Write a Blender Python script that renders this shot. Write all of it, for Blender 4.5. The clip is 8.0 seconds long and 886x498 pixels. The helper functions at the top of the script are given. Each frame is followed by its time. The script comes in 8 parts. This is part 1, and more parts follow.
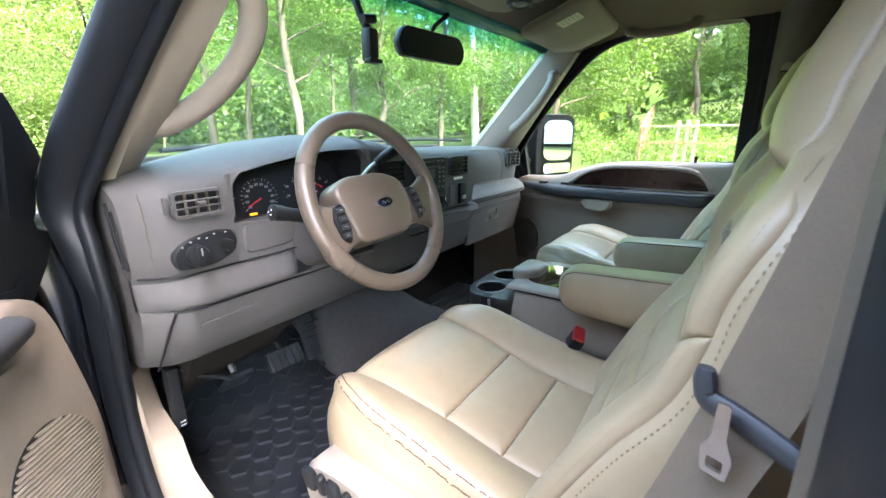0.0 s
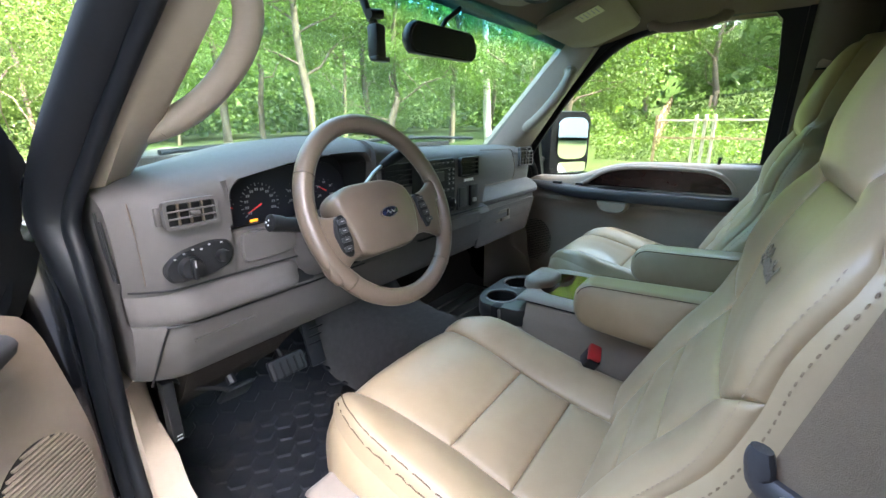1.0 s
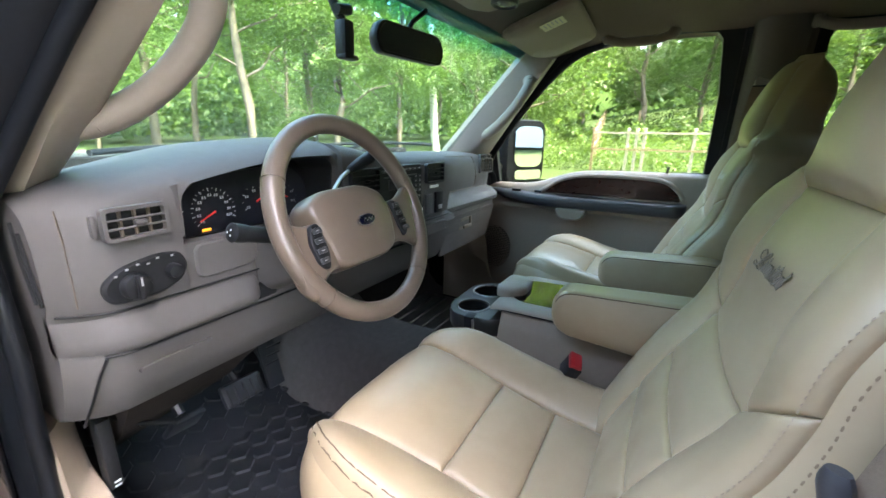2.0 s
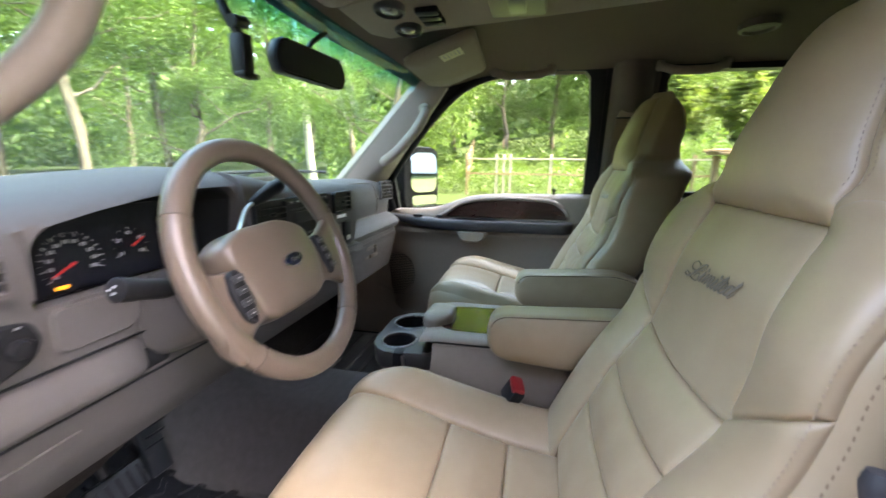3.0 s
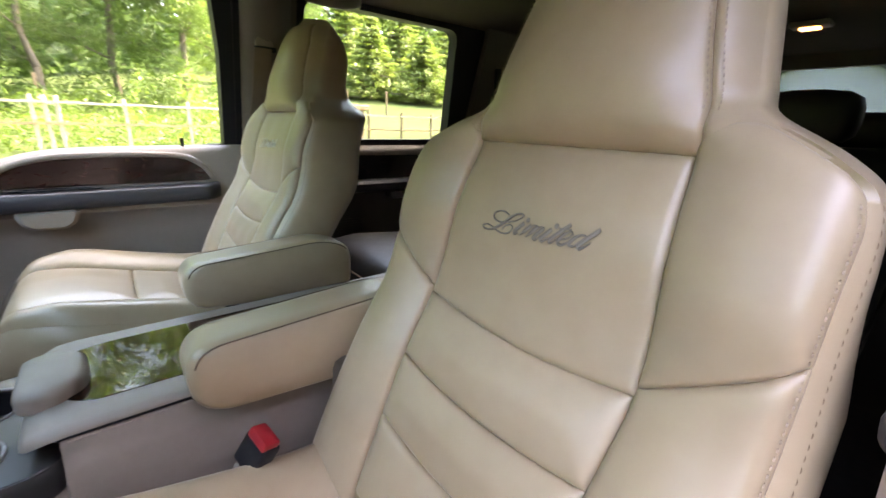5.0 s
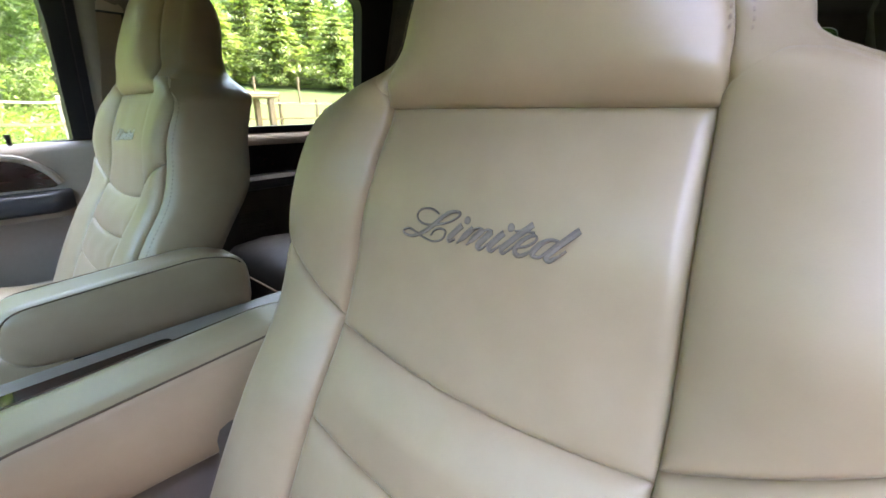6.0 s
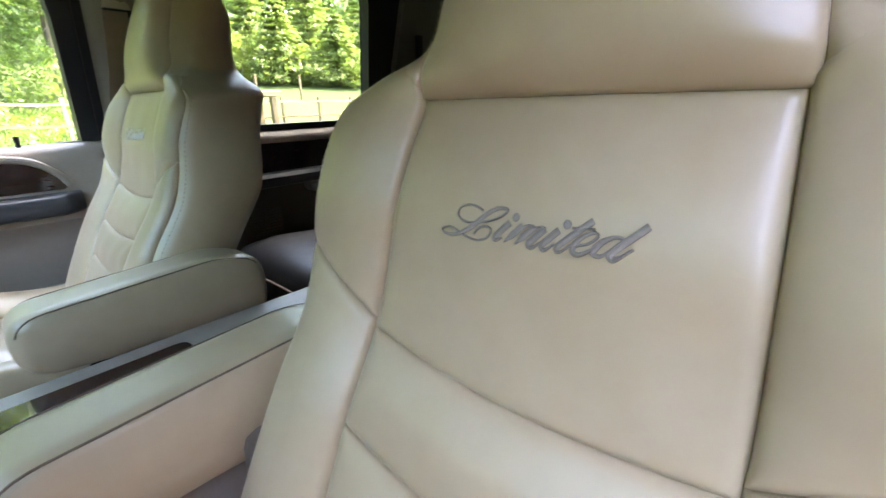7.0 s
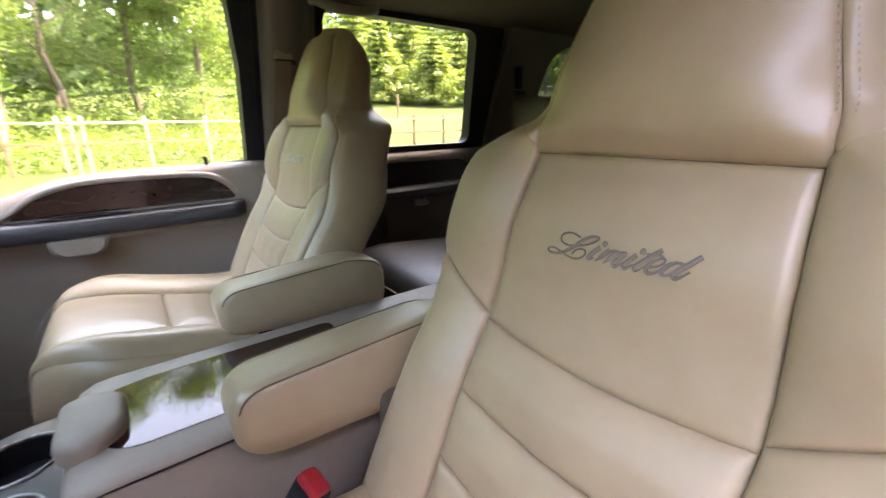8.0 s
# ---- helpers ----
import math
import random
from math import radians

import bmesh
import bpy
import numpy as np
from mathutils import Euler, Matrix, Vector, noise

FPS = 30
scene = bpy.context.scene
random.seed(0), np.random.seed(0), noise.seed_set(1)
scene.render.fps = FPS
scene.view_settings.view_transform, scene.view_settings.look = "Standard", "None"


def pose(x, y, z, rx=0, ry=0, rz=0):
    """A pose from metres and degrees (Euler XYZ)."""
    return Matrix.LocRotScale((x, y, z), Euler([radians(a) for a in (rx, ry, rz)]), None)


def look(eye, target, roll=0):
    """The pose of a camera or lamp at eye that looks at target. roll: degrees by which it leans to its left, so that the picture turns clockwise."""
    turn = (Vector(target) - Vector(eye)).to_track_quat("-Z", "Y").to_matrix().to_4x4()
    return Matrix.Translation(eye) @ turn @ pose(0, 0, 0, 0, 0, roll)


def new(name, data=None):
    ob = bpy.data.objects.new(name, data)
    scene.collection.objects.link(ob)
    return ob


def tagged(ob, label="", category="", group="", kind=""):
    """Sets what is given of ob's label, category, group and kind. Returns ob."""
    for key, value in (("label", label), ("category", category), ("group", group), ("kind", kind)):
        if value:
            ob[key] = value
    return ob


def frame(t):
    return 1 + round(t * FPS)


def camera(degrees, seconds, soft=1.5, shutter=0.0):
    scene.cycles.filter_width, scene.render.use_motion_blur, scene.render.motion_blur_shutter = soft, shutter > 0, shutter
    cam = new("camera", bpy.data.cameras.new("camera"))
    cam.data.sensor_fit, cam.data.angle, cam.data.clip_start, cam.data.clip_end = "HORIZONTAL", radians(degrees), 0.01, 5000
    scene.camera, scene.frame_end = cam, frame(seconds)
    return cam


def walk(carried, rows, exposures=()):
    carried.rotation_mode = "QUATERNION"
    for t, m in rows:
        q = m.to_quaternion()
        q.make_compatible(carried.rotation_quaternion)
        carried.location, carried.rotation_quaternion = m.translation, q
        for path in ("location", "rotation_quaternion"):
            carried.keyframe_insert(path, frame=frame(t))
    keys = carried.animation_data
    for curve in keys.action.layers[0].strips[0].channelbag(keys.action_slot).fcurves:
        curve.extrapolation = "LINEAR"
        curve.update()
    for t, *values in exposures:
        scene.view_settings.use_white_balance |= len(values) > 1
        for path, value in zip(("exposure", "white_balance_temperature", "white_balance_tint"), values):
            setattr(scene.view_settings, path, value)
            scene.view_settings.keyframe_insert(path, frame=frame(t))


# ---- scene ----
cam = camera(94.0, 8.0, shutter=0.4)
PATH = [
    (0, (-1.022, 0.047, 1.48), (0.562, 1.143, 0.941), -0.5),
    (0.5, (-0.982, 0.067, 1.498), (0.574, 1.188, 0.931), -0.7),
    (1, (-0.974, 0.075, 1.501), (0.574, 1.207, 0.93), -0.2),
    (1.5, (-0.969, 0.095, 1.498), (0.607, 1.185, 0.925), 0.6),
    (1.7, (-0.967, 0.114, 1.496), (0.652, 1.142, 0.929), 0.9),
    (2.8, (-0.994, 0.227, 1.487), (0.881, 0.784, 1.071), 0.8),
    (3, (-0.958, 0.246, 1.491), (0.955, 0.662, 1.082), 0.5),
    (3.5, (-0.824, 0.278, 1.5), (1.121, 0.271, 1.036), -1.1),
    (4, (-0.757, 0.277, 1.496), (1.136, -0.136, 1.001), -0.2),
    (4.5, (-0.716, 0.324, 1.481), (0.989, -0.574, 0.946), 1.3),
    (5, (-0.688, 0.358, 1.458), (0.796, -0.851, 0.876), 2.0),
    (5.2, (-0.667, 0.341, 1.452), (0.751, -0.938, 0.858), 2.1),
    (6.5, (-0.568, 0.233, 1.438), (0.641, -1.217, 0.778), -1.5),
    (7, (-0.561, 0.258, 1.437), (0.691, -1.154, 0.775), -1.4),
    (7.5, (-0.568, 0.33, 1.455), (0.793, -0.997, 0.833), -0.9),
    (8, (-0.622, 0.361, 1.473), (0.91, -0.784, 0.889), -1.1),
]
walk(cam, [(t, look(eye, target, roll)) for t, eye, target, roll in PATH], [(0, 5.30, 7200, 14), (0.4, 5.06, 7200, 14), (1.7, 4.95, 7300, 14), (2.8, 5.0, 7700, 20), (3.6, 5.2, 8600, 33), (4.2, 5.28, 9000, 37), (5.2, 5.42, 8300, 32), (6.5, 5.62, 7500, 29), (7, 5.65, 7600, 29), (7.5, 5.6, 8600, 37), (8, 5.47, 8900, 40)])

# ---- build ----
# ---- sky, sun ----
SUN_EL, SUN_AZ = 56.0, 184.0            # degrees up; degrees clockwise from straight ahead of the vehicle
world = bpy.data.worlds.new("sky")
scene.world = world
world.use_nodes = True
wn = world.node_tree
sky = wn.nodes.new("ShaderNodeTexSky")
sky.sky_type = "NISHITA"
sky.sun_disc = False
sky.sun_elevation = radians(SUN_EL)
sky.sun_rotation = radians(SUN_AZ)
sky.dust_density = 2.5
wn.nodes["Background"].inputs["Strength"].default_value = 0.15
wn.links.new(sky.outputs[0], wn.nodes["Background"].inputs[0])

sun = new("sun", bpy.data.lights.new("sun", "SUN"))
sun.data.energy = 1.9
sun.data.angle = radians(0.6)
sun.data.color = (1.0, 0.95, 0.86)
_a, _e = radians(SUN_AZ), radians(SUN_EL)
sun.matrix_world = look((20 * math.sin(_a) * math.cos(_e), 20 * math.cos(_a) * math.cos(_e), 20 * math.sin(_e)), (0, 0, 0))


# ---- materials ----
def nodes_of(name):
    m = bpy.data.materials.new(name)
    m.use_nodes = True
    return m, m.node_tree, m.node_tree.nodes["Principled BSDF"]


def surface(name, color, rough=0.5, metal=0.0, var=0.15, scale=6.0, grain=0.0, gscale=900.0, kind="noise", coat=0.0,
            rvar=0.1, spec=0.5, sheen=0.0, stain=None, detail_mix=0.5):
    """Base colour with variation at two scales, roughness variation and a fine grain as bump."""
    m, nt, bsdf = nodes_of(name)
    L = nt.links.new
    tc = nt.nodes.new("ShaderNodeTexCoord")
    n1 = nt.nodes.new("ShaderNodeTexNoise")
    n1.inputs["Scale"].default_value = scale
    n1.inputs["Detail"].default_value = 5
    L(tc.outputs["Object"], n1.inputs["Vector"])
    n2 = nt.nodes.new("ShaderNodeTexNoise")
    n2.inputs["Scale"].default_value = scale * 14
    n2.inputs["Detail"].default_value = 3
    L(tc.outputs["Object"], n2.inputs["Vector"])
    mixf = nt.nodes.new("ShaderNodeMix")
    mixf.data_type = "FLOAT"
    mixf.inputs[0].default_value = detail_mix
    L(n1.outputs["Fac"], mixf.inputs[2])
    L(n2.outputs["Fac"], mixf.inputs[3])
    ramp = nt.nodes.new("ShaderNodeValToRGB")
    c = Vector(color)
    ramp.color_ramp.elements[0].position, ramp.color_ramp.elements[1].position = 0.3, 0.7
    ramp.color_ramp.elements[0].color = (*(c * (1 - var)), 1)
    ramp.color_ramp.elements[1].color = (*[min(1, v * (1 + var)) for v in c], 1)
    L(mixf.outputs[0], ramp.inputs[0])
    out = ramp.outputs[0]
    if stain:
        n3 = nt.nodes.new("ShaderNodeTexNoise")
        n3.inputs["Scale"].default_value = stain[1]
        n3.inputs["Detail"].default_value = 6
        L(tc.outputs["Object"], n3.inputs["Vector"])
        r3 = nt.nodes.new("ShaderNodeValToRGB")
        r3.color_ramp.elements[0].position, r3.color_ramp.elements[1].position = stain[2], stain[2] + 0.18
        L(n3.outputs["Fac"], r3.inputs[0])
        mx = nt.nodes.new("ShaderNodeMix")
        mx.data_type = "RGBA"
        L(r3.outputs[0], mx.inputs[0])
        L(out, mx.inputs[6])
        mx.inputs[7].default_value = (*stain[0], 1)
        out = mx.outputs[2]
    L(out, bsdf.inputs["Base Color"])
    mr = nt.nodes.new("ShaderNodeMapRange")
    mr.inputs["To Min"].default_value, mr.inputs["To Max"].default_value = max(0.02, rough - rvar), min(1, rough + rvar)
    L(n1.outputs["Fac"], mr.inputs["Value"])
    L(mr.outputs[0], bsdf.inputs["Roughness"])
    bsdf.inputs["Metallic"].default_value = metal
    bsdf.inputs["Specular IOR Level"].default_value = spec
    bsdf.inputs["Coat Weight"].default_value = coat
    bsdf.inputs["Coat Roughness"].default_value = 0.05
    if sheen:
        bsdf.inputs["Sheen Weight"].default_value = sheen
    if grain:
        if kind == "voronoi":
            g = nt.nodes.new("ShaderNodeTexVoronoi")
            g.feature = "DISTANCE_TO_EDGE"
            o = g.outputs["Distance"]
        else:
            g = nt.nodes.new("ShaderNodeTexNoise")
            g.inputs["Detail"].default_value = 4
            o = g.outputs["Fac"]
        g.inputs["Scale"].default_value = gscale
        L(tc.outputs["Object"], g.inputs["Vector"])
        b = nt.nodes.new("ShaderNodeBump")
        b.inputs["Strength"].default_value = grain
        b.inputs["Distance"].default_value = 0.001
        L(o, b.inputs["Height"])
        L(b.outputs[0], bsdf.inputs["Normal"])
    return m


def leather_material(name, color, rough=0.42):
    """Coated hide: fine pebble grain, soft creases, slight soiling and gloss changes."""
    m, nt, bsdf = nodes_of(name)
    L = nt.links.new
    tc = nt.nodes.new("ShaderNodeTexCoord")

    def tex(kind, scale, detail=4, **kw):
        n = nt.nodes.new(kind)
        n.inputs["Scale"].default_value = scale
        if "Detail" in n.inputs:
            n.inputs["Detail"].default_value = detail
        L(tc.outputs["Object"], n.inputs["Vector"])
        return n
    big, mid = tex("ShaderNodeTexNoise", 4.5), tex("ShaderNodeTexNoise", 38.0)
    peb = tex("ShaderNodeTexVoronoi", 620.0)
    peb.feature = "DISTANCE_TO_EDGE"
    crease = tex("ShaderNodeTexNoise", 16.0, 8)
    crease.inputs["Distortion"].default_value = 1.6
    r = nt.nodes.new("ShaderNodeValToRGB")
    c = Vector(color)
    r.color_ramp.elements[0].position, r.color_ramp.elements[1].position = 0.32, 0.68
    r.color_ramp.elements[0].color = (c[0] * 0.9, c[1] * 0.885, c[2] * 0.865, 1)
    r.color_ramp.elements[1].color = (min(1, c[0] * 1.06), min(1, c[1] * 1.07), min(1, c[2] * 1.09), 1)
    mx = nt.nodes.new("ShaderNodeMix")
    mx.data_type = "FLOAT"
    mx.inputs[0].default_value = 0.3
    L(big.outputs["Fac"], mx.inputs[2])
    L(mid.outputs["Fac"], mx.inputs[3])
    L(mx.outputs[0], r.inputs[0])
    L(r.outputs[0], bsdf.inputs["Base Color"])
    mr = nt.nodes.new("ShaderNodeMapRange")
    mr.inputs["From Min"].default_value, mr.inputs["From Max"].default_value = 0.3, 0.7
    mr.inputs["To Min"].default_value, mr.inputs["To Max"].default_value = rough - 0.03, rough + 0.05
    L(mid.outputs["Fac"], mr.inputs["Value"])
    L(mr.outputs[0], bsdf.inputs["Roughness"])
    bsdf.inputs["Coat Weight"].default_value = 0.25
    bsdf.inputs["Coat Roughness"].default_value = 0.32
    b1 = nt.nodes.new("ShaderNodeBump")
    b1.inputs["Strength"].default_value = 0.10
    b1.inputs["Distance"].default_value = 0.0008
    L(peb.outputs["Distance"], b1.inputs["Height"])
    b2 = nt.nodes.new("ShaderNodeBump")
    b2.inputs["Strength"].default_value = 0.07
    b2.inputs["Distance"].default_value = 0.004
    L(crease.outputs["Fac"], b2.inputs["Height"])
    L(b1.outputs[0], b2.inputs["Normal"])
    L(b2.outputs[0], bsdf.inputs["Normal"])
    return m


def wood_material(name, dark, light, rough=0.12, coat=0.15):
    m, nt, bsdf = nodes_of(name)
    L = nt.links.new
    tc = nt.nodes.new("ShaderNodeTexCoord")
    mp = nt.nodes.new("ShaderNodeMapping")
    mp.inputs["Scale"].default_value = (9, 3, 9)
    L(tc.outputs["Object"], mp.inputs[0])
    n = nt.nodes.new("ShaderNodeTexNoise")
    n.inputs["Scale"].default_value = 5
    n.inputs["Detail"].default_value = 8
    n.inputs["Distortion"].default_value = 2.5
    L(mp.outputs[0], n.inputs["Vector"])
    r = nt.nodes.new("ShaderNodeValToRGB")
    r.color_ramp.elements[0].position, r.color_ramp.elements[1].position = 0.42, 0.66
    r.color_ramp.elements[0].color, r.color_ramp.elements[1].color = (*dark, 1), (*light, 1)
    L(n.outputs["Fac"], r.inputs[0])
    L(r.outputs[0], bsdf.inputs["Base Color"])
    bsdf.inputs["Roughness"].default_value = rough
    bsdf.inputs["Coat Weight"].default_value = coat
    bsdf.inputs["Coat Roughness"].default_value = 0.03
    return m


def glass_material(name, tint, gloss=1.0):
    """A thin pane: clear, tinted, with a mirror reflection that grows at grazing angles."""
    m = bpy.data.materials.new(name)
    m.use_nodes = True
    nt = m.node_tree
    nt.nodes.clear()
    out = nt.nodes.new("ShaderNodeOutputMaterial")
    tr = nt.nodes.new("ShaderNodeBsdfTransparent")
    tr.inputs[0].default_value = (*tint, 1)
    gl = nt.nodes.new("ShaderNodeBsdfGlossy")
    gl.inputs["Roughness"].default_value = 0.01
    lw = nt.nodes.new("ShaderNodeLayerWeight")
    lw.inputs["Blend"].default_value = 0.5
    fr = nt.nodes.new("ShaderNodeMath")
    fr.operation = "POWER"
    fr.inputs[1].default_value = 4.0
    nt.links.new(lw.outputs["Facing"], fr.inputs[0])
    ml = nt.nodes.new("ShaderNodeMath")
    ml.operation = "MULTIPLY_ADD"
    ml.inputs[1].default_value = 0.6 * gloss
    ml.inputs[2].default_value = 0.025 * gloss
    mx = nt.nodes.new("ShaderNodeMixShader")
    nt.links.new(fr.outputs[0], ml.inputs[0])
    nt.links.new(ml.outputs[0], mx.inputs[0])
    nt.links.new(tr.outputs[0], mx.inputs[1])
    nt.links.new(gl.outputs[0], mx.inputs[2])
    nt.links.new(mx.outputs[0], out.inputs[0])
    return m


def leaf_material(name, dark, light, trans=0.45):
    m, nt, bsdf = nodes_of(name)
    L = nt.links.new
    geo = nt.nodes.new("ShaderNodeNewGeometry")
    tc = nt.nodes.new("ShaderNodeTexCoord")
    n = nt.nodes.new("ShaderNodeTexNoise")
    n.inputs["Scale"].default_value = 0.5
    L(tc.outputs["Object"], n.inputs["Vector"])
    mx = nt.nodes.new("ShaderNodeMix")
    mx.data_type = "FLOAT"
    mx.inputs[0].default_value = 0.5
    L(geo.outputs["Random Per Island"], mx.inputs[2])
    L(n.outputs["Fac"], mx.inputs[3])
    r = nt.nodes.new("ShaderNodeValToRGB")
    r.color_ramp.elements[0].position, r.color_ramp.elements[1].position = 0.2, 0.8
    r.color_ramp.elements[0].color, r.color_ramp.elements[1].color = (*dark, 1), (*light, 1)
    L(mx.outputs[0], r.inputs[0])
    L(r.outputs[0], bsdf.inputs["Base Color"])
    bsdf.inputs["Roughness"].default_value = 0.5
    t = nt.nodes.new("ShaderNodeBsdfTranslucent")
    hs = nt.nodes.new("ShaderNodeHueSaturation")
    hs.inputs["Value"].default_value = 1.6
    hs.inputs["Saturation"].default_value = 1.1
    L(r.outputs[0], hs.inputs["Color"])
    L(hs.outputs[0], t.inputs[0])
    ms = nt.nodes.new("ShaderNodeMixShader")
    ms.inputs[0].default_value = trans
    L(bsdf.outputs[0], ms.inputs[1])
    L(t.outputs[0], ms.inputs[2])
    L(ms.outputs[0], nt.nodes["Material Output"].inputs[0])
    return m


def lamp_material(name, color, strength):
    m, nt, bsdf = nodes_of(name)
    bsdf.inputs["Base Color"].default_value = (*color, 1)
    bsdf.inputs["Emission Color"].default_value = (*color, 1)
    bsdf.inputs["Emission Strength"].default_value = strength
    return m


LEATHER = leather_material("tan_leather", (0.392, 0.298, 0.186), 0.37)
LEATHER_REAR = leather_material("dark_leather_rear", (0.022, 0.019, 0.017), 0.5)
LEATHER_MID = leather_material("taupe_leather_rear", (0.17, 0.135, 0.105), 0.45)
DASH = surface("tan_dash_plastic", (0.090, 0.085, 0.084), 0.62, var=0.05, scale=5, grain=0.25, gscale=1300, kind="voronoi", spec=0.22)
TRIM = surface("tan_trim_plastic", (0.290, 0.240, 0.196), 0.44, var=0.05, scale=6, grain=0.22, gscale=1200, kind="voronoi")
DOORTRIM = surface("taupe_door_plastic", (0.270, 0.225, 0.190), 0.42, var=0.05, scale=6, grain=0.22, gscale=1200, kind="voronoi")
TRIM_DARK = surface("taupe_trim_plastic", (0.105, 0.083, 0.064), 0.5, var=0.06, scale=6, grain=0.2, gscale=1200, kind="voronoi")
WHEEL = leather_material("taupe_wheel_leather", (0.118, 0.090, 0.068), 0.36)
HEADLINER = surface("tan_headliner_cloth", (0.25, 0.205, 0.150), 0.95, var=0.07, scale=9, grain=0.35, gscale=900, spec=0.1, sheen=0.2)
# headliner cloth again, the ceiling's shade put into a darker brown
CEIL_SHADED = surface("shaded_headliner_cloth", (0.150, 0.118, 0.086), 0.95, var=0.07, scale=9, grain=0.35, gscale=900, spec=0.1)
BLACK = surface("black_plastic", (0.013, 0.014, 0.016), 0.46, var=0.2, scale=12, grain=0.08, gscale=1200, kind="voronoi", spec=0.22)
GREYBLK = surface("charcoal_armrest_vinyl", (0.038, 0.040, 0.045), 0.44, var=0.12, scale=10, grain=0.2, gscale=900, kind="voronoi")
RUBBER = surface("black_rubber", (0.014, 0.017, 0.022), 0.40, var=0.3, scale=18, grain=0.2, gscale=700, stain=((0.05, 0.046, 0.04), 14, 0.60))
SEAL = surface("black_door_seal", (0.0055, 0.0075, 0.011), 0.5, var=0.2, scale=15, grain=0.08, gscale=500, spec=0.3)
PAINT = surface("black_car_paint", (0.006, 0.008, 0.013), 0.18, var=0.2, scale=8, coat=0.8)
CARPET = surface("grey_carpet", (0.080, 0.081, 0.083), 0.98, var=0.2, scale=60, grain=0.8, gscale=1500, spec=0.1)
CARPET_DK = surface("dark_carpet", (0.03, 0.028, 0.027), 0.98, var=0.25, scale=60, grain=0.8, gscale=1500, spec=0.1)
CHROME = surface("bright_chrome", (0.75, 0.75, 0.76), 0.12, metal=1.0, var=0.03, rvar=0.04)
STEEL = surface("brushed_steel", (0.5, 0.5, 0.5), 0.32, metal=1.0, var=0.08)
SILVER = surface("silver_grey_plastic", (0.26, 0.25, 0.24), 0.28, metal=0.35, var=0.06, scale=12)
CUP_BLACK = surface("dark_grey_gloss_plastic", (0.032, 0.031, 0.031), 0.30, var=0.1, scale=12, rvar=0.05)
WOOD = wood_material("dark_burl_wood", (0.007, 0.003, 0.0025), (0.034, 0.010, 0.007))
WOOD_LID = wood_material("glossy_burl_lid", (0.012, 0.004, 0.003), (0.050, 0.012, 0.009), 0.03, 0.0)
GLASS = glass_material("side_glass", (0.80, 0.85, 0.81))
WIND = glass_material("windshield_glass", (0.77, 0.89, 0.845), 1.5)


def shade_band(m, z0, z1, clear, teal):
    """Tints a pane towards its top edge, softly and a little unevenly."""
    nt = m.node_tree
    tc = nt.nodes.new("ShaderNodeTexCoord")
    sx = nt.nodes.new("ShaderNodeSeparateXYZ")
    ns = nt.nodes.new("ShaderNodeTexNoise")
    ns.inputs["Scale"].default_value = 26.0
    ad = nt.nodes.new("ShaderNodeMath")
    ad.operation = "MULTIPLY_ADD"
    ad.inputs[1].default_value = 0.035
    mr = nt.nodes.new("ShaderNodeMapRange")
    mr.interpolation_type = "SMOOTHSTEP"
    mr.inputs["From Min"].default_value, mr.inputs["From Max"].default_value = z0, z1
    mx = nt.nodes.new("ShaderNodeMix")
    mx.data_type = "RGBA"
    mx.inputs[6].default_value, mx.inputs[7].default_value = (*clear, 1), (*teal, 1)
    nt.links.new(tc.outputs["Object"], sx.inputs[0])
    nt.links.new(tc.outputs["Object"], ns.inputs["Vector"])
    nt.links.new(ns.outputs["Fac"], ad.inputs[0])
    nt.links.new(sx.outputs["Z"], ad.inputs[2])
    nt.links.new(ad.outputs[0], mr.inputs["Value"])
    nt.links.new(mr.outputs[0], mx.inputs[0])
    nt.links.new(mx.outputs[2], next(n for n in nt.nodes if n.type == "BSDF_TRANSPARENT").inputs[0])


shade_band(WIND, 1.756, 1.812, (0.77, 0.89, 0.845), (0.22, 0.62, 0.70))
REARGLASS = glass_material("privacy_glass", (0.30, 0.34, 0.33))
# privacy glass of the unseen left panes, tinted deeper to cut light into the cabin
LEFT_TINT = glass_material("left_glass_light_cut", (0.10, 0.12, 0.12))
REARDOOR = glass_material("rear_door_glass", (0.66, 0.72, 0.69))
MIRROR = surface("mirror_glass", (0.86, 0.88, 0.88), 0.015, metal=1.0, var=0.01, rvar=0.005)
GAUGE = surface("gauge_face_black", (0.010, 0.011, 0.016), 0.35, var=0.1, scale=20)
WHITE_INK = surface("white_marking", (0.75, 0.76, 0.78), 0.6, var=0.03)
GREY_INK = surface("grey_marking", (0.35, 0.35, 0.36), 0.6, var=0.03)
RED = surface("red_button_plastic", (0.40, 0.020, 0.026), 0.35, var=0.1)
RED_INK = lamp_material("red_needle", (0.8, 0.04, 0.03), 0.006)
AMBER = lamp_material("amber_telltale", (1.0, 0.36, 0.03), 0.07)
DOME = lamp_material("dome_lamp_glow", (1.0, 0.42, 0.12), 0.5)
THREAD = surface("grey_thread", (0.215, 0.185, 0.155), 0.38, var=0.15, scale=60, grain=0.5, gscale=3000)
# the same grey thread with its sheen put into a paler colour
THREAD_SHEEN = surface("grey_thread_sheen", (0.62, 0.60, 0.57), 0.5, var=0.1, scale=60)
THREAD_DK = surface("dark_grey_thread", (0.060, 0.052, 0.045), 0.6, var=0.15, scale=60)
STITCH_DK = surface("brown_thread", (0.150, 0.110, 0.078), 0.9, var=0.1, scale=50, spec=0.1)
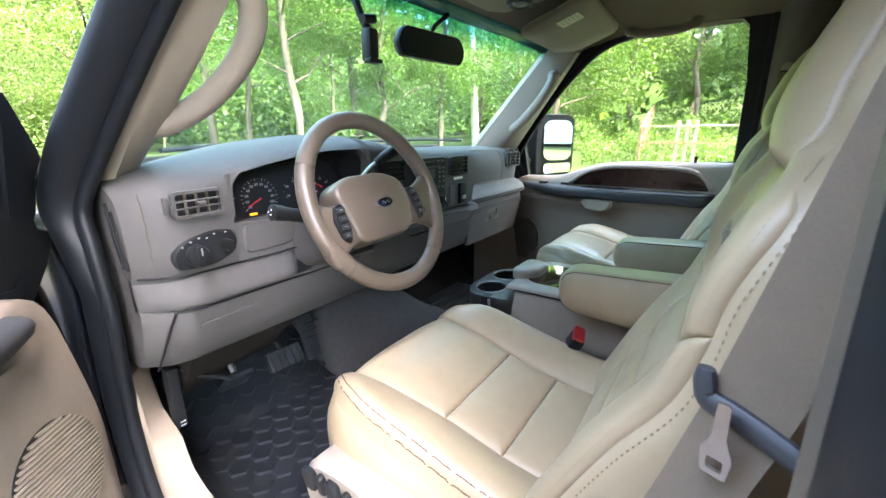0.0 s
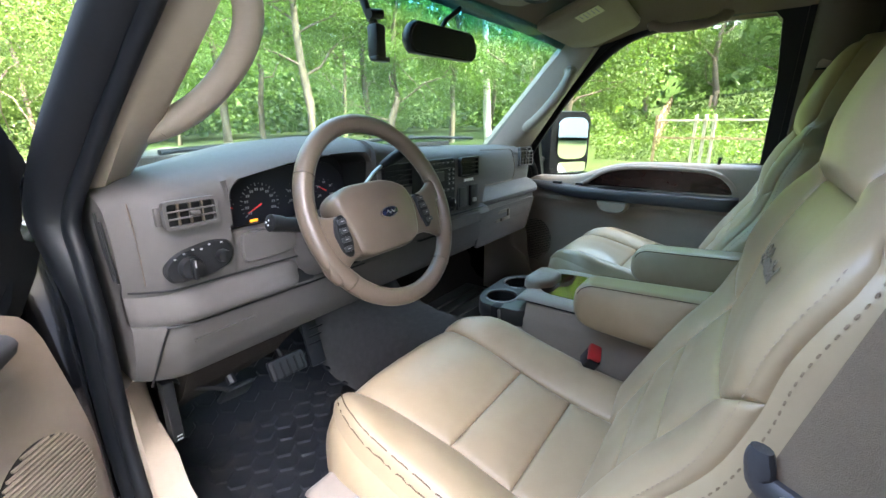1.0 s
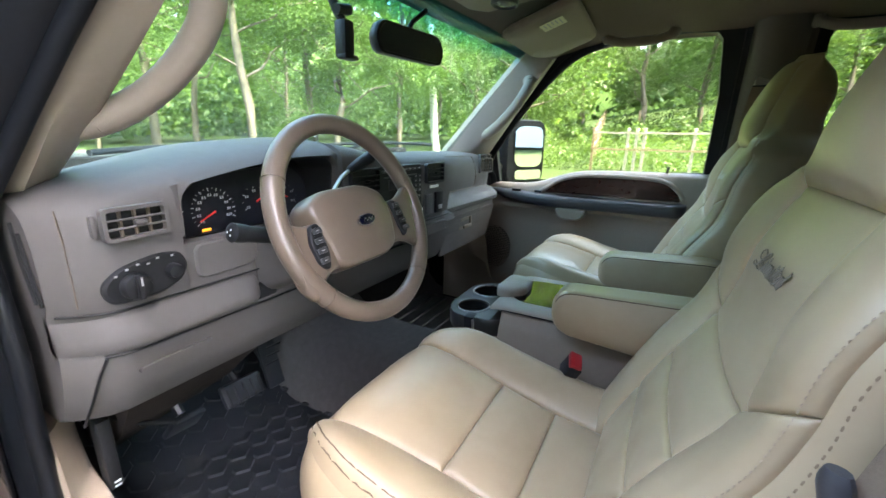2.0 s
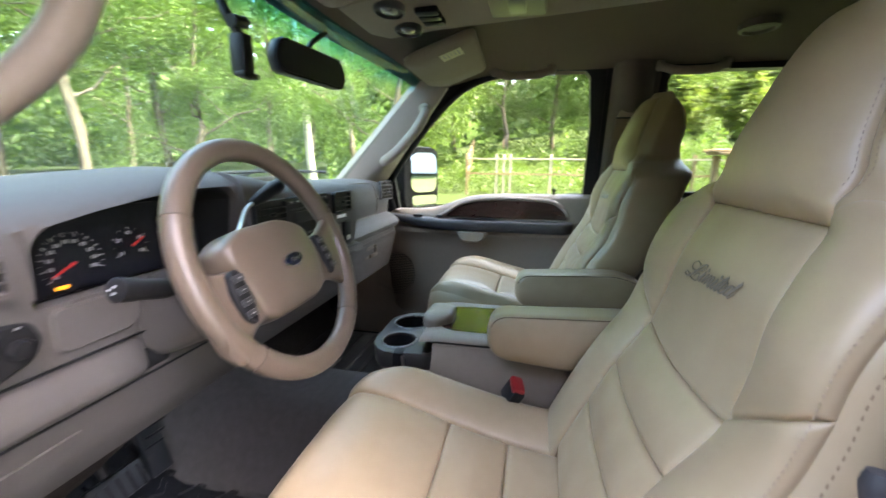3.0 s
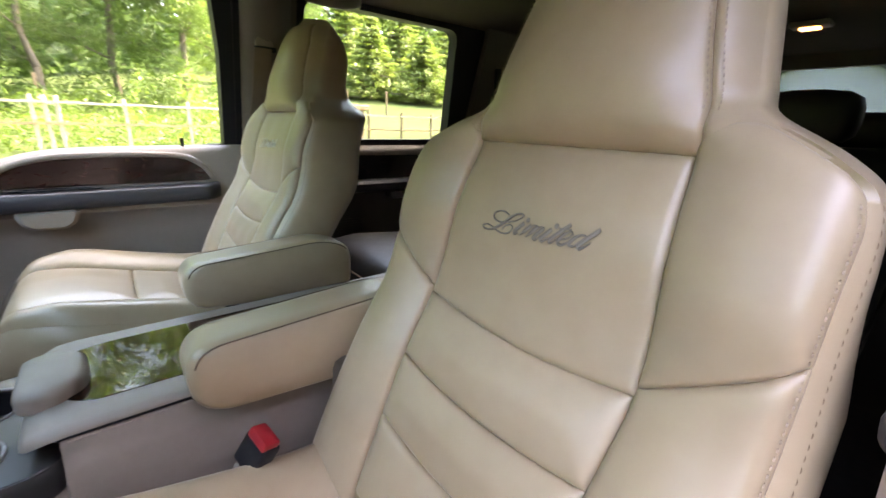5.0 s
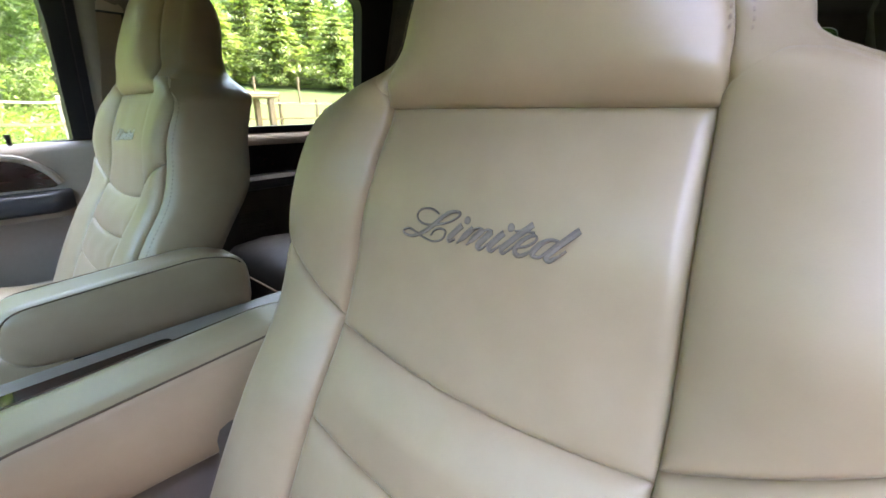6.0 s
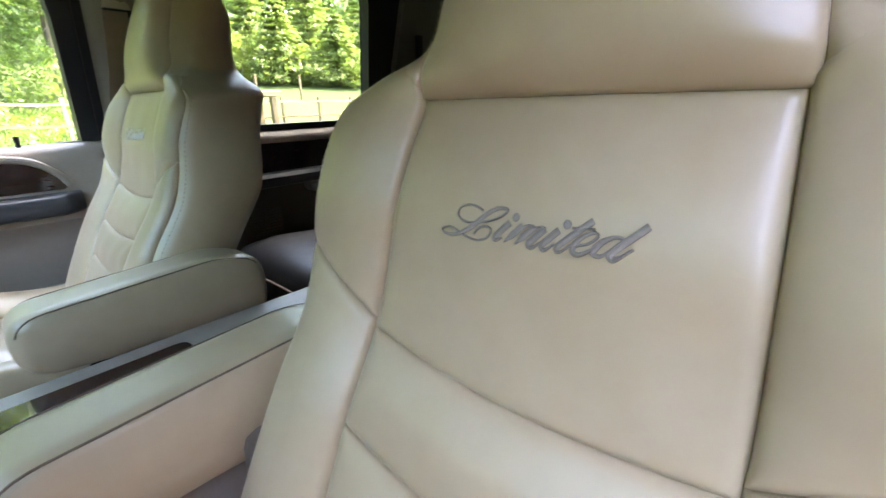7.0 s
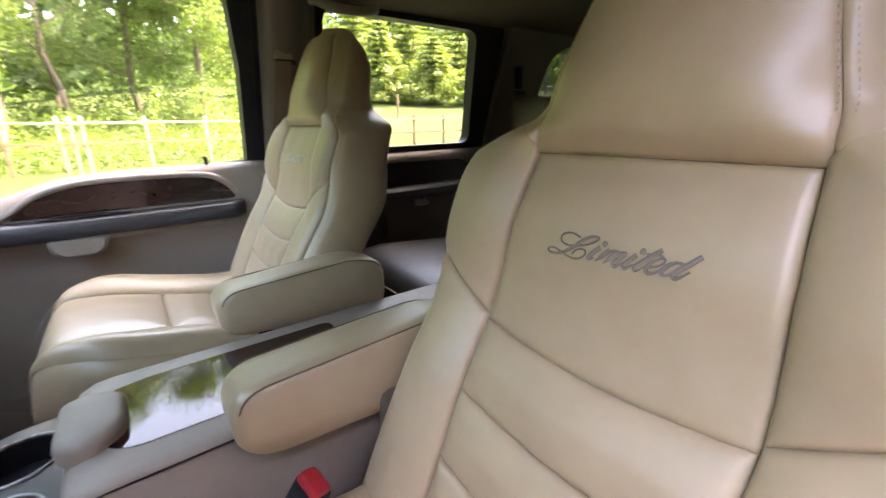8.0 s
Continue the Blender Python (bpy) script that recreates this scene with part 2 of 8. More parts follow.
# brown that paints the shade inside the stitch holes
STITCH_HOLE = surface("stitch_hole_shade", (0.245, 0.182, 0.124), 0.9, var=0.1, scale=50, spec=0.1)
STITCH = surface("tan_thread", (0.34, 0.255, 0.18), 0.7, var=0.1, scale=50)
WEB = surface("taupe_belt_webbing", (0.165, 0.122, 0.084), 0.8, var=0.12, scale=40, grain=0.5, gscale=1500)
BROWN = surface("brown_felt", (0.020, 0.016, 0.014), 0.9, var=0.2, scale=30, grain=0.6, gscale=1200, spec=0.2)
NAVY = surface("navy_enamel", (0.008, 0.012, 0.030), 0.15, var=0.1)
YELLOW = surface("pale_label_paper", (0.62, 0.60, 0.40), 0.7, var=0.06, scale=40)


# ---- mesh helpers ----
def mesh_ob(name, verts, faces, mat, parent=None, label="", smooth=40):
    me = bpy.data.meshes.new(name)
    me.from_pydata([tuple(v) for v in verts], [], faces)
    me.update()
    if smooth:
        me.shade_smooth()
        me.set_sharp_from_angle(angle=radians(smooth))
    me.materials.append(mat)
    ob = new(name, me)
    if parent is not None:
        ob.parent = parent
    if label:
        ob["label"] = label
    return ob


def part(name, bm, mat, parent=None, label="", smooth=40):
    bmesh.ops.recalc_face_normals(bm, faces=bm.faces)
    me = bpy.data.meshes.new(name)
    bm.to_mesh(me)
    bm.free()
    if smooth:
        me.shade_smooth()
        me.set_sharp_from_angle(angle=radians(smooth))
    me.materials.append(mat)
    ob = new(name, me)
    if parent is not None:
        ob.parent = parent
    if label:
        ob["label"] = label
    return ob


def thing(name, label, category, group="", kind="", at=None):
    ob = new(name)
    ob.empty_display_size = 0.05
    if at is not None:
        ob.matrix_world = at
    return tagged(ob, label, category, group, kind)


def block(bm, c, size, bevel=0.004, rot=None, seg=2, taper=None):
    """A bevelled box at c, with an optional turn (a Matrix) and a taper of its top."""
    r = bmesh.ops.create_cube(bm, size=1.0)
    vs = r["verts"]
    for v in vs:
        v.co = Vector((v.co.x * size[0], v.co.y * size[1], v.co.z * size[2]))
        if taper and v.co.z > 0:
            v.co.x *= taper[0]
            v.co.y *= taper[1]
    if bevel:
        es = list({e for v in vs for e in v.link_edges})
        vs = bmesh.ops.bevel(bm, geom=es, offset=bevel, segments=seg, affect="EDGES", profile=0.5)["verts"]
        vs = list({v for v in vs})
        # all the vertices of this island
        seen, stack = set(vs), list(vs)
        while stack:
            v = stack.pop()
            for e in v.link_edges:
                o = e.other_vert(v)
                if o not in seen:
                    seen.add(o)
                    stack.append(o)
        vs = list(seen)
    m = Matrix.Translation(c) @ (rot.to_4x4() if rot is not None else Matrix.Identity(4))
    bmesh.ops.transform(bm, matrix=m, verts=vs)
    return vs


def loft(rings, cap=True, closed=True):
    """Vertices and faces of a skin over rings with equal numbers of points."""
    n = len(rings[0])
    vs = [p for r in rings for p in r]
    fs = []
    for i in range(len(rings) - 1):
        for j in range(n if closed else n - 1):
            a, b = i * n + j, i * n + (j + 1) % n
            fs.append((a, b, b + n, a + n))
    if cap and closed:
        fs.append(tuple(reversed(range(n))))
        fs.append(tuple(range((len(rings) - 1) * n, len(rings) * n)))
    return vs, fs


def loft_bm(bm, rings, cap=True, closed=True):
    vs, fs = loft(rings, cap, closed)
    bv = [bm.verts.new(v) for v in vs]
    for f in fs:
        try:
            bm.faces.new([bv[i] for i in f])
        except ValueError:
            pass
    return bv


def smooth_path(pts, n):
    """Catmull-Rom through pts, n points."""
    P = [Vector(p) for p in pts]
    P = [P[0] * 2 - P[1]] + P + [P[-1] * 2 - P[-2]]
    out = []
    k = len(P) - 3
    for i in range(n):
        s = i / (n - 1) * k
        j = min(int(s), k - 1)
        t = s - j
        a, b, c, d = P[j:j + 4]
        out.append(0.5 * ((2 * b) + (c - a) * t + (2 * a - 5 * b + 4 * c - d) * t * t + (3 * b - a - 3 * c + d) * t ** 3))
    return out


def tube(bm, pts, radius, sides=10, flat=1.0, up=Vector((0, 0, 1)), cap=True, closed=False):
    """A tube along pts; radius is a number or one for each point; flat squeezes it along its second axis."""
    P = [Vector(p) for p in pts]
    n = len(P)
    rings = []
    for i, p in enumerate(P):
        if closed:
            d = P[(i + 1) % n] - P[i - 1]
        else:
            d = P[min(i + 1, n - 1)] - P[max(i - 1, 0)]
        d.normalize()
        a = d.cross(up)
        if a.length < 1e-4:
            a = d.cross(Vector((1, 0, 0)))
        a.normalize()
        b = a.cross(d).normalized()
        r = radius[i] if isinstance(radius, (list, tuple)) else radius
        rings.append([p + a * (r * math.cos(w)) + b * (r * flat * math.sin(w)) for w in (2 * math.pi * j / sides for j in range(sides))])
    if closed:
        rings.append(rings[0])
    return loft_bm(bm, rings, cap and not closed)


def plate(bm, outer, holes, place, thick):
    """A sheet with holes in a plane of (a, b), laid into space by place(a, b, d) and given thickness."""
    es = []
    for loop in [outer] + list(holes):
        vs = [bm.verts.new((p[0], p[1], 0)) for p in loop]
        es += [bm.edges.new((vs[i], vs[(i + 1) % len(vs)])) for i in range(len(vs))]
    bmesh.ops.triangle_fill(bm, use_beauty=True, use_dissolve=False, edges=es)
    faces = list(bm.faces)
    g = bmesh.ops.extrude_face_region(bm, geom=faces)
    top = [v for v in g["geom"] if isinstance(v, bmesh.types.BMVert)]
    topset = set(top)
    for v in bm.verts:
        a, b = v.co.x, v.co.y
        v.co = Vector(place(a, b, thick if v in topset else 0.0))


def rounded(pts, r, n=5):
    """A polygon with its corners rounded."""
    out = []
    k = len(pts)
    for i in range(k):
        p, a, b = Vector(pts[i]), Vector(pts[i - 1]), Vector(pts[(i + 1) % k])
        da, db = (a - p), (b - p)
        rr = min(r, da.length * 0.45, db.length * 0.45)
        s, e = p + da.normalized() * rr, p + db.normalized() * rr
        for j in range(n + 1):
            t = j / n
            out.append(tuple((1 - t) ** 2 * s + 2 * t * (1 - t) * p + t * t * e))
    return out


def prism(bm, poly, place, d0, d1, bevel=0.0):
    """A solid between two copies of a polygon; place(a, b, d)."""
    n = len(poly)
    if bevel:
        cx, cy = sum(p[0] for p in poly) / n, sum(p[1] for p in poly) / n

        def shrink(p):
            v = Vector((p[0] - cx, p[1] - cy))
            return (cx + v.x * (1 - bevel / max(v.length, 1e-4)), cy + v.y * (1 - bevel / max(v.length, 1e-4)))
        inner = [shrink(p) for p in poly]
        s = 1 if d1 > d0 else -1
        rings = [[Vector(place(p[0], p[1], d0)) for p in poly], [Vector(place(p[0], p[1], d1 - s * bevel)) for p in poly],
                 [Vector(place(p[0], p[1], d1)) for p in inner]]
    else:
        rings = [[Vector(place(p[0], p[1], d)) for p in poly] for d in (d0, d1)]
    return loft_bm(bm, rings)


def lerp_table(tab, x):
    """Smooth interpolation in a table of (x, value)."""
    if x <= tab[0][0]:
        return tab[0][1]
    for (a, va), (b, vb) in zip(tab, tab[1:]):
        if x <= b:
            t = (x - a) / (b - a)
            return va + (vb - va) * t
    return tab[-1][1]


def spline_table(tab):
    """A smooth function through (x, value) rows (monotone cubic)."""
    xs = np.array([p[0] for p in tab], float)
    ys = np.array([p[1] for p in tab], float)
    d = np.diff(ys) / np.diff(xs)
    m = np.concatenate([[d[0]], (d[:-1] + d[1:]) / 2, [d[-1]]])
    for i in range(len(d)):
        if i > 0 and d[i - 1] * d[i] <= 0:
            m[i] = 0

    def at(x):
        x = min(max(x, xs[0]), xs[-1])
        i = int(min(max(np.searchsorted(xs, x) - 1, 0), len(d) - 1))
        h = xs[i + 1] - xs[i]
        t = (x - xs[i]) / h
        return float((2 * t ** 3 - 3 * t ** 2 + 1) * ys[i] + (t ** 3 - 2 * t ** 2 + t) * h * m[i]
                     + (-2 * t ** 3 + 3 * t ** 2) * ys[i + 1] + (t ** 3 - t ** 2) * h * m[i + 1])
    return at


def edge_steps(n, sharp=0.12):
    """Steps from 0 to 1 that crowd towards both ends."""
    out = []
    for i in range(n + 1):
        t = i / n
        out.append(0.5 - 0.5 * math.cos(math.pi * t) if sharp else t)
    return out


def dashes(bm, pts, normal, length=0.0036, gap=0.0021, w=0.0006, h=0.0006):
    """A row of thread stitches along a path."""
    P = [Vector(p) for p in pts]
    run, lens = 0.0, [0.0]
    for a, b in zip(P, P[1:]):
        run += (b - a).length
        lens.append(run)
    s = 0.0
    i = 0
    while s + length < run:
        def at(d):
            j = max(k for k in range(len(lens)) if lens[k] <= d)
            j = min(j, len(P) - 2)
            return P[j].lerp(P[j + 1], (d - lens[j]) / max(lens[j + 1] - lens[j], 1e-6))
        a, b = at(s), at(s + length)
        d = (b - a).normalized()
        nn = Vector(normal(a)) if callable(normal) else Vector(normal)
        side = d.cross(nn).normalized() * w
        up = nn.normalized() * h
        m = (a + b) / 2
        ring = [a + up * 0.2, a.lerp(m, 0.4) + side + up, m + side + up * 1.3, b.lerp(m, 0.4) + side + up, b + up * 0.2,
                b.lerp(m, 0.4) - side + up, m - side + up * 1.3, a.lerp(m, 0.4) - side + up]
        vs = [bm.verts.new(p) for p in ring]
        bm.faces.new(vs)
        s += length + gap
        i += 1
# ---- cabin shell: floor, roof, pillars, glass ----
def XG(z):
    """How far out the side glass stands at height z."""
    return 0.862 - 0.30 * max(0.0, z - 1.36)


bm = bmesh.new()
rings = []
for y, zt in ((-2.75, 0.74), (-0.2, 0.72), (0.60, 0.70), (1.06, 0.70), (1.16, 0.735), (1.30, 0.90), (1.36, 1.10)):
    row = []
    for x in [-0.86 + 1.72 * i / 40 for i in range(41)]:
        hump = 0.17 * math.exp(-(x / 0.17) ** 4) * (1 if y > -0.3 else 0.6)
        row.append(Vector((x, y, zt + hump * (1.0 if y < 1.1 else 1.4))))
    rings.append(row + [Vector((p.x, p.y, p.z - 0.05)) for p in reversed(row)])
loft_bm(bm, rings)
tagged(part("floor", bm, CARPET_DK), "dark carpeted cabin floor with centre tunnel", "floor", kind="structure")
# lighter carpet over the tunnel's front
bm = bmesh.new()
rings = []
for y in [0.46 + 0.06 * i for i in range(14)]:
    zt = 0.70 if y < 1.06 else 0.70 + (y - 1.06) * 0.75
    row = [Vector((x, y + 0.0, zt + 0.008 + 0.19 * math.exp(-((x + 0.02) / 0.20) ** 4) * (1 + max(0, y - 0.9) * 1.6))) for x in [-0.25 + 0.5 * i / 24 for i in range(25)]]
    rings.append(row + [p - Vector((0, 0, 0.02)) for p in reversed(row)])
loft_bm(bm, rings)
tagged(part("tunnel_carpet", bm, CARPET), "grey carpet over the transmission tunnel", "carpet", kind="structure")
bm = bmesh.new()
block(bm, (0, 1.40, 1.05), (1.74, 0.05, 0.75), 0.01)
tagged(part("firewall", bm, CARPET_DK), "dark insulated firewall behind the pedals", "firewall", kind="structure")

# headliner
bm = bmesh.new()


def roof_z(x, y):
    z = 1.872 - 0.055 * (abs(x) / 0.74) ** 3.2
    if y > 0.30:
        z -= 0.055 * ((y - 0.30) / 0.36) ** 1.6
    return z


rings = []
for y in [-2.70 + 0.14 * i for i in range(24)] + [0.60, 0.66, 0.70]:
    row = [Vector((x, y + (0.10 * (1 - (x / 0.7) ** 2) * max(0, (y - 0.3) / 0.4)), roof_z(x, y))) for x in [-0.745 + 1.49 * i / 36 for i in range(37)]]
    rings.append(row + [p + Vector((0, 0, 0.03)) for p in reversed(row)])
loft_bm(bm, rings)
tagged(part("ceiling", bm, CEIL_SHADED), "tan woven headliner with shade in its colour, curving down to the windshield", "headliner", kind="structure")
bm = bmesh.new()
rings = []
for y in [-2.75, -1.5, 0.0, 0.5, 0.80]:
    row = [Vector((x, y, 1.955 - 0.04 * (abs(x) / 0.8) ** 3 - (0.05 if y > 0.6 else 0))) for x in [-0.80 + 1.6 * i / 20 for i in range(21)]]
    rings.append(row + [p + Vector((0, 0, 0.012)) for p in reversed(row)])
loft_bm(bm, rings)
tagged(part("roof", bm, PAINT), "black painted steel roof panel", "roof", kind="structure")


def side_plate(name, k, outer, holes, mat, d0, thick, label):
    bm = bmesh.new()
    plate(bm, outer, holes, lambda a, b, d: (k * (XG(b) + d0 + d), a, b), thick)
    return tagged(part(name, bm, mat, smooth=30), label, "wall trim", kind="structure")


REAR_WIN = rounded([(-0.868, 1.388), (-0.225, 1.386), (-0.210, 1.60), (-0.190, 1.810), (-0.808, 1.808)], 0.045)
QUART = rounded([(-2.35, 1.42), (-1.225, 1.42), (-1.22, 1.60), (-1.245, 1.74), (-1.36, 1.80), (-2.35, 1.80)], 0.06)
for k, nm in ((1, "wall_right"), (-1, "wall_left")):
    rear_hole = rounded([(-0.955, 1.32), (-0.165, 1.32), (-0.160, 1.848), (-0.955, 1.848)], 0.05)
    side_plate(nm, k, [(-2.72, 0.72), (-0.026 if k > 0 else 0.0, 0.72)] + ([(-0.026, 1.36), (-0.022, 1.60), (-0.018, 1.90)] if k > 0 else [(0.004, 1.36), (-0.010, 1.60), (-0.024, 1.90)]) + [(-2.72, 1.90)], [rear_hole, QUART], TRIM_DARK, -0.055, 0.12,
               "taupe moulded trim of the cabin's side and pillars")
    # rubber and black frame of the rear side door
    side_plate("window_frame", k, rear_hole, [REAR_WIN], BLACK, -0.030, 0.05, "black frame and seal of the rear side window")
    for nm2, poly in (("window_1", REAR_WIN), ("window_2", QUART)):
        bm = bmesh.new()
        prism(bm, poly, lambda a, b, d: (k * (XG(b) + 0.01 + d), a, b), 0.0, 0.004)
        tagged(part(nm2, bm, LEFT_TINT if k < 0 else REARDOOR if nm2 == "window_1" else REARGLASS), "tinted side window glass in a black frame", "window", kind="structure")
    # roof rail above the front door
    bm = bmesh.new()
    pts = [(-0.02, 1.842), (0.30, 1.838), (0.45, 1.824), (0.57, 1.794), (0.66, 1.745)]
    rings = []
    for y, z in pts:
        x = XG(z)
        rings.append([Vector((k * (x - 0.07), y, z + 0.045)), Vector((k * (x - 0.055), y, z + 0.012)), Vector((k * (x - 0.035), y, z - 0.002)), Vector((k * (x + 0.005), y, z)),
                      Vector((k * (x + 0.06), y, z + 0.03)), Vector((k * (x + 0.05), y, z + 0.08)), Vector((k * (x - 0.02), y, z + 0.08))])
    loft_bm(bm, rings)
    tagged(part("roof_rail", bm, HEADLINER), "tan roof rail trim over the front door", "trim", kind="structure")

# A-pillar trims
for k, nm in ((1, "pillar_right"), (-1, "pillar_left")):
    bm = bmesh.new()
    rings = []
    for t in [i / 16 for i in range(17)]:
        inn = Vector((0.712, 1.075, 1.405)).lerp(Vector((0.612, 0.668, 1.795)), t)
        out = Vector((0.800, 0.905, 1.385)).lerp(Vector((0.705, 0.590, 1.775)), t)
        if k < 0:
            out += Vector((-0.030, 0.0, 0.0))
        ri = inn + Vector((0.010, -0.085 - 0.03 * math.sin(math.pi * t), -0.035))
        ring = [inn, inn.lerp(ri, 0.4) + Vector((-0.004, 0, 0)), inn.lerp(ri, 0.75) + Vector((-0.004, 0, 0)), ri + Vector((0.0, 0.008, 0.004)), ri + Vector((0.006, 0.0, 0)),
                ri.lerp(out, 0.3) + Vector((0, -0.004, 0)), ri.lerp(out, 0.7) + Vector((0, -0.003, 0)), out]
        back = Vector((0.05, 0.05, 0.0))
        ring += [out + back, inn + back]
        rings.append([Vector((k * p.x, p.y, p.z)) for p in ring])
    loft_bm(bm, rings)
    pil = tagged(part(nm, bm, TRIM, smooth=50), "tan moulded windshield pillar trim", "pillar", kind="structure")
    # grab handle on the pillar
    gh = thing("grab_handle", "tan moulded grab handle on the windshield pillar", "grab handle", "pillar handles", at=pose(k * 0.70, 0.78, 1.62))
    a = Vector((0.705, 0.860, 1.500))
    b = Vector((0.610, 0.585, 1.770))
    off = Vector((-0.052, -0.052, 0.006))
    pth = smooth_path([a.lerp(b, f_) + off * o_ for f_, o_ in ((-0.02, -0.3), (0.0, 0.35), (0.08, 0.82), (0.20, 1.05), (0.34, 1.08), (0.47, 0.93), (0.59, 0.62), (0.68, 0.22), (0.72, -0.2))], 44)
    rad = [0.024 - 0.004 * math.sin(math.pi * i / 43) ** 0.5 for i in range(44)]
    P_ = [Vector((k * p.x, p.y, p.z)) for p in pth]
    for nm3, i0, i1, mt3 in (("grip", 6, 38, TRIM), ("end_mount", 0, 7, TRIM), ("end_mount", 37, 44, TRIM)):
        bm = bmesh.new()
        tube(bm, P_[i0:i1], rad[i0:i1], 14, flat=1.0)
        ob = part(nm3, bm, mt3, gh, smooth=60)
        ob.data.transform(gh.matrix_world.inverted())

# windshield with the shade band
def wind(x, t):
    """A point of the windshield: x across, t from the cowl (0) to the header (1)."""
    bow = 0.17 * (1 - t * 0.45) * (1 - (x / 0.72) ** 2)
    return Vector((x * (1.0 - 0.14 * t), 1.085 + bow - 0.415 * t, 1.375 + 0.425 * t - 0.03 * math.sin(math.pi * t) * 0))


bm = bmesh.new()
rings = []
for j in range(17):
    t = -0.12 + 1.18 * j / 16
    rings.append([wind(x, t) for x in [-0.735 + 1.47 * i / 30 for i in range(31)]])
loft_bm(bm, rings, cap=False, closed=False)
ob = tagged(part("windshield", bm, WIND, smooth=80), "slightly green laminated windshield glass with a teal shade band", "windshield", kind="structure")
ob.visible_shadow = False
so = ob.modifiers.new("thickness", "SOLIDIFY")
so.thickness = 0.004
# cowl and wipers outside
bm = bmesh.new()
rings = []
for y, z in ((1.07, 1.372), (1.12, 1.350), (1.30, 1.325), (1.42, 1.30)):
    rings.append([Vector((x, y + 0.17 * (1 - (x / 0.8) ** 2), z)) for x in [-0.82 + 1.64 * i / 20 for i in range(21)]])
rr = [r + [p - Vector((0, 0, 0.03)) for p in reversed(r)] for r in rings]
loft_bm(bm, rr)
tagged(part("cowl", bm, BLACK), "black plastic cowl below the windshield", "cowl", kind="structure")
for x0, x1 in ((-0.60, 0.02), (0.08, 0.66)):
    wp = thing("wiper", "black windshield wiper resting on the glass", "wiper", "wipers", at=pose(x0, 1.25, 1.39))
    bm = bmesh.new()
    pts = []
    for i in range(14):
        x = x0 + (x1 - x0) * i / 13
        p = wind(x, 0.10 + 0.02 * math.sin(i / 13 * 3))
        pts.append(p + Vector((0, 0.030, 0.030)))
    tube(bm, pts, 0.007, 6)
    ob = part("blade", bm, BLACK, wp)
    ob.data.transform(wp.matrix_world.inverted())
    bm = bmesh.new()
    tube(bm, [wind(x0 + 0.02, -0.06) + Vector((0, 0.05, 0.02)), wind((x0 + x1) / 2, 0.10) + Vector((0, 0.04, 0.045))], [0.012, 0.006], 8)
    ob = part("arm", bm, BLACK, wp)
    ob.data.transform(wp.matrix_world.inverted())

# rear end with the tailgate glass
bm = bmesh.new()
TG = rounded([(-0.62, 1.36), (0.62, 1.36), (0.58, 1.80), (-0.58, 1.80)], 0.05)
plate(bm, [(-0.84, 0.72), (0.84, 0.72), (0.76, 1.90), (-0.76, 1.90)], [TG], lambda a, b, d: (a, -2.62 - d + (1.9 - b) * -0.12, b), 0.05)
tagged(part("wall_rear", bm, TRIM_DARK), "taupe trim of the tailgate", "tailgate", kind="structure")
bm = bmesh.new()
prism(bm, TG, lambda a, b, d: (a, -2.66 - d + (1.9 - b) * -0.12, b), 0.0, 0.004)
tagged(part("window_3", bm, REARGLASS), "rear window glass of the tailgate", "window", kind="structure")

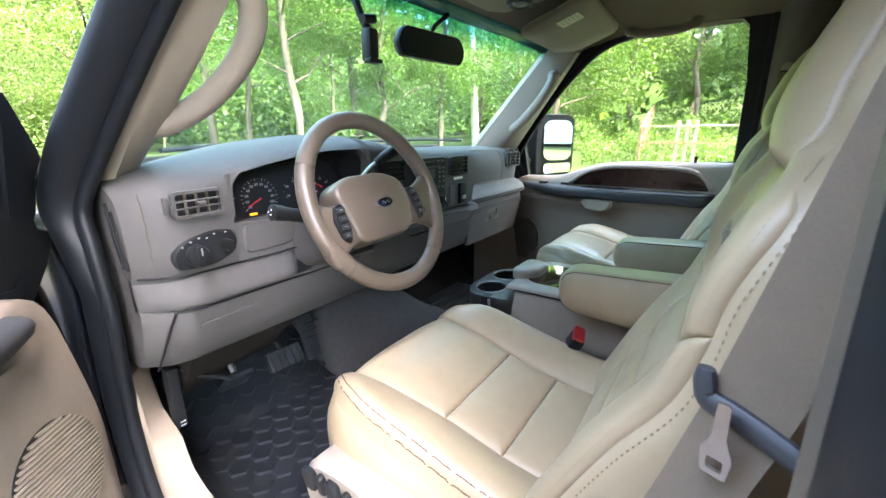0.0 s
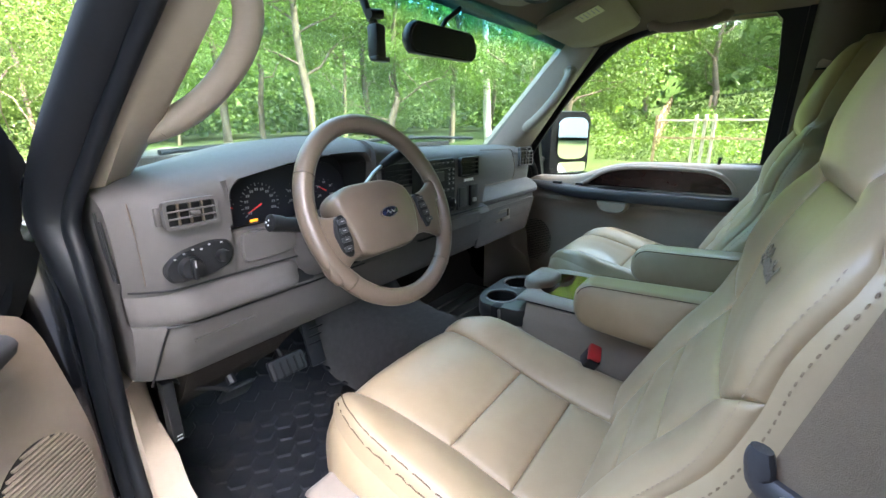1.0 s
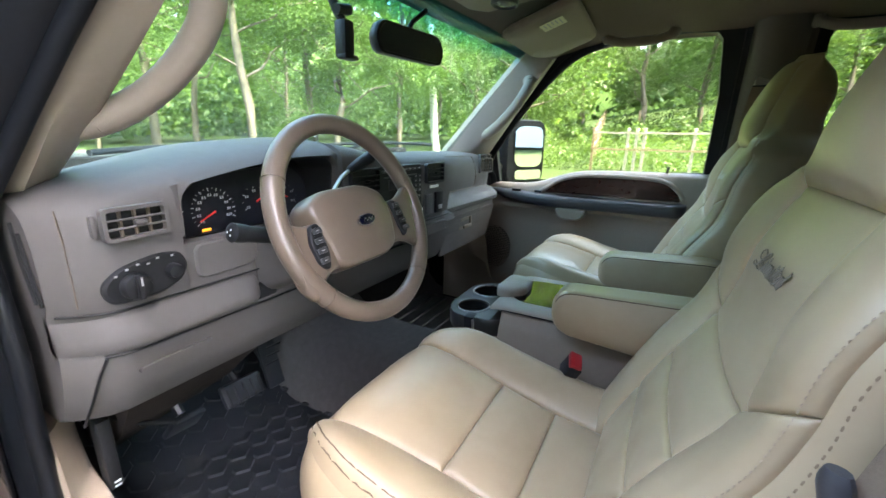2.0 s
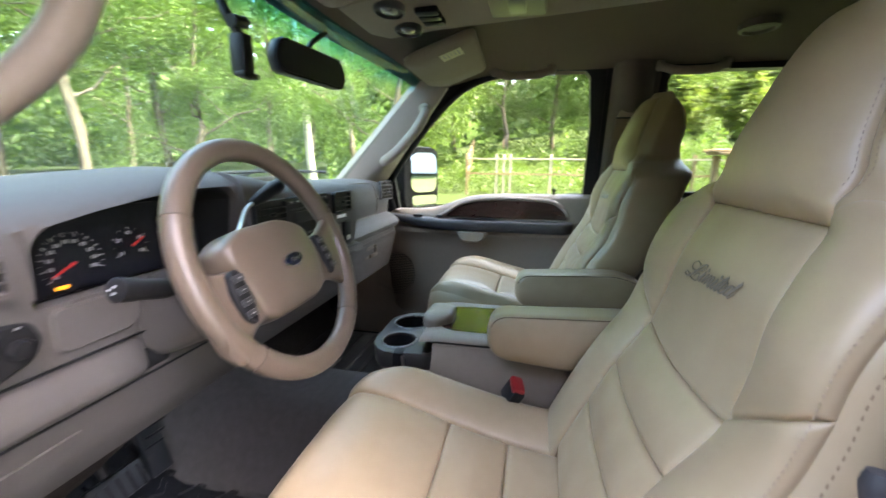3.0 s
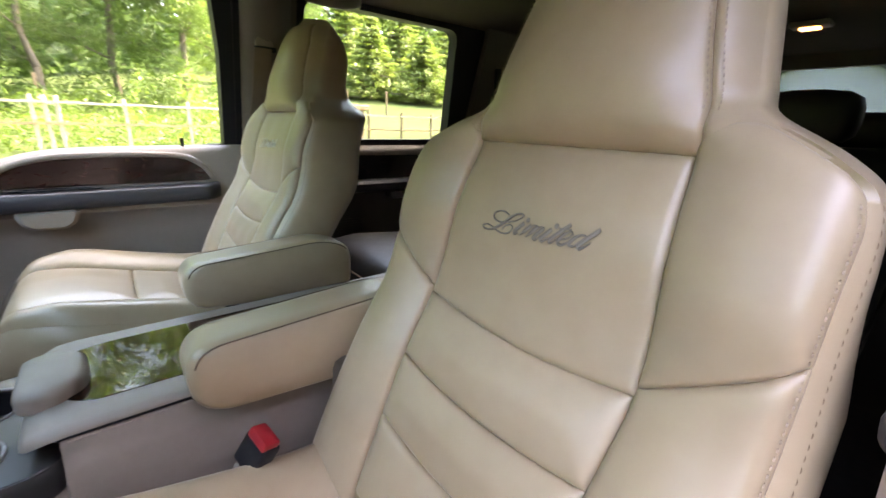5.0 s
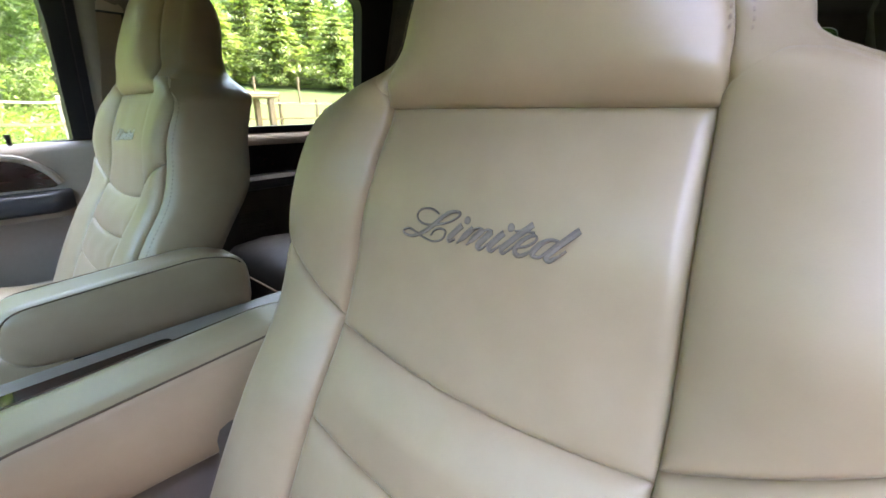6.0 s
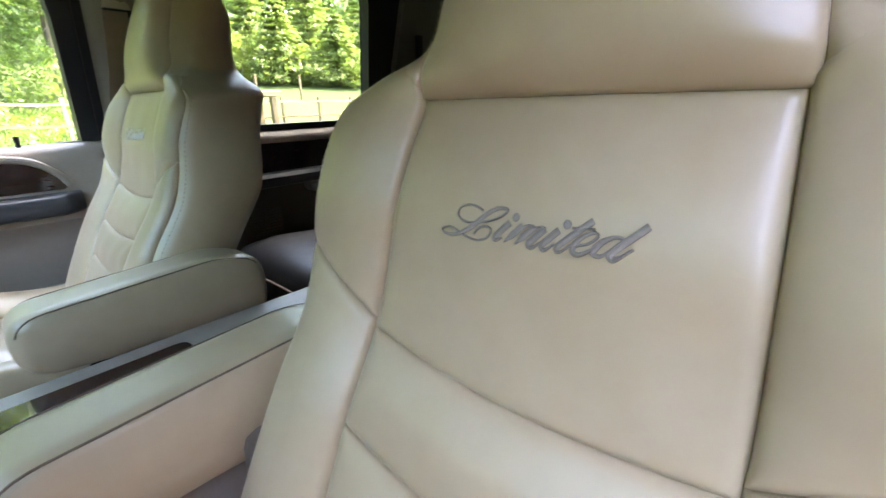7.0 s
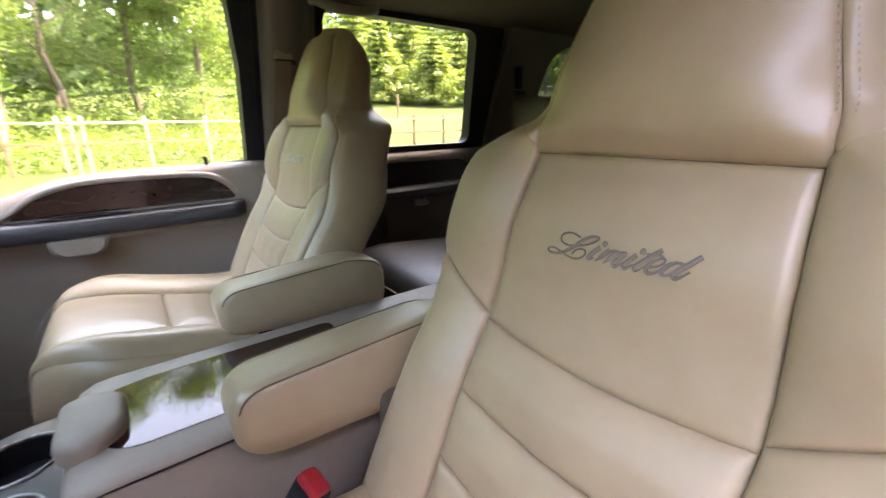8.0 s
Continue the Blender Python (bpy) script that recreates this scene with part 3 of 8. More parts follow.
# driver's door opening: hinge pillar, sill, seals, B-pillar
for k in (-1, 1):
    bm = bmesh.new()
    poly = [(0.955, 0.66), (1.20, 0.66), (1.22, 1.39), (1.10, 1.415), (0.985, 1.40), (0.960, 1.20)]
    prism(bm, poly, lambda a, b, d: (k * (0.82 + d), a, b), 0.0, 0.075, 0.006)
    tagged(part("hinge_pillar", bm, PAINT), "black painted door hinge pillar", "pillar", kind="structure")
    bm = bmesh.new()
    pts = [(0.82, 0.74), (0.868, 0.82), (0.889, 0.95), (0.878, 1.08), (0.862, 1.20), (0.872, 1.30), (0.893, 1.37), (0.83, 1.47), (0.72, 1.60), (0.62, 1.70), (0.52, 1.775), (0.40, 1.815), (0.25, 1.832), (0.06, 1.836)]
    sp3 = smooth_path([(k * (XG(z) - 0.022 if z > 1.36 else 0.842 - 0.0), y, z) for y, z in pts], 60)
    if k < 0:
        sp3 = [p + Vector((0.034, 0, 0)) for p in sp3]
    bulb, lip = [], []
    for i, p in enumerate(sp3):
        d = sp3[min(i + 1, len(sp3) - 1)] - sp3[max(i - 1, 0)]
        nrm = Vector((0, d.z, -d.y)).normalized()
        bulb.append([p + Vector((k * (0.006 + 0.0125 * math.cos(g * math.pi / 6)), 0, 0)) + nrm * (0.006 + 0.016 * math.sin(g * math.pi / 6)) for g in range(12)])
        q = 0.50 + 0.50 * min(1.0, max(0.0, (p.z - 1.22) / 0.24)) if k < 0 else 1.0
        lip.append([p + Vector((k * a * q, b, c)) for a, b, c in ((0.006, 0.008, 0), (0.028, 0.006, 0), (0.052, 0.022, 0.004), (0.064, 0.040, 0.010), (0.056, 0.060, 0.020), (0, 0.050, 0.015))])
    loft_bm(bm, bulb)
    loft_bm(bm, lip)
    tagged(part("door_seal", bm, SEAL, smooth=60), "black rubber seal round the door opening", "door seal", kind="structure")
    # painted pillar body outside the seal
    bm = bmesh.new()
    rings = []
    for p in sp3[24:]:
        rings.append([p + Vector((k * 0.02, 0.03, 0.0)), p + Vector((k * 0.056, 0.045, 0.02)), p + Vector((k * 0.034, 0.10, 0.045)), p + Vector((-k * 0.02, 0.09, 0.035))])
    loft_bm(bm, rings)
    tagged(part("pillar_skin", bm, PAINT), "black painted windshield pillar, outer skin", "pillar", kind="structure")
    bm = bmesh.new()
    rings = []
    for z in (0.72, 1.0, 1.36, 1.60, 1.80, 1.90):
        x = XG(z)
        y1 = 0.019 - 0.055 * max(0.0, z - 1.25) if k < 0 else 0.020
        rings.append([Vector((k * (x - 0.020), y1 - 0.01, z)), Vector((k * (x + 0.012), y1, z)), Vector((k * (x + 0.055), y1 - 0.006, z)), Vector((k * (x + 0.075), y1 - 0.035, z)), Vector((k * (x + 0.06), -0.14, z)), Vector((k * (x - 0.02), -0.14, z))])
    loft_bm(bm, rings)
    tagged(part("pillar_middle", bm, SEAL), "black rubber edged centre pillar", "pillar", kind="structure")
    bm = bmesh.new()
    block(bm, (k * 0.86, 0.45, 0.68), (0.12, 1.08, 0.06), 0.012)
    tagged(part("door_sill", bm, TRIM), "tan plastic door sill scuff plate", "sill", kind="structure")
    # kick panel
    bm = bmesh.new()
    rings = []
    for z, yo, yi in ((0.712, 0.640, 0.600), (0.740, 0.740, 0.640), (0.775, 0.808, 0.690), (0.805, 0.842, 0.745), (0.830, 0.847, 0.800), (0.850, 0.851, 0.832), (0.880, 0.858, 0.846),
                      (0.912, 0.866, 0.856), (0.930, 0.869, 0.885), (0.950, 0.872, 0.925), (1.000, 0.878, 0.945), (1.020, 0.882, 0.950), (1.050, 0.892, 0.955), (1.056, 0.895, 0.957)):
        rings.append([Vector((k * 0.808, 1.08, z)), Vector((k * 0.804, yo + 0.006, z)), Vector((k * 0.800, yo, z)), Vector((k * 0.790, yo * 0.8 + yi * 0.2, z)), Vector((k * 0.762, yo * 0.2 + yi * 0.8, z)),
                      Vector((k * 0.754, yi, z)), Vector((k * 0.752, yi + 0.012, z)), Vector((k * 0.752, 1.08, z))])
    loft_bm(bm, rings)
    tagged(part("kick_panel", bm, TRIM), "tan plastic kick panel beside the footwell", "kick panel", kind="structure")
# hinges and check strap on the driver's side pillar
for z in (0.86, 1.20):
    hg = thing("door_hinge", "black steel door hinge with pin", "hinge", "door hinges", at=pose(-0.90, 0.985, z))
    bm = bmesh.new()
    block(bm, (0.0, 0, 0), (0.035, 0.05, 0.085), 0.006)
    part("leaf", bm, BLACK, hg)
    bm = bmesh.new()
    tube(bm, [(-0.02, -0.02, -0.05), (-0.02, -0.02, 0.05)], 0.011, 10)
    part("pin", bm, STEEL, hg)
    for q in (-0.025, 0.025):
        bm = bmesh.new()
        tube(bm, [(0.005, -0.027, q), (0.005, -0.036, q)], 0.009, 6)
        part("bolt", bm, STEEL, hg)
ck = thing("wiring_boot", "black corrugated wiring boot between pillar and door", "wiring boot", at=pose(-0.89, 0.965, 1.06))
bm = bmesh.new()
tube(bm, [(-0.06 * i / 24, -0.02 * math.sin(i / 24 * 3), -0.012 * i / 24) for i in range(25)], [0.020 + 0.003 * (i % 2) for i in range(25)], 12)
part("bellows", bm, RUBBER, ck, smooth=20)

# hood release and parking brake bracket beside the kick panel
br = thing("hood_release", "black hood release lever under the dashboard", "lever", at=pose(-0.735, 0.90, 0.98))
bm = bmesh.new()
block(bm, (-0.005, -0.005, 0.0), (0.020, 0.030, 0.13), 0.004)
part("bracket", bm, BLACK, br)
bm = bmesh.new()
block(bm, (-0.004, -0.019, -0.052), (0.010, 0.003, 0.003), 0.0005)
part("lever_marking", bm, WHITE_INK, br)
bm = bmesh.new()
block(bm, (-0.004, -0.019, -0.060), (0.010, 0.003, 0.003), 0.0005)
part("lever_marking", bm, WHITE_INK, br)
pb = thing("parking_brake_pedal", "black parking brake pedal hanging under the dashboard", "pedal", at=pose(-0.66, 0.93, 0.98))
bm = bmesh.new()
tube(bm, smooth_path([(-0.07, -0.02, 0.06), (-0.03, -0.03, 0.02), (0.01, -0.03, -0.005), (0.03, -0.03, -0.02)], 16), 0.005, 8)
part("release_handle", bm, BLACK, pb)
bm = bmesh.new()
block(bm, (0.055, -0.01, -0.045), (0.075, 0.014, 0.045), 0.006, rot=Euler((0.6, 0.2, 0.2)).to_matrix())
tube(bm, [(0.055, 0.0, -0.03), (0.05, 0.12, 0.12)], 0.010, 8)
part("pad", bm, RUBBER, pb)
for nm, c, sz, rx, lab in (("brake_pedal", (-0.455, 0.955, 0.910), (0.100, 0.018, 0.052), -0.55, "wide black rubber brake pedal"), ("accelerator_pedal", (-0.335, 1.01, 0.905), (0.050, 0.014, 0.135), -0.35, "narrow black accelerator pedal")):
    pd = thing(nm, lab, "pedal", "pedals", at=pose(*c))
    bm = bmesh.new()
    block(bm, (0, 0, 0), sz, 0.006, rot=Euler((rx, 0.05, 0)).to_matrix())
    part("pedal_pad", bm, RUBBER, pd)
    bm = bmesh.new()
    for i in range(5):
        if sz[0] > 0.08:
            block(bm, (sz[0] * (-0.4 + 0.2 * i), -0.010, 0), (0.004, 0.006, sz[2] * 0.8), 0, rot=Euler((rx, 0.05, 0)).to_matrix())
        else:
            block(bm, (0, -0.008 - 0.034 * (-0.4 + 0.2 * i), sz[2] * (-0.4 + 0.2 * i)), (sz[0] * 0.8, 0.006, 0.004), 0, rot=Euler((rx, 0.05, 0)).to_matrix())
    part("rib", bm, BLACK, pd)
    bm = bmesh.new()
    tube(bm, [(0, 0.008, 0.0), (0.0, 0.10, 0.10), (0.0, 0.16, 0.24)], 0.009, 8)
    part("arm", bm, BLACK, pd)

# brown felt panel closing the underside of the dashboard
bm = bmesh.new()
rings = []
for x in (-0.715, -0.66, -0.60, -0.54, -0.475):
    q = (x + 0.60) * 0.12
    rings.append([Vector((x, 0.850, 1.062)), Vector((x, 0.90, 1.005 + q)), Vector((x, 0.965, 0.945 + q)), Vector((x, 1.05, 0.935 + q)), Vector((x, 1.05, 0.955 + q)), Vector((x, 0.86, 1.075))])
loft_bm(bm, rings)
tagged(part("hush_panel", bm, BROWN), "brown felt panel under the dashboard", "panel", kind="structure")

# deep-dish rubber mat with a chevron tread
mat = thing("floor_mat", "black rubber floor mat with raised tyre-tread chevrons", "floor mat", "floor mats", at=pose(-0.46, 0.85, 0.712))


def mat_z(x, y):
    w = 0.0
    if y > 1.03:
        w = (y - 1.03) * 0.55
    e = max(0, abs(x + 0.46) - 0.215)
    return 0.722 + w + e * 0.9


bm = bmesh.new()
rings = []
for y in [0.60 + 0.03 * i for i in range(23)]:
    row = [Vector((x, y, mat_z(x, y))) for x in [-0.735 + 0.55 * i / 30 for i in range(31)]]
    rings.append(row + [p - Vector((0, 0, 0.012)) for p in reversed(row)])
loft_bm(bm, rings)
ob = part("mat_sheet", bm, RUBBER, mat)
ob.data.transform(mat.matrix_world.inverted())
chev = None
for r in range(14):
    for c in range(8):
        y = 0.660 + 0.044 * r
        x = -0.66 + 0.058 * c + (0.020 if r % 2 else 0)
        if not (-0.69 < x < -0.23):
            continue
        if chev is None:
            bm = bmesh.new()
            for sg in (-1, 1):
                pts = [Vector((0, -0.008, 0)), Vector((sg * 0.026, 0.010, 0)), Vector((sg * 0.026, 0.026, 0)), Vector((0, 0.008, 0))]
                top_ = [p * 0.90 + Vector((0, 0.0006, 0.0065)) for p in pts]
                loft_bm(bm, [pts, top_])
            ob = part("tread_bar", bm, RUBBER, mat, smooth=0)
            chev = ob.data
        else:
            ob = new("tread_bar", chev)
            ob.parent = mat
        ob.matrix_basis = mat.matrix_world.inverted() @ (Matrix.Translation((x, y, mat_z(x, y) - 0.0005)) @ Matrix.Rotation(math.atan(0.55) if y > 1.03 else 0, 4, "X"))
mat2 = thing("floor_mat", "black rubber floor mat in the passenger footwell", "floor mat", "floor mats", at=pose(0.46, 0.85, 0.712))
bm = bmesh.new()
block(bm, (0, 0.0, 0.012), (0.48, 0.60, 0.014), 0.006)
part("mat_sheet", bm, RUBBER, mat2)
for i in range(9):
    bm = bmesh.new()
    block(bm, (0, -0.25 + 0.06 * i, 0.022), (0.40, 0.018, 0.008), 0.003, seg=1)
    part("tread_bar", bm, RUBBER, mat2)
# ---- front seats ----
SPINE = spline_table([(0.98, 0.205), (1.03, 0.185), (1.10, 0.152), (1.188, 0.106), (1.257, 0.063), (1.31, 0.046), (1.36, 0.036),
                      (1.41, 0.016), (1.44, 0.003), (1.465, 0.012), (1.50, 0.010), (1.56, -0.010), (1.62, -0.036), (1.67, -0.066)])
HALF = spline_table([(0.98, 0.228), (1.06, 0.235), (1.20, 0.2345), (1.33, 0.2305), (1.395, 0.2300), (1.415, 0.2275), (1.430, 0.2210), (1.445, 0.202), (1.458, 0.179), (1.468, 0.159),
                     (1.476, 0.147), (1.49, 0.142), (1.52, 0.136), (1.58, 0.122), (1.62, 0.105), (1.645, 0.085), (1.66, 0.058), (1.668, 0.025)])
INSERT = spline_table([(0.98, 0.112), (1.10, 0.120), (1.188, 0.127), (1.257, 0.131), (1.34, 0.126), (1.44, 0.1175)])
THICK = spline_table([(0.98, 0.13), (1.20, 0.150), (1.40, 0.152), (1.46, 0.146), (1.50, 0.138), (1.58, 0.122), (1.62, 0.095), (1.64, 0.07), (1.668, 0.03)])


def back_front(u, z):
    """Depth of the seat back's face at u to the side and height z."""
    y = SPINE(z)
    w, i = HALF(z), INSERT(min(z, 1.44))
    a = abs(u)
    if z < 1.475 and a > i:
        k = 1.0 if z < 1.43 else max(0.0, (1.475 - z) / 0.045)
        t = min(1.0, (a - i) / max(0.231 - i, 1e-3))
        y += k * (0.015 * math.sin(math.pi * min(1.0, t * 0.80)) ** 0.8 - 0.016 * max(0.0, t - 0.78) ** 2 / 0.0484)
        y -= 0.020 * max(0.0, (z - 1.395) / 0.08) * max(0.0, t - 0.45)
    if z > 1.44:
        k = min(1.0, (z - 1.44) / 0.05)
        t = a / max(w, 1e-3)
        y -= k * 0.050 * t ** 3.4
    return y


def pillow_panel(bm, ulo, uhi, zlo, zhi, surf, nu=18, nz=18, puff=0.006, sink=0.0045, seed=0.0, open_lo=False, open_hi=False, open_end=False):
    """A stitched panel on a surface: surf(u, z) -> (point, normal); its borders sink into the seams."""
    us, zs = edge_steps(nu), edge_steps(nz)
    grid = []
    for q in zs:
        row = []
        for p in us:
            zm = 0.5 * (zlo(0) + zhi(0))
            u = 0.0
            for _ in range(3):
                z = zlo(u) + (zhi(u) - zlo(u)) * q
                u = ulo(z) + (uhi(z) - ulo(z)) * p
            z = zlo(u) + (zhi(u) - zlo(u)) * q
            wu, wz = abs(uhi(z) - ulo(z)), abs(zhi(u) - zlo(u))
            rim_d = min(p * wu if open_lo else 1.0, (1 - p) * wu if open_hi else 1.0, (1 - q) * wz if open_end else 1.0)
            du = min(1.0 if open_lo else p * wu, 1.0 if open_hi else (1 - p) * wu)
            dz = min(q * wz, 1.0 if open_end else (1 - q) * wz)
            d = min(du, dz)
            pt, nrm = surf(u, z)
            h = puff * (1 - math.exp(-d / 0.038)) - sink * math.exp(-d / 0.0020)
            h += 0.0020 * noise.noise((u * 19 + seed, z * 13, seed)) * min(1.0, d / 0.02)
            if rim_d < 0.04:
                e_ = rim_d / 0.04
                e_ = e_ * e_ * (3 - 2 * e_)
                h = h * e_ - 0.0016 * (1 - e_)
            row.append(bm.verts.new(pt + nrm * h))
        grid.append(row)
    for a, b in zip(grid, grid[1:]):
        for i in range(len(a) - 1):
            bm.faces.new((a[i], a[i + 1], b[i + 1], b[i]))


def make_seat(xc, dy, dz, side, label, group, thread):
    """A bucket seat. side: +1 when its outer side faces -x (the driver's), -1 for the passenger's."""
    root = thing("front_seat", label, "car seat", group, at=pose(xc, dy, dz))
    s = side

    def surf(u, z):
        e = 0.002
        p = Vector((u, back_front(u, z), z))
        tu = Vector((2 * e, back_front(u + e, z) - back_front(u - e, z), 0))
        tz = Vector((0, back_front(u, z + e) - back_front(u, z - e), 2 * e))
        n = tz.cross(tu).normalized()
        if n.y < 0:
            n = -n
        return p, n

    # the closed body of the back: sides, rear shell
    rings = []
    levels = [0.98 + 0.012 * i for i in range(36)] + [1.404 + 0.004 * i for i in range(23)] + [1.50 + 0.012 * i for i in range(13)] + [1.652, 1.660, 1.664, 1.667]
    for z in levels:
        w, th = HALF(z), THICK(z)
        up_ = min(1.0, max(0.0, (z - 1.27) / 0.14))
        bw, bulge = 0.96 - 0.14 * up_, 0.014 - 0.006 * up_
        ring = []
        m = 26
        for i in range(m + 1):
            u = -w + 2 * w * i / m
            ring.append(Vector((u, back_front(u, z) - 0.010 + 0.0085 * max(0.0, min(1.0, (abs(u) - w + 0.010) / 0.008)), z)))
        yf, yb = back_front(w, z) - 0.0015, SPINE(z) - th
        for i in range(1, 8):
            t = i / 8
            ring.append(Vector((w * (1 - (1 - bw) * t ** 1.5) + bulge * math.sin(math.pi * t) ** 0.7, yf + (yb - yf) * t, z)))
        for i in range(9):
            u = w - 2 * w * i / 8
            ring.append(Vector((u * bw, yb - 0.012 * math.cos(u / max(w, 1e-3) * math.pi / 2), z)))
        yf = back_front(-w, z) - 0.0015
        for i in range(7, 0, -1):
            t = i / 8
            ring.append(Vector((-w * (1 - (1 - bw) * t ** 1.5) - bulge * math.sin(math.pi * t) ** 0.7, yf + (yb - yf) * t, z)))
        rings.append(ring)
    vs, fs = loft(rings)
    mesh_ob("back_shell", vs, fs, LEATHER, root, smooth=60)

    # stitched panels of the face
    def zc(u):
        return 1.257 - 0.010 * (1 - min(1, (u / 0.13) ** 2))

    def band(z0, sag=0.010):
        return lambda u: z0 - sag * (1 - min(1, (u / 0.13) ** 2))

    def const(v):
        return lambda _: v
    ins_l, ins_r = (lambda z: -INSERT(z)), (lambda z: INSERT(z))
    for name, lo, hi in (("backrest_insert", zc, const(1.44)), ("lumbar_panel", band(1.186), zc), ("lumbar_panel", band(1.118), band(1.186)),
                         ("lumbar_panel", band(1.03), band(1.118))):
        bm = bmesh.new()
        pillow_panel(bm, ins_l, ins_r, lo, hi, surf, 26, 22, puff=0.005 if name == "backrest_insert" else 0.011, sink=0.0048, seed=lo(0) * 7)
        part(name, bm, LEATHER, root, smooth=80)
    # bolsters, split by a seam that climbs outwards
    def split(u):
        return 1.262 + 0.062 * max(0.0, min(1.2, (abs(u) - 0.128) / 0.10))

    TOP = spline_table([(0.116, 1.441), (0.122, 1.452), (0.131, 1.464), (0.143, 1.470), (0.158, 1.468), (0.180, 1.457), (0.204, 1.443), (0.232, 1.428)])

    def top(u):
        return TOP(abs(u))

    def rim(z):
        return min(HALF(z) - 0.002, 0.2275)

    def head_u(z):
        return 0.1205 - 0.24 * max(0.0, z - 1.476) - 0.30 * max(0.0, z - 1.60)
    for k in (-1, 1):
        if k > 0:
            a, b = (lambda z: INSERT(min(z, 1.44))), rim
        else:
            a, b = (lambda z: -rim(z)), (lambda z: -INSERT(min(z, 1.44)))
        for nm, lo, hi, n_ in (("upper_bolster", split, top, 34), ("lower_bolster", const(1.0), split, 30)):
            bm = bmesh.new()
            pillow_panel(bm, a, b, lo, hi, surf, 30, n_, puff=0.007, sink=0.0052, seed=k * 3.1 + n_)
            part(nm, bm, LEATHER, root, smooth=80)
    # head restraint: front and two side strips
    bm = bmesh.new()
    pillow_panel(bm, lambda z: -head_u(z), head_u, const(1.4402), const(1.652), surf, 36, 32, puff=0.008, sink=0.0048, seed=5.0)
    hd = part("head_restraint", bm, LEATHER, root, smooth=80)
    for k in (-1, 1):
        bm = bmesh.new()
        lo_, hi_ = (head_u, lambda z: max(HALF(z) - 0.001, head_u(z) + 0.004))
        if k < 0:
            lo_, hi_ = (lambda z: -max(HALF(z) - 0.001, head_u(z) + 0.004)), (lambda z: -head_u(z))
        pillow_panel(bm, lo_, hi_, const(1.446), const(1.648), surf, 12, 34, puff=0.003, sink=0.005, open_lo=k < 0, open_hi=k > 0, open_end=True)
        part("side_strip", bm, LEATHER, hd, smooth=80)
    # double stitching along the outer edges and the head restraint
    for k in (-1, 1):
        bm = bmesh.new()
        path = []
        for i in range(70):
            z = 1.03 + (1.422 - 1.03) * i / 69
            u = k * (rim(z) - 0.0050)
            path.append(Vector((u, back_front(u, z) + 0.0034, z)))
        dashes(bm, path, (k * 0.35, 0.8, 0.1))
        part("stitching", bm, STITCH, root, "row of tan thread stitches", smooth=0)
        # the outer row lies on the side of the shell: brown dashes paint shaded stitch holes
        bm = bmesh.new()
        path = []
        for i in range(70):
            z = 1.03 + (1.425 - 1.03) * i / 69
            w = HALF(z)
            up_ = min(1.0, max(0.0, (z - 1.27) / 0.14))
            yf, yb = back_front(w, z) - 0.0015, SPINE(z) - THICK(z)
            a_ = Vector((w, yf, 0))
            b_ = Vector((w * (1 - (0.04 + 0.14 * up_) * 0.125 ** 1.5) + (0.014 - 0.006 * up_) * math.sin(math.pi / 8) ** 0.7, yf + (yb - yf) / 8, 0))
            out = Vector((-(b_ - a_).y, (b_ - a_).x, 0)).normalized()
            c_ = a_.lerp(b_, min(0.9, 0.0030 / (b_ - a_).length)) + out * 0.0003
            path.append(Vector((k * c_.x, c_.y, z)))
        dashes(bm, path, (k * 0.85, 0.5, 0.0), 0.0046, 0.0030, 0.0007, 0.0005)
        part("stitching", bm, STITCH_HOLE, root, "row of stitch holes, their shade drawn as brown dashes", smooth=0)
        for du in (-0.0045, 0.0045):
            bm = bmesh.new()
            path = []
            for i in range(40):
                z = 1.474 + 0.15 * i / 39
                p_, n_ = surf(k * (head_u(z) + du), z)
                path.append(p_ + n_ * (0.0016 if du < 0 else 0.0006))
            dashes(bm, path, (k * 0.35, 0.9, 0.1))
            part("stitching", bm, STITCH, hd, "row of tan thread stitches", smooth=0)

    # embroidered word on the insert: connected slanted script, thread over a darker edge
    def word(a, h, up):
        """A place on the insert, in millimetres: a along the word from its start, h above its foot."""
        p, n = surf(0.0658 - a * 0.001, 1.349 + h * 0.001)
        return p + n * up

    # the letters, each as strokes of (points, half width, where it swells)
    cap_l = [(33.8, 18.3), (27.6, 20.4), (20.7, 20.6), (15.3, 18.6), (13.2, 15.2), (14.7, 11.9), (19.2, 10.1), (25.2, 9.9), (34.4, 11.6), (42.9, 14.2), (49.4, 17.8), (52.0, 20.8), (49.5, 21.9), (43.3, 20.8),
             (36.7, 16.6), (31.0, 11.3), (24.2, 6.1), (17.0, 1.9), (9.6, -0.4), (2.8, 0.2), (1.7, 2.8), (8.0, 4.6), (16.0, 2.6), (23.9, 0.4), (31.4, -0.4), (38.2, 1.6), (41.9, 5.3), (41.6, 8.4), (37.2, 9.2), (31.8, 7.1), (29.2, 3.5)]
    letter_i = [(55.6, 14.4), (50.6, 9.4), (46.2, 4.6), (47.0, 2.6), (51.5, 4.6)]
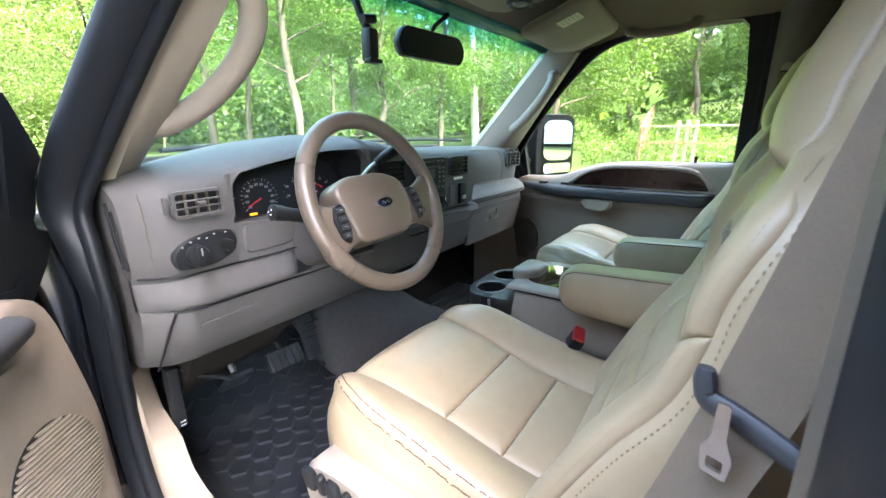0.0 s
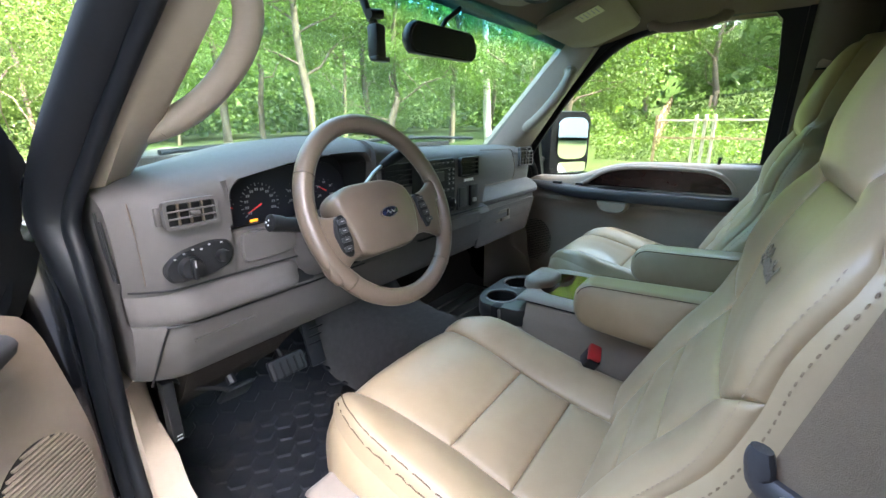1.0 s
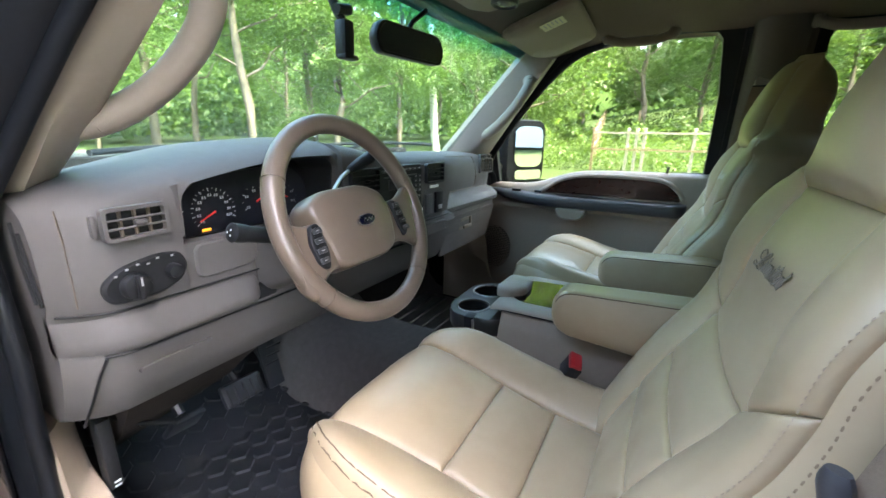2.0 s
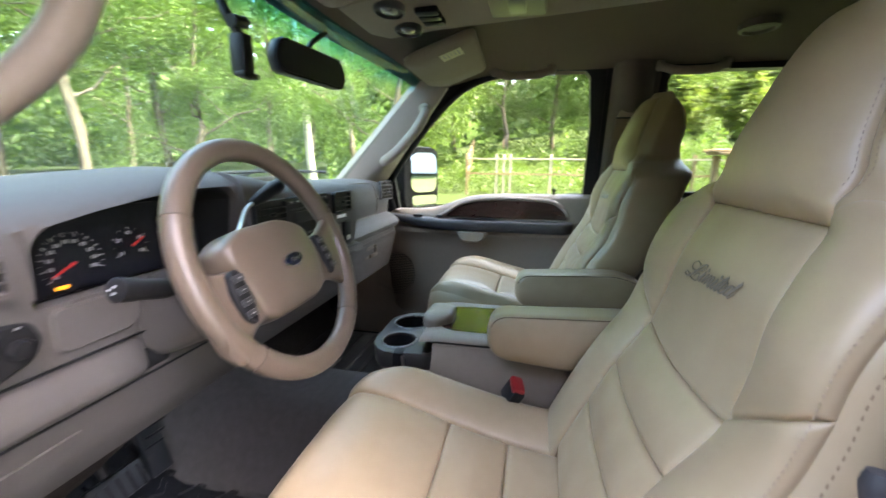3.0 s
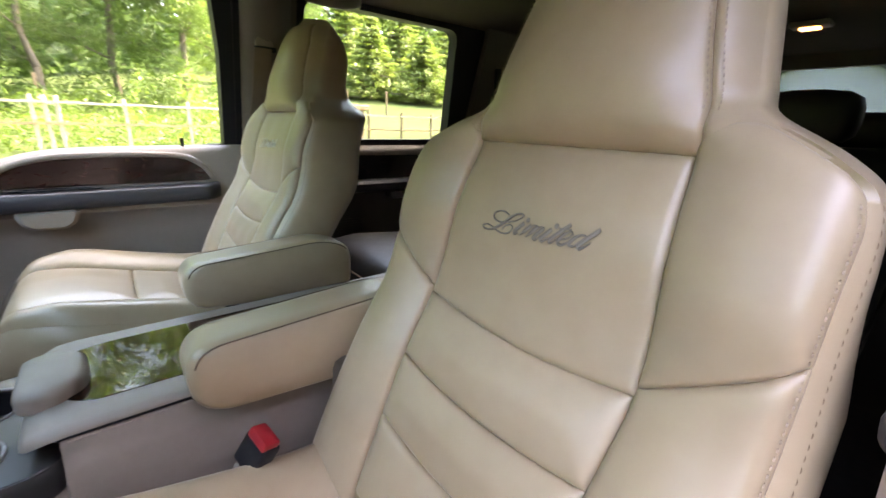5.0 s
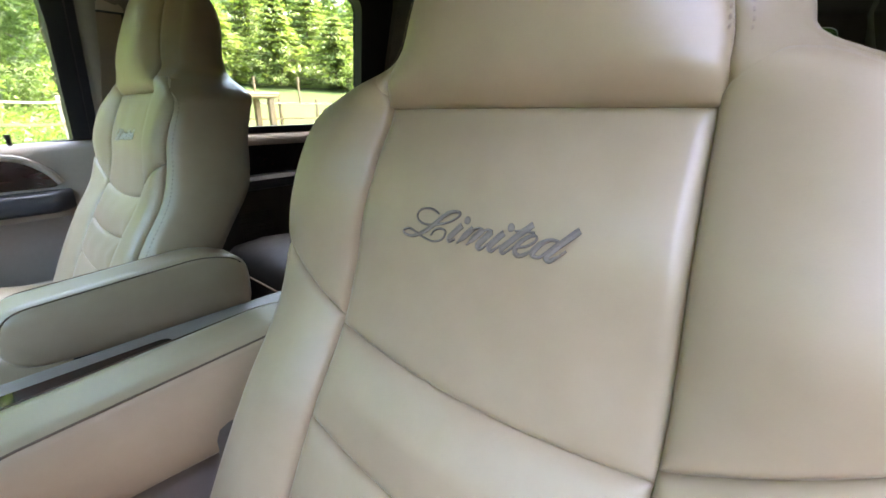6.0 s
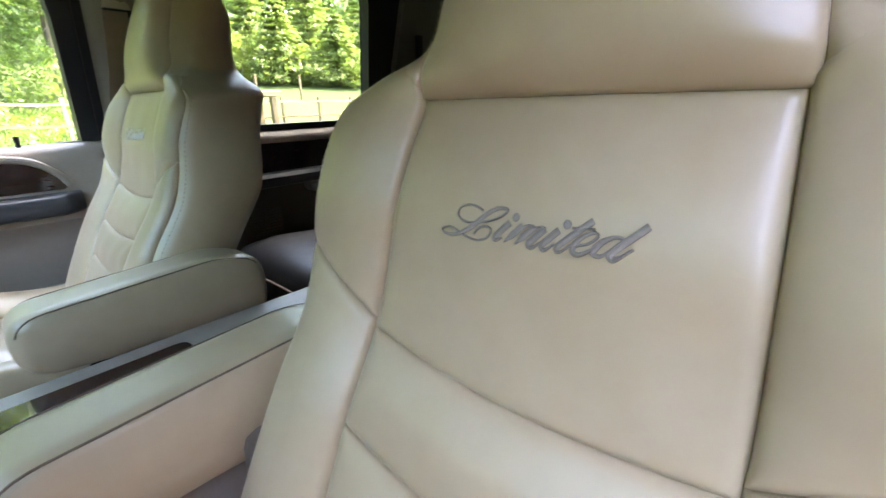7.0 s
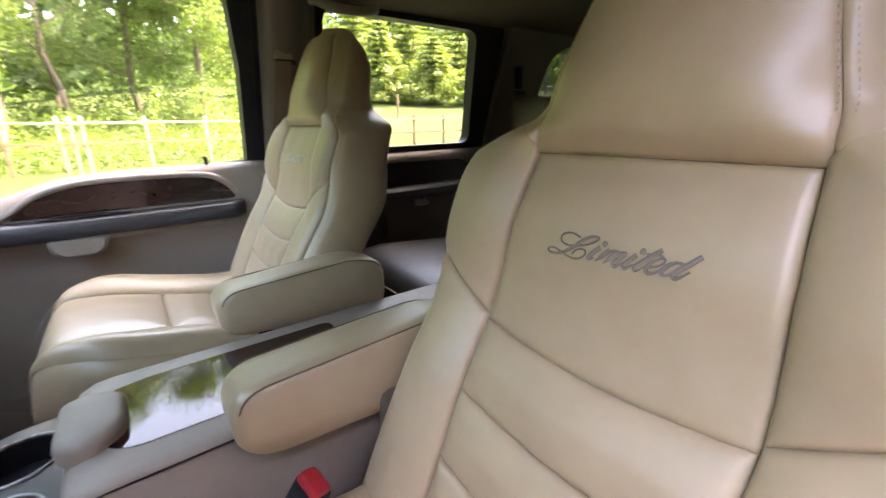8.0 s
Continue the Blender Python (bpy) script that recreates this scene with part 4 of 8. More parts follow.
    letter_m = [[(65.0, 14.0), (59.0, 8.0), (53.6, 2.6)], [(54.5, 4.0), (61.5, 10.8), (68.5, 14.6), (73.0, 14.4)], [(72.8, 14.2), (66.8, 8.2), (61.6, 2.8)],
                [(62.5, 4.0), (69.5, 11.0), (76.0, 14.8), (80.5, 14.6)], [(79.8, 14.4), (74.6, 8.8), (70.8, 4.4), (73.2, 2.6), (78.6, 6.6)]]
    letter_i2 = [(88.8, 15.2), (82.8, 9.0), (79.6, 5.0), (82.0, 3.0), (87.6, 7.4)]
    letter_t = [[(107.4, 23.0), (99.6, 16.0), (92.4, 9.2), (89.0, 5.4), (91.0, 3.4), (97.6, 8.6)], [(96.4, 17.5), (103.4, 18.4), (109.6, 18.6)]]
    letter_e = [(100.2, 8.4), (107.1, 11.0), (111.2, 14.7), (110.9, 16.8), (107.8, 16.6), (102.7, 13.3), (99.2, 9.0), (98.9, 5.4), (102.4, 4.2), (107.7, 7.0), (112.0, 10.6)]
    letter_d = [[(125.4, 16.6), (120.6, 16.6), (115.3, 13.8), (111.2, 9.2), (110.9, 6.2), (115.2, 6.0), (120.2, 10.4), (125.8, 16.4)], [(136.2, 24.4), (129.4, 17.8), (122.9, 11.4), (119.9, 7.6), (121.9, 5.4), (126.1, 8.0), (131.0, 12.4)]]
    strokes = [(cap_l, 0.62, (0.46, 0.55)), (letter_i, 2.0, None)] + [(p_, 1.95 if j_ % 2 == 0 else 0.55, None) for j_, p_ in enumerate(letter_m)] + \
              [(letter_i2, 1.9, None), (letter_t[0], 1.75, None), (letter_t[1], 0.55, None), (letter_e, 0.62, (0.55, 0.75)), (letter_d[0], 0.70, (0.32, 0.52)), (letter_d[1], 1.85, None)]
    for nm, mat_, grow, up, lift in (("embroidery_edge", THREAD_DK, 0.2, 0.0058, 0.0003), ("embroidery", thread, 0.0, 0.0060, 0.0009)):
        bm = bmesh.new()
        for pts, wd, swell in strokes:
            n_ = 14 * len(pts)
            c2 = smooth_path([(x, h, 0) for x, h in pts], n_)
            prev = None
            for i in range(n_):
                q = i / (n_ - 1)
                d2 = c2[min(n_ - 1, i + 1)] - c2[max(0, i - 1)]
                d2 = Vector((-d2.y, d2.x, 0)).normalized()
                half = wd * (1.0 if swell is None else (1.0 + 1.6 * math.exp(-((q - sum(swell) / 2) / (swell[1] - swell[0])) ** 2)))
                if swell is None and wd > 1:
                    half *= 1.0 if q < 0.58 else max(0.30, 1.0 - (q - 0.58) * 2.4)
                half += grow
                row = [bm.verts.new(word(c2[i].x + d2.x * half * e, c2[i].y + d2.y * half * e, up + lift * (1 - e * e))) for e in (-1, -0.5, 0, 0.5, 1)]
                if prev:
                    for j in range(4):
                        bm.faces.new((prev[j], prev[j + 1], row[j + 1], row[j]))
                prev = row
        for a, h in ((58.9, 17.9), (92.9, 18.9)):
            c_ = bm.verts.new(word(a, h, up + lift))
            ring = [bm.verts.new(word(a + (2.4 + grow) * math.cos(g * 0.524), h + (2.4 + grow) * math.sin(g * 0.524), up)) for g in range(12)]
            for g in range(12):
                bm.faces.new((c_, ring[g], ring[(g + 1) % 12]))
        part(nm, bm, mat_, root, "grey embroidered script reading Limited" if nm == "embroidery" else "", smooth=60)

    # cushion
    TOPZ = spline_table([(0.10, 1.005), (0.19, 1.008), (0.267, 1.018), (0.368, 1.042), (0.48, 1.066), (0.53, 1.069), (0.562, 1.057), (0.582, 1.030), (0.590, 0.99)])

    def cw(y):
        return 0.240 - 0.078 * max(0.0, (y - 0.42) / 0.17) ** 2.3

    def cush(u, y):
        z = TOPZ(y)
        a = abs(u)
        i = 0.118 + 0.02 * max(0, (y - 0.35) / 0.2)
        fade = min(1.0, max(0.0, (0.585 - y) / 0.10))
        if a > i:
            t = min(1.0, (a - i) / max(0.02, cw(y) - 0.002 - i))
            z += 0.024 * math.sin(math.pi * min(1, t * 0.75)) * (0.35 + 0.65 * fade) - 0.030 * max(0, t - 0.72) ** 2 / 0.08
        return z

    def csurf(u, y):
        e = 0.002
        p = Vector((u, y, cush(u, y)))
        tu = Vector((2 * e, 0, cush(u + e, y) - cush(u - e, y)))
        ty = Vector((0, 2 * e, cush(u, y + e) - cush(u, y - e)))
        n = tu.cross(ty).normalized()
        return p, (n if n.z > 0 else -n)
    rings = []
    ys = [0.08 + 0.02 * i for i in range(24)] + [0.555, 0.568, 0.578, 0.585, 0.589, 0.591]
    for y in ys:
        w = cw(y)
        zb = 0.925 if y < 0.57 else 0.925 + (y - 0.57) * 0.9
        ring = []
        for i in range(25):
            u = -w + 2 * w * i / 24
            ring.append(Vector((u, y, cush(u, y) - 0.009 + 0.008 * max(0.0, min(1.0, (abs(u) - w + 0.012) / 0.008)))))
        for k, seq in ((1, range(1, 9)), (-1, range(8, 0, -1))):
            pts = []
            zt = cush(w, y) - 0.001
            for i in seq:
                t = i / 9
                pts.append(Vector((k * (w + 0.012 * math.sin(math.pi * min(1, t * 1.1)) ** 0.6), y, zt + (zb - zt) * t)))
            if k > 0:
                ring += pts
                ring += [Vector((w * 0.9 - 2 * w * 0.9 * i / 6, y, zb)) for i in range(7)]
            else:
                ring += pts
        rings.append(ring)
    vs, fs = loft(rings)
    mesh_ob("cushion_body", vs, fs, LEATHER, root, smooth=60)

    def iw(y):
        return 0.118 + 0.02 * min(1.0, max(0, (y - 0.35) / 0.2))

    def ybow(y0, b=0.0):
        return lambda u: y0 + b * (1 - min(1, (u / 0.13) ** 2))
    for y0, y1, b1 in ((0.12, 0.267, 0.0), (0.267, 0.368, 0.0), (0.368, 0.588, 0.0)):
        bm = bmesh.new()
        pillow_panel(bm, lambda y: -iw(y), iw, ybow(y0), ybow(y1, b1), csurf, 30, 34, puff=0.011, sink=0.006, seed=y0 * 9, open_end=y1 > 0.5)
        part("cushion_insert", bm, LEATHER, root, smooth=80)
    for k in (-1, 1):
        bm = bmesh.new()
        a, b = (iw, lambda y: cw(y) - 0.007) if k > 0 else (lambda y: 0.007 - cw(y), lambda y: -iw(y))
        pillow_panel(bm, a, b, const(0.10), ybow(0.588), csurf, 24, 40, puff=0.008, sink=0.006, seed=k * 2.3, open_lo=k < 0, open_hi=k > 0, open_end=True)
        part("cushion_bolster", bm, LEATHER, root, smooth=80)
    # double seam along the outer bolster, laid on its padded top
    V_ = np.array([tuple(v.co) for v in next(o for o in root.children if o.name.startswith("cushion_bolster") and s * o.data.vertices[0].co.x < 0).data.vertices])
    for du in (0.019, 0.028):
        bm = bmesh.new()
        path = []
        for i in range(60):
            y = 0.12 + 0.442 * i / 59
            u = -s * (cw(y) - du)
            d2 = (V_[:, 0] - u) ** 2 + (V_[:, 1] - y) ** 2
            near = np.argsort(d2)[:6]
            wt = 1.0 / (d2[near] + 1e-6)
            path.append(Vector((u, y, float((V_[near, 2] * wt).sum() / wt.sum()) + 0.0012)))
        tube(bm, path, 0.0011, 6)
        part("seam", bm, STITCH_DK, root, "stitched seam along the cushion's edge")

    # plastic base and valance with the power switches
    bm = bmesh.new()
    block(bm, (0, 0.30, 0.865), (0.44, 0.50, 0.11), 0.015)
    part("seat_base", bm, TRIM_DARK, root)
    bm = bmesh.new()
    poly = rounded([(0.06, 1.000), (0.30, 1.010), (0.44, 1.020), (0.505, 1.012), (0.528, 0.970), (0.505, 0.88), (0.30, 0.80), (0.06, 0.84)], 0.03)
    prism(bm, poly, lambda a, b, d: (-s * (0.236 + d), a, b), 0.0, 0.048, 0.010)
    val = part("side_valance", bm, TRIM, root, "tan moulded plastic valance")
    if s > 0:
        for y0, z0, w, h in ((0.496, 0.988, 0.023, 0.032), (0.470, 0.990, 0.012, 0.030), (0.446, 0.988, 0.024, 0.034), (0.416, 0.988, 0.012, 0.030)):
            bm = bmesh.new()
            prism(bm, rounded([(y0 - w / 2 - 0.004, z0 - h / 2), (y0 + w / 2 - 0.004, z0 - h / 2), (y0 + w / 2 + 0.004, z0 + h / 2), (y0 - w / 2 + 0.004, z0 + h / 2)], 0.008),
                  lambda a, b, d: (-s * (0.284 + d), a, b), 0.0, 0.010, 0.003)
            part("power_switch", bm, BLACK, val, "black rocker switch")
    # folding armrest on the inner side
    ya, za, zb_ = (0.322, 1.100, 1.208) if s > 0 else (0.300, 1.072, 1.176)
    xa0, xa1 = (0.245, 0.330) if s > 0 else (0.235, 0.325)
    prof = rounded([(ya, za + 0.006), (ya + 0.004, zb_ - 0.012), (0.04, zb_ + 0.004), (-0.03, zb_ - 0.02), (-0.03, za - 0.02), (0.06, za - 0.018)], 0.052, 8)
    rings = []
    n = 14
    for i in range(n + 1):
        t = i / n
        x = xa0 + (xa1 - xa0) * t
        e = min(t, 1 - t) * 2
        sh = 0.016 * (1 - min(1, e * 2.2)) ** 2
        cx, cz = 0.145, (za + zb_) / 2
        ring = []
        for (py, pz) in prof:
            v = Vector((py - cx, pz - cz))
            k = 1 - sh / max(v.length, 0.03)
            ring.append(Vector((s * x, cx + v.x * k, cz + v.y * k)))
        rings.append(ring)
    vs, fs = loft(rings)
    arm = mesh_ob("armrest", vs, fs, LEATHER, root, "padded folding leather armrest", smooth=60)
    # a stitched seam along both upper edges
    for ring, out in ((rings[1], -s), (rings[n - 1], s)):
        run = [p_ for p_ in ring if p_.z > za + 0.62 * (zb_ - za) and p_.y > -0.015]
        run.sort(key=lambda p_: math.atan2(p_.z - za, p_.y - 0.10))
        bm = bmesh.new()
        tube(bm, [p_ + Vector((out * 0.0006, 0, 0.0003)) for p_ in run], 0.0011, 6)
        part("seam", bm, STITCH_DK, arm)
    # recliner cover where the arm is hinged
    bm = bmesh.new()
    block(bm, (s * 0.245, 0.07, 1.03), (0.035, 0.16, 0.20), 0.015)
    part("hinge_cover", bm, TRIM_DARK, root)
    return root


make_seat(-0.436, 0.0, 0.0, 1, "tan leather bucket seat with integral head restraint, lightly creased", "front seats", THREAD)
# the passenger's lettering takes the thread with the painted sheen
make_seat(0.455, -0.018, 0.032, -1, "tan leather passenger bucket seat, facing forward, unoccupied", "front seats", THREAD_SHEEN)
# ---- dashboard ----
dash = thing("dashboard", "taupe moulded plastic dashboard with gauges and vents", "dashboard", at=pose(0, 0.79, 1.05))
DM = dash.matrix_world.inverted()


def dpart(name, bm, mat, label="", parent=None, smooth=40):
    """A part given in vehicle coordinates, hung under the dashboard."""
    ob = part(name, bm, mat, dash if parent is None else parent, label, smooth)
    ob.data.transform(DM)
    return ob


TOPZ_D = spline_table([(-0.80, 1.410), (-0.74, 1.422), (-0.64, 1.440), (-0.53, 1.462), (-0.43, 1.476), (-0.33, 1.480), (-0.22, 1.470), (-0.12, 1.450),
                       (0.0, 1.440), (0.2, 1.436), (0.45, 1.430), (0.70, 1.420), (0.80, 1.412)])


def hood_z(x):
    """Upper edge of the gauge opening, with rounded upper corners; closed outside its ends."""
    if x < -0.6200 or x > -0.2770:
        return 1.329
    d = max(0.0, -0.584 - x, x + 0.313) / 0.0362
    return TOPZ_D(x) - 0.036 - 0.034 * (1 - math.sqrt(max(0.0, 1 - d * d)))


def dash_profile(x, kind):
    """Points (y, z) of the dashboard's cut at x, from the windshield round the face to the underside."""
    zt = TOPZ_D(x)
    e = max(0.0, (abs(x) - 0.71) / 0.08)           # the ends curve away
    b = 0.06 * min(1.0, e) ** 2
    bow = 0.17 * (1 - (x / 0.8) ** 2)
    if kind == "left":
        pts = [(1.06 + bow, 1.385), (1.02 + bow * 0.7, zt - 0.012), (0.93, zt), (0.870, zt - 0.003), (0.832, zt - 0.010), (0.806, zt - 0.021), (0.794, zt - 0.030), (0.787, zt - 0.042), (0.782, 1.35),
               (0.778, 1.30), (0.781, 1.262), (0.788, 1.250), (0.790, 1.24), (0.790, 1.23), (0.790, 1.21), (0.788, 1.20), (0.784, 1.194), (0.782, 1.190),
               (0.780, 1.185), (0.795, 1.13), (0.818, 1.082), (0.84, 1.068), (1.0, 1.070), (1.10, 1.10)]
    elif kind == "cluster":
        zo = hood_z(x)
        pts = [(1.06 + bow, 1.385), (1.02 + bow * 0.7, zt - 0.012), (0.93, zt), (0.870, zt - 0.003), (0.832, zt - 0.010), (0.806, zt - 0.021), (0.794, zt - 0.030), (0.790, min(zt - 0.034, zo + 0.006)), (0.795, zo + 0.001),
               (0.803, zo), (0.905, zo - 0.008), (0.897, min(1.40, zo - 0.012)), (0.885, min(1.300, zo - 0.016)), (0.815, min(1.323, zo - 0.004)), (0.797, min(1.320, zo - 0.006)), (0.790, 1.29), (0.792, 1.262), (0.790, 1.25), (0.790, 1.22), (0.784, 1.194),
               (0.780, 1.185), (0.795, 1.13), (0.818, 1.082), (0.84, 1.068), (1.10, 1.10)]
    elif kind == "stack":
        pts = [(1.06 + bow, 1.385), (1.02 + bow * 0.7, zt - 0.010), (0.93, zt - 0.002), (0.86, zt - 0.004), (0.81, zt - 0.010), (0.790, zt - 0.020), (0.780, zt - 0.034), (0.777, 1.36),
               (0.780, 1.32), (0.786, 1.28), (0.790, 1.256), (0.792, 1.250), (0.788, 1.247), (0.768, 1.241), (0.760, 1.225), (0.764, 1.206), (0.786, 1.196), (0.79, 1.186),
               (0.80, 1.13), (0.83, 1.085), (0.88, 1.06), (1.0, 1.05), (1.10, 1.10)]
    else:
        pts = [(1.06 + bow, 1.385), (1.02 + bow * 0.7, zt - 0.010), (0.97, zt), (0.93, zt - 0.003), (0.895, zt - 0.012), (0.868, zt - 0.030), (0.855, 1.375), (0.852, 1.33),
               (0.856, 1.295), (0.857, 1.286), (0.848, 1.279), (0.830, 1.272), (0.813, 1.261), (0.805, 1.246), (0.808, 1.232), (0.826, 1.222), (0.824, 1.214), (0.832, 1.16),
               (0.85, 1.10), (0.88, 1.06), (0.93, 1.04), (1.0, 1.05), (1.10, 1.10)]
    return [(y + b * (1.0 if y < 1.0 else 0.3), z) for y, z in pts]


def dash_piece(name, x0, x1, kind, mat=DASH, n=16, extra=()):
    bm = bmesh.new()
    rings = []
    for x in sorted([x0 + (x1 - x0) * i / n for i in range(n + 1)] + list(extra)):
        rings.append([Vector((x, y, z)) for y, z in dash_profile(x, kind)])
    loft_bm(bm, rings)
    return dpart(name, bm, mat, smooth=35)


dash_piece("left_panel", -0.785, -0.630, "left")
dash_piece("cluster_surround", -0.630, -0.275, "cluster", n=48, extra=(-0.6203, -0.6198, -0.6188, -0.2772, -0.2767))
dash_piece("centre_fascia", -0.275, 0.232, "stack")
dash_piece("passenger_panel", 0.232, 0.760, "right")

# black liner of the gauge recess
bm = bmesh.new()
rings = []
for i in range(49):
    x = -0.6185 + 0.3400 * i / 48
    zo = hood_z(x)
    inner = [(0.8050, zo - 0.0018), (0.86, zo - 0.0070), (0.9020, zo - 0.0110), (0.8940, min(1.40, zo - 0.0150)), (0.8825, 1.3020), (0.8175, 1.3250)]
    rings.append([Vector((x, y, z)) for y, z in inner])
loft_bm(bm, rings, cap=False, closed=False)
dpart("gauge_hood_liner", bm, BLACK, "matte black gauge hood")
for x in (-0.6165, -0.2805):
    bm = bmesh.new()
    zo = hood_z(x)
    prism(bm, [(0.806, zo - 0.002), (0.901, zo - 0.010), (0.883, 1.303), (0.818, 1.325)], lambda a, b, d: (x + d, a, b), -0.0015, 0.0015)
    dpart("gauge_hood_end", bm, BLACK)
# padded knee roll
bm = bmesh.new()
rings = []
for i in range(26):
    t = i / 25
    x = -0.785 + (0.785 - 0.500) * t
    e = 0.06 * min(1.0, max(0.0, (abs(x) - 0.70) / 0.085)) ** 2
    k = math.sqrt(max(0.02, 1 - max(0.0, (t - 0.86) / 0.14) ** 2))
    c = Vector((x, 0.795 + e, 1.2205))
    ring = []
    for y, z in ((0.0, 0.0285), (-0.006, 0.0265), (-0.013, 0.019), (-0.020, 0.006), (-0.025, -0.008), (-0.0265, -0.020), (-0.023, -0.0275), (0.0, -0.030)):
        ring.append(c + Vector((0, y * k, z * (0.35 + 0.65 * k))))
    rings.append(ring)
loft_bm(bm, rings)
dpart("knee_roll", bm, DASH, "rounded padded knee roll", smooth=60)
# trim seams on the face
bm = bmesh.new()


def end_y(x, y):
    return y + 0.06 * max(0, (abs(x) - 0.71) / 0.08) ** 2


tube(bm, [(x, end_y(x, 0.777), 1.1885) for x in [-0.75 + 0.42 * i / 20 for i in range(21)]], 0.0022, 6)
tube(bm, [(x, end_y(x, 0.784), 1.2500) for x in [-0.78 + 0.28 * i / 20 for i in range(21)]], 0.0018, 6)
tube(bm, [(-0.750, 0.786, 1.188), (-0.757, 0.80, 1.16), (-0.768, 0.82, 1.11), (-0.775, 0.838, 1.075)], 0.002, 6)
dpart("panel_gap", bm, BLACK)
bm = bmesh.new()
tube(bm, [(-0.762, 0.812, 1.392), (-0.762, 0.8050, 1.35), (-0.762, 0.8035, 1.30), (-0.762, 0.8062, 1.262)], 0.0011, 6)
dpart("panel_seam", bm, TRIM_DARK)
# fuse panel pull under the knee roll
bm = bmesh.new()
prism(bm, rounded([(-0.715, 1.146), (-0.605, 1.150), (-0.605, 1.159), (-0.715, 1.155)], 0.004), lambda a, b, d: (a, 0.780 - d + (1.185 - b) * 0.29, b), 0.0, 0.005, 0.002)
dpart("panel_pull", bm, DASH)
# defroster slot in the dashboard's end
bm = bmesh.new()
for k in (0, 1):
    tube(bm, [(-0.787 + 0.0 * k, 0.875 - 0.018 * k, 1.375 - 0.012 * k), (-0.789, 0.862 - 0.018 * k, 1.32), (-0.788, 0.850 - 0.018 * k, 1.268)], 0.0022, 6)
dpart("defroster_slot", bm, BLACK)


def air_vent(x0, x1, z0, z1, y, name="air_vent", tilt=0.0, rows=3, cols=4, surround=DASH, yaw=0.0, kz=0.0):
    """A rectangular louvre: a frame, horizontal vanes, upright vanes behind, a dark throat."""
    cx, cz, w, h = (x0 + x1) / 2, (z0 + z1) / 2, x1 - x0, z1 - z0
    rot = Matrix.Rotation(tilt, 4, "X")
    m = Matrix.Translation((cx, y, cz)) @ Matrix.Rotation(yaw, 4, "Z") @ rot

    def pl(a, b, d):
        return m @ Vector((a, -d, b + a * kz))
    bm = bmesh.new()
    f = 0.005
    outer = rounded([(-w / 2 - f, -h / 2 - f), (w / 2 + f, -h / 2 - f), (w / 2 + f, h / 2 + f), (-w / 2 - f, h / 2 + f)], 0.008)
    inner = rounded([(-w / 2, -h / 2), (w / 2, -h / 2), (w / 2, h / 2), (-w / 2, h / 2)], 0.004)
    plate(bm, outer, [inner], pl, 0.011)
    ob = dpart(name, bm, surround, "louvred air vent")
    bm = bmesh.new()
    prism(bm, inner, pl, -0.002, 0.0005)
    dpart("throat", bm, BLACK, parent=ob)
    for i in range(1, rows):
        bm = bmesh.new()
        zz = -h / 2 + h * i / rows
        block(bm, (0, 0, 0), (w, 0.0035, 0.0028), 0.0008, seg=1)
        for v in bm.verts:
            v.co = m @ Vector((v.co.x, v.co.y - 0.0085, v.co.z + zz + v.co.x * kz))
        dpart("vane", bm, surround, parent=ob)
    for i in range(1, cols):
        bm = bmesh.new()
        xx = -w / 2 + w * i / cols
        block(bm, (0, 0, 0), (0.0026, 0.006, h), 0, seg=1)
        for v in bm.verts:
            v.co = m @ Vector((v.co.x + xx, v.co.y - 0.0036, v.co.z + xx * kz))
        dpart("upright_vane", bm, TRIM_DARK, parent=ob)
    bm = bmesh.new()
    block(bm, (0, 0, 0), (0.016, 0.008, 0.007), 0.0025)
    for v in bm.verts:
        v.co = m @ (v.co + Vector((0.004, -0.010, 0)))
    dpart("vent_tab", bm, surround, parent=ob)
    return ob


air_vent(-0.726, -0.655, 1.354, 1.389, 0.780, kz=0.02)
bm = bmesh.new()
block(bm, (-0.7375, 0.780, 1.371), (0.007, 0.010, 0.030), 0.003)
dpart("vent_wheel", bm, DASH)
air_vent(-0.258, -0.164, 1.359, 1.408, 0.7745, rows=4, cols=1, surround=BLACK)
air_vent(0.066, 0.157, 1.358, 1.406, 0.7745, rows=4, cols=1, surround=BLACK)
air_vent(0.625, 0.705, 1.345, 1.396, 0.846, rows=4, cols=4, yaw=-0.2)
air_vent(0.630, 0.700, 1.402, 1.412, 0.852, rows=1, cols=1, yaw=-0.2)

# headlamp switch panel
bm = bmesh.new()
prism(bm, rounded([(-0.736, 1.262), (-0.676, 1.259), (-0.638, 1.273), (-0.628, 1.296), (-0.638, 1.317), (-0.670, 1.322), (-0.722, 1.312), (-0.745, 1.288)], 0.026, 8),
      lambda a, b, d: (a, 0.785 - d, b), 0.0, 0.010, 0.004)
sw = dpart("lamp_switch_panel", bm, BLACK, "glossy black oval panel with rotary lamp switch")
for x, z, r in ((-0.706, 1.284, 0.019), (-0.654, 1.292, 0.011)):
    bm = bmesh.new()
    rings = []
    for rr, d in ((r, 0.008), (r, 0.016), (r * 0.86, 0.022), (r * 0.5, 0.023)):
        rings.append([Vector((x + rr * math.cos(2 * math.pi * i / 20), 0.785 - d, z + rr * math.sin(2 * math.pi * i / 20))) for i in range(20)])
    loft_bm(bm, rings)
    if r > 0.015:
        block(bm, (-0.706, 0.760, 1.284), (0.007, 0.012, 0.034), 0.002)
    dpart("rotary_knob", bm, BLACK, parent=sw)
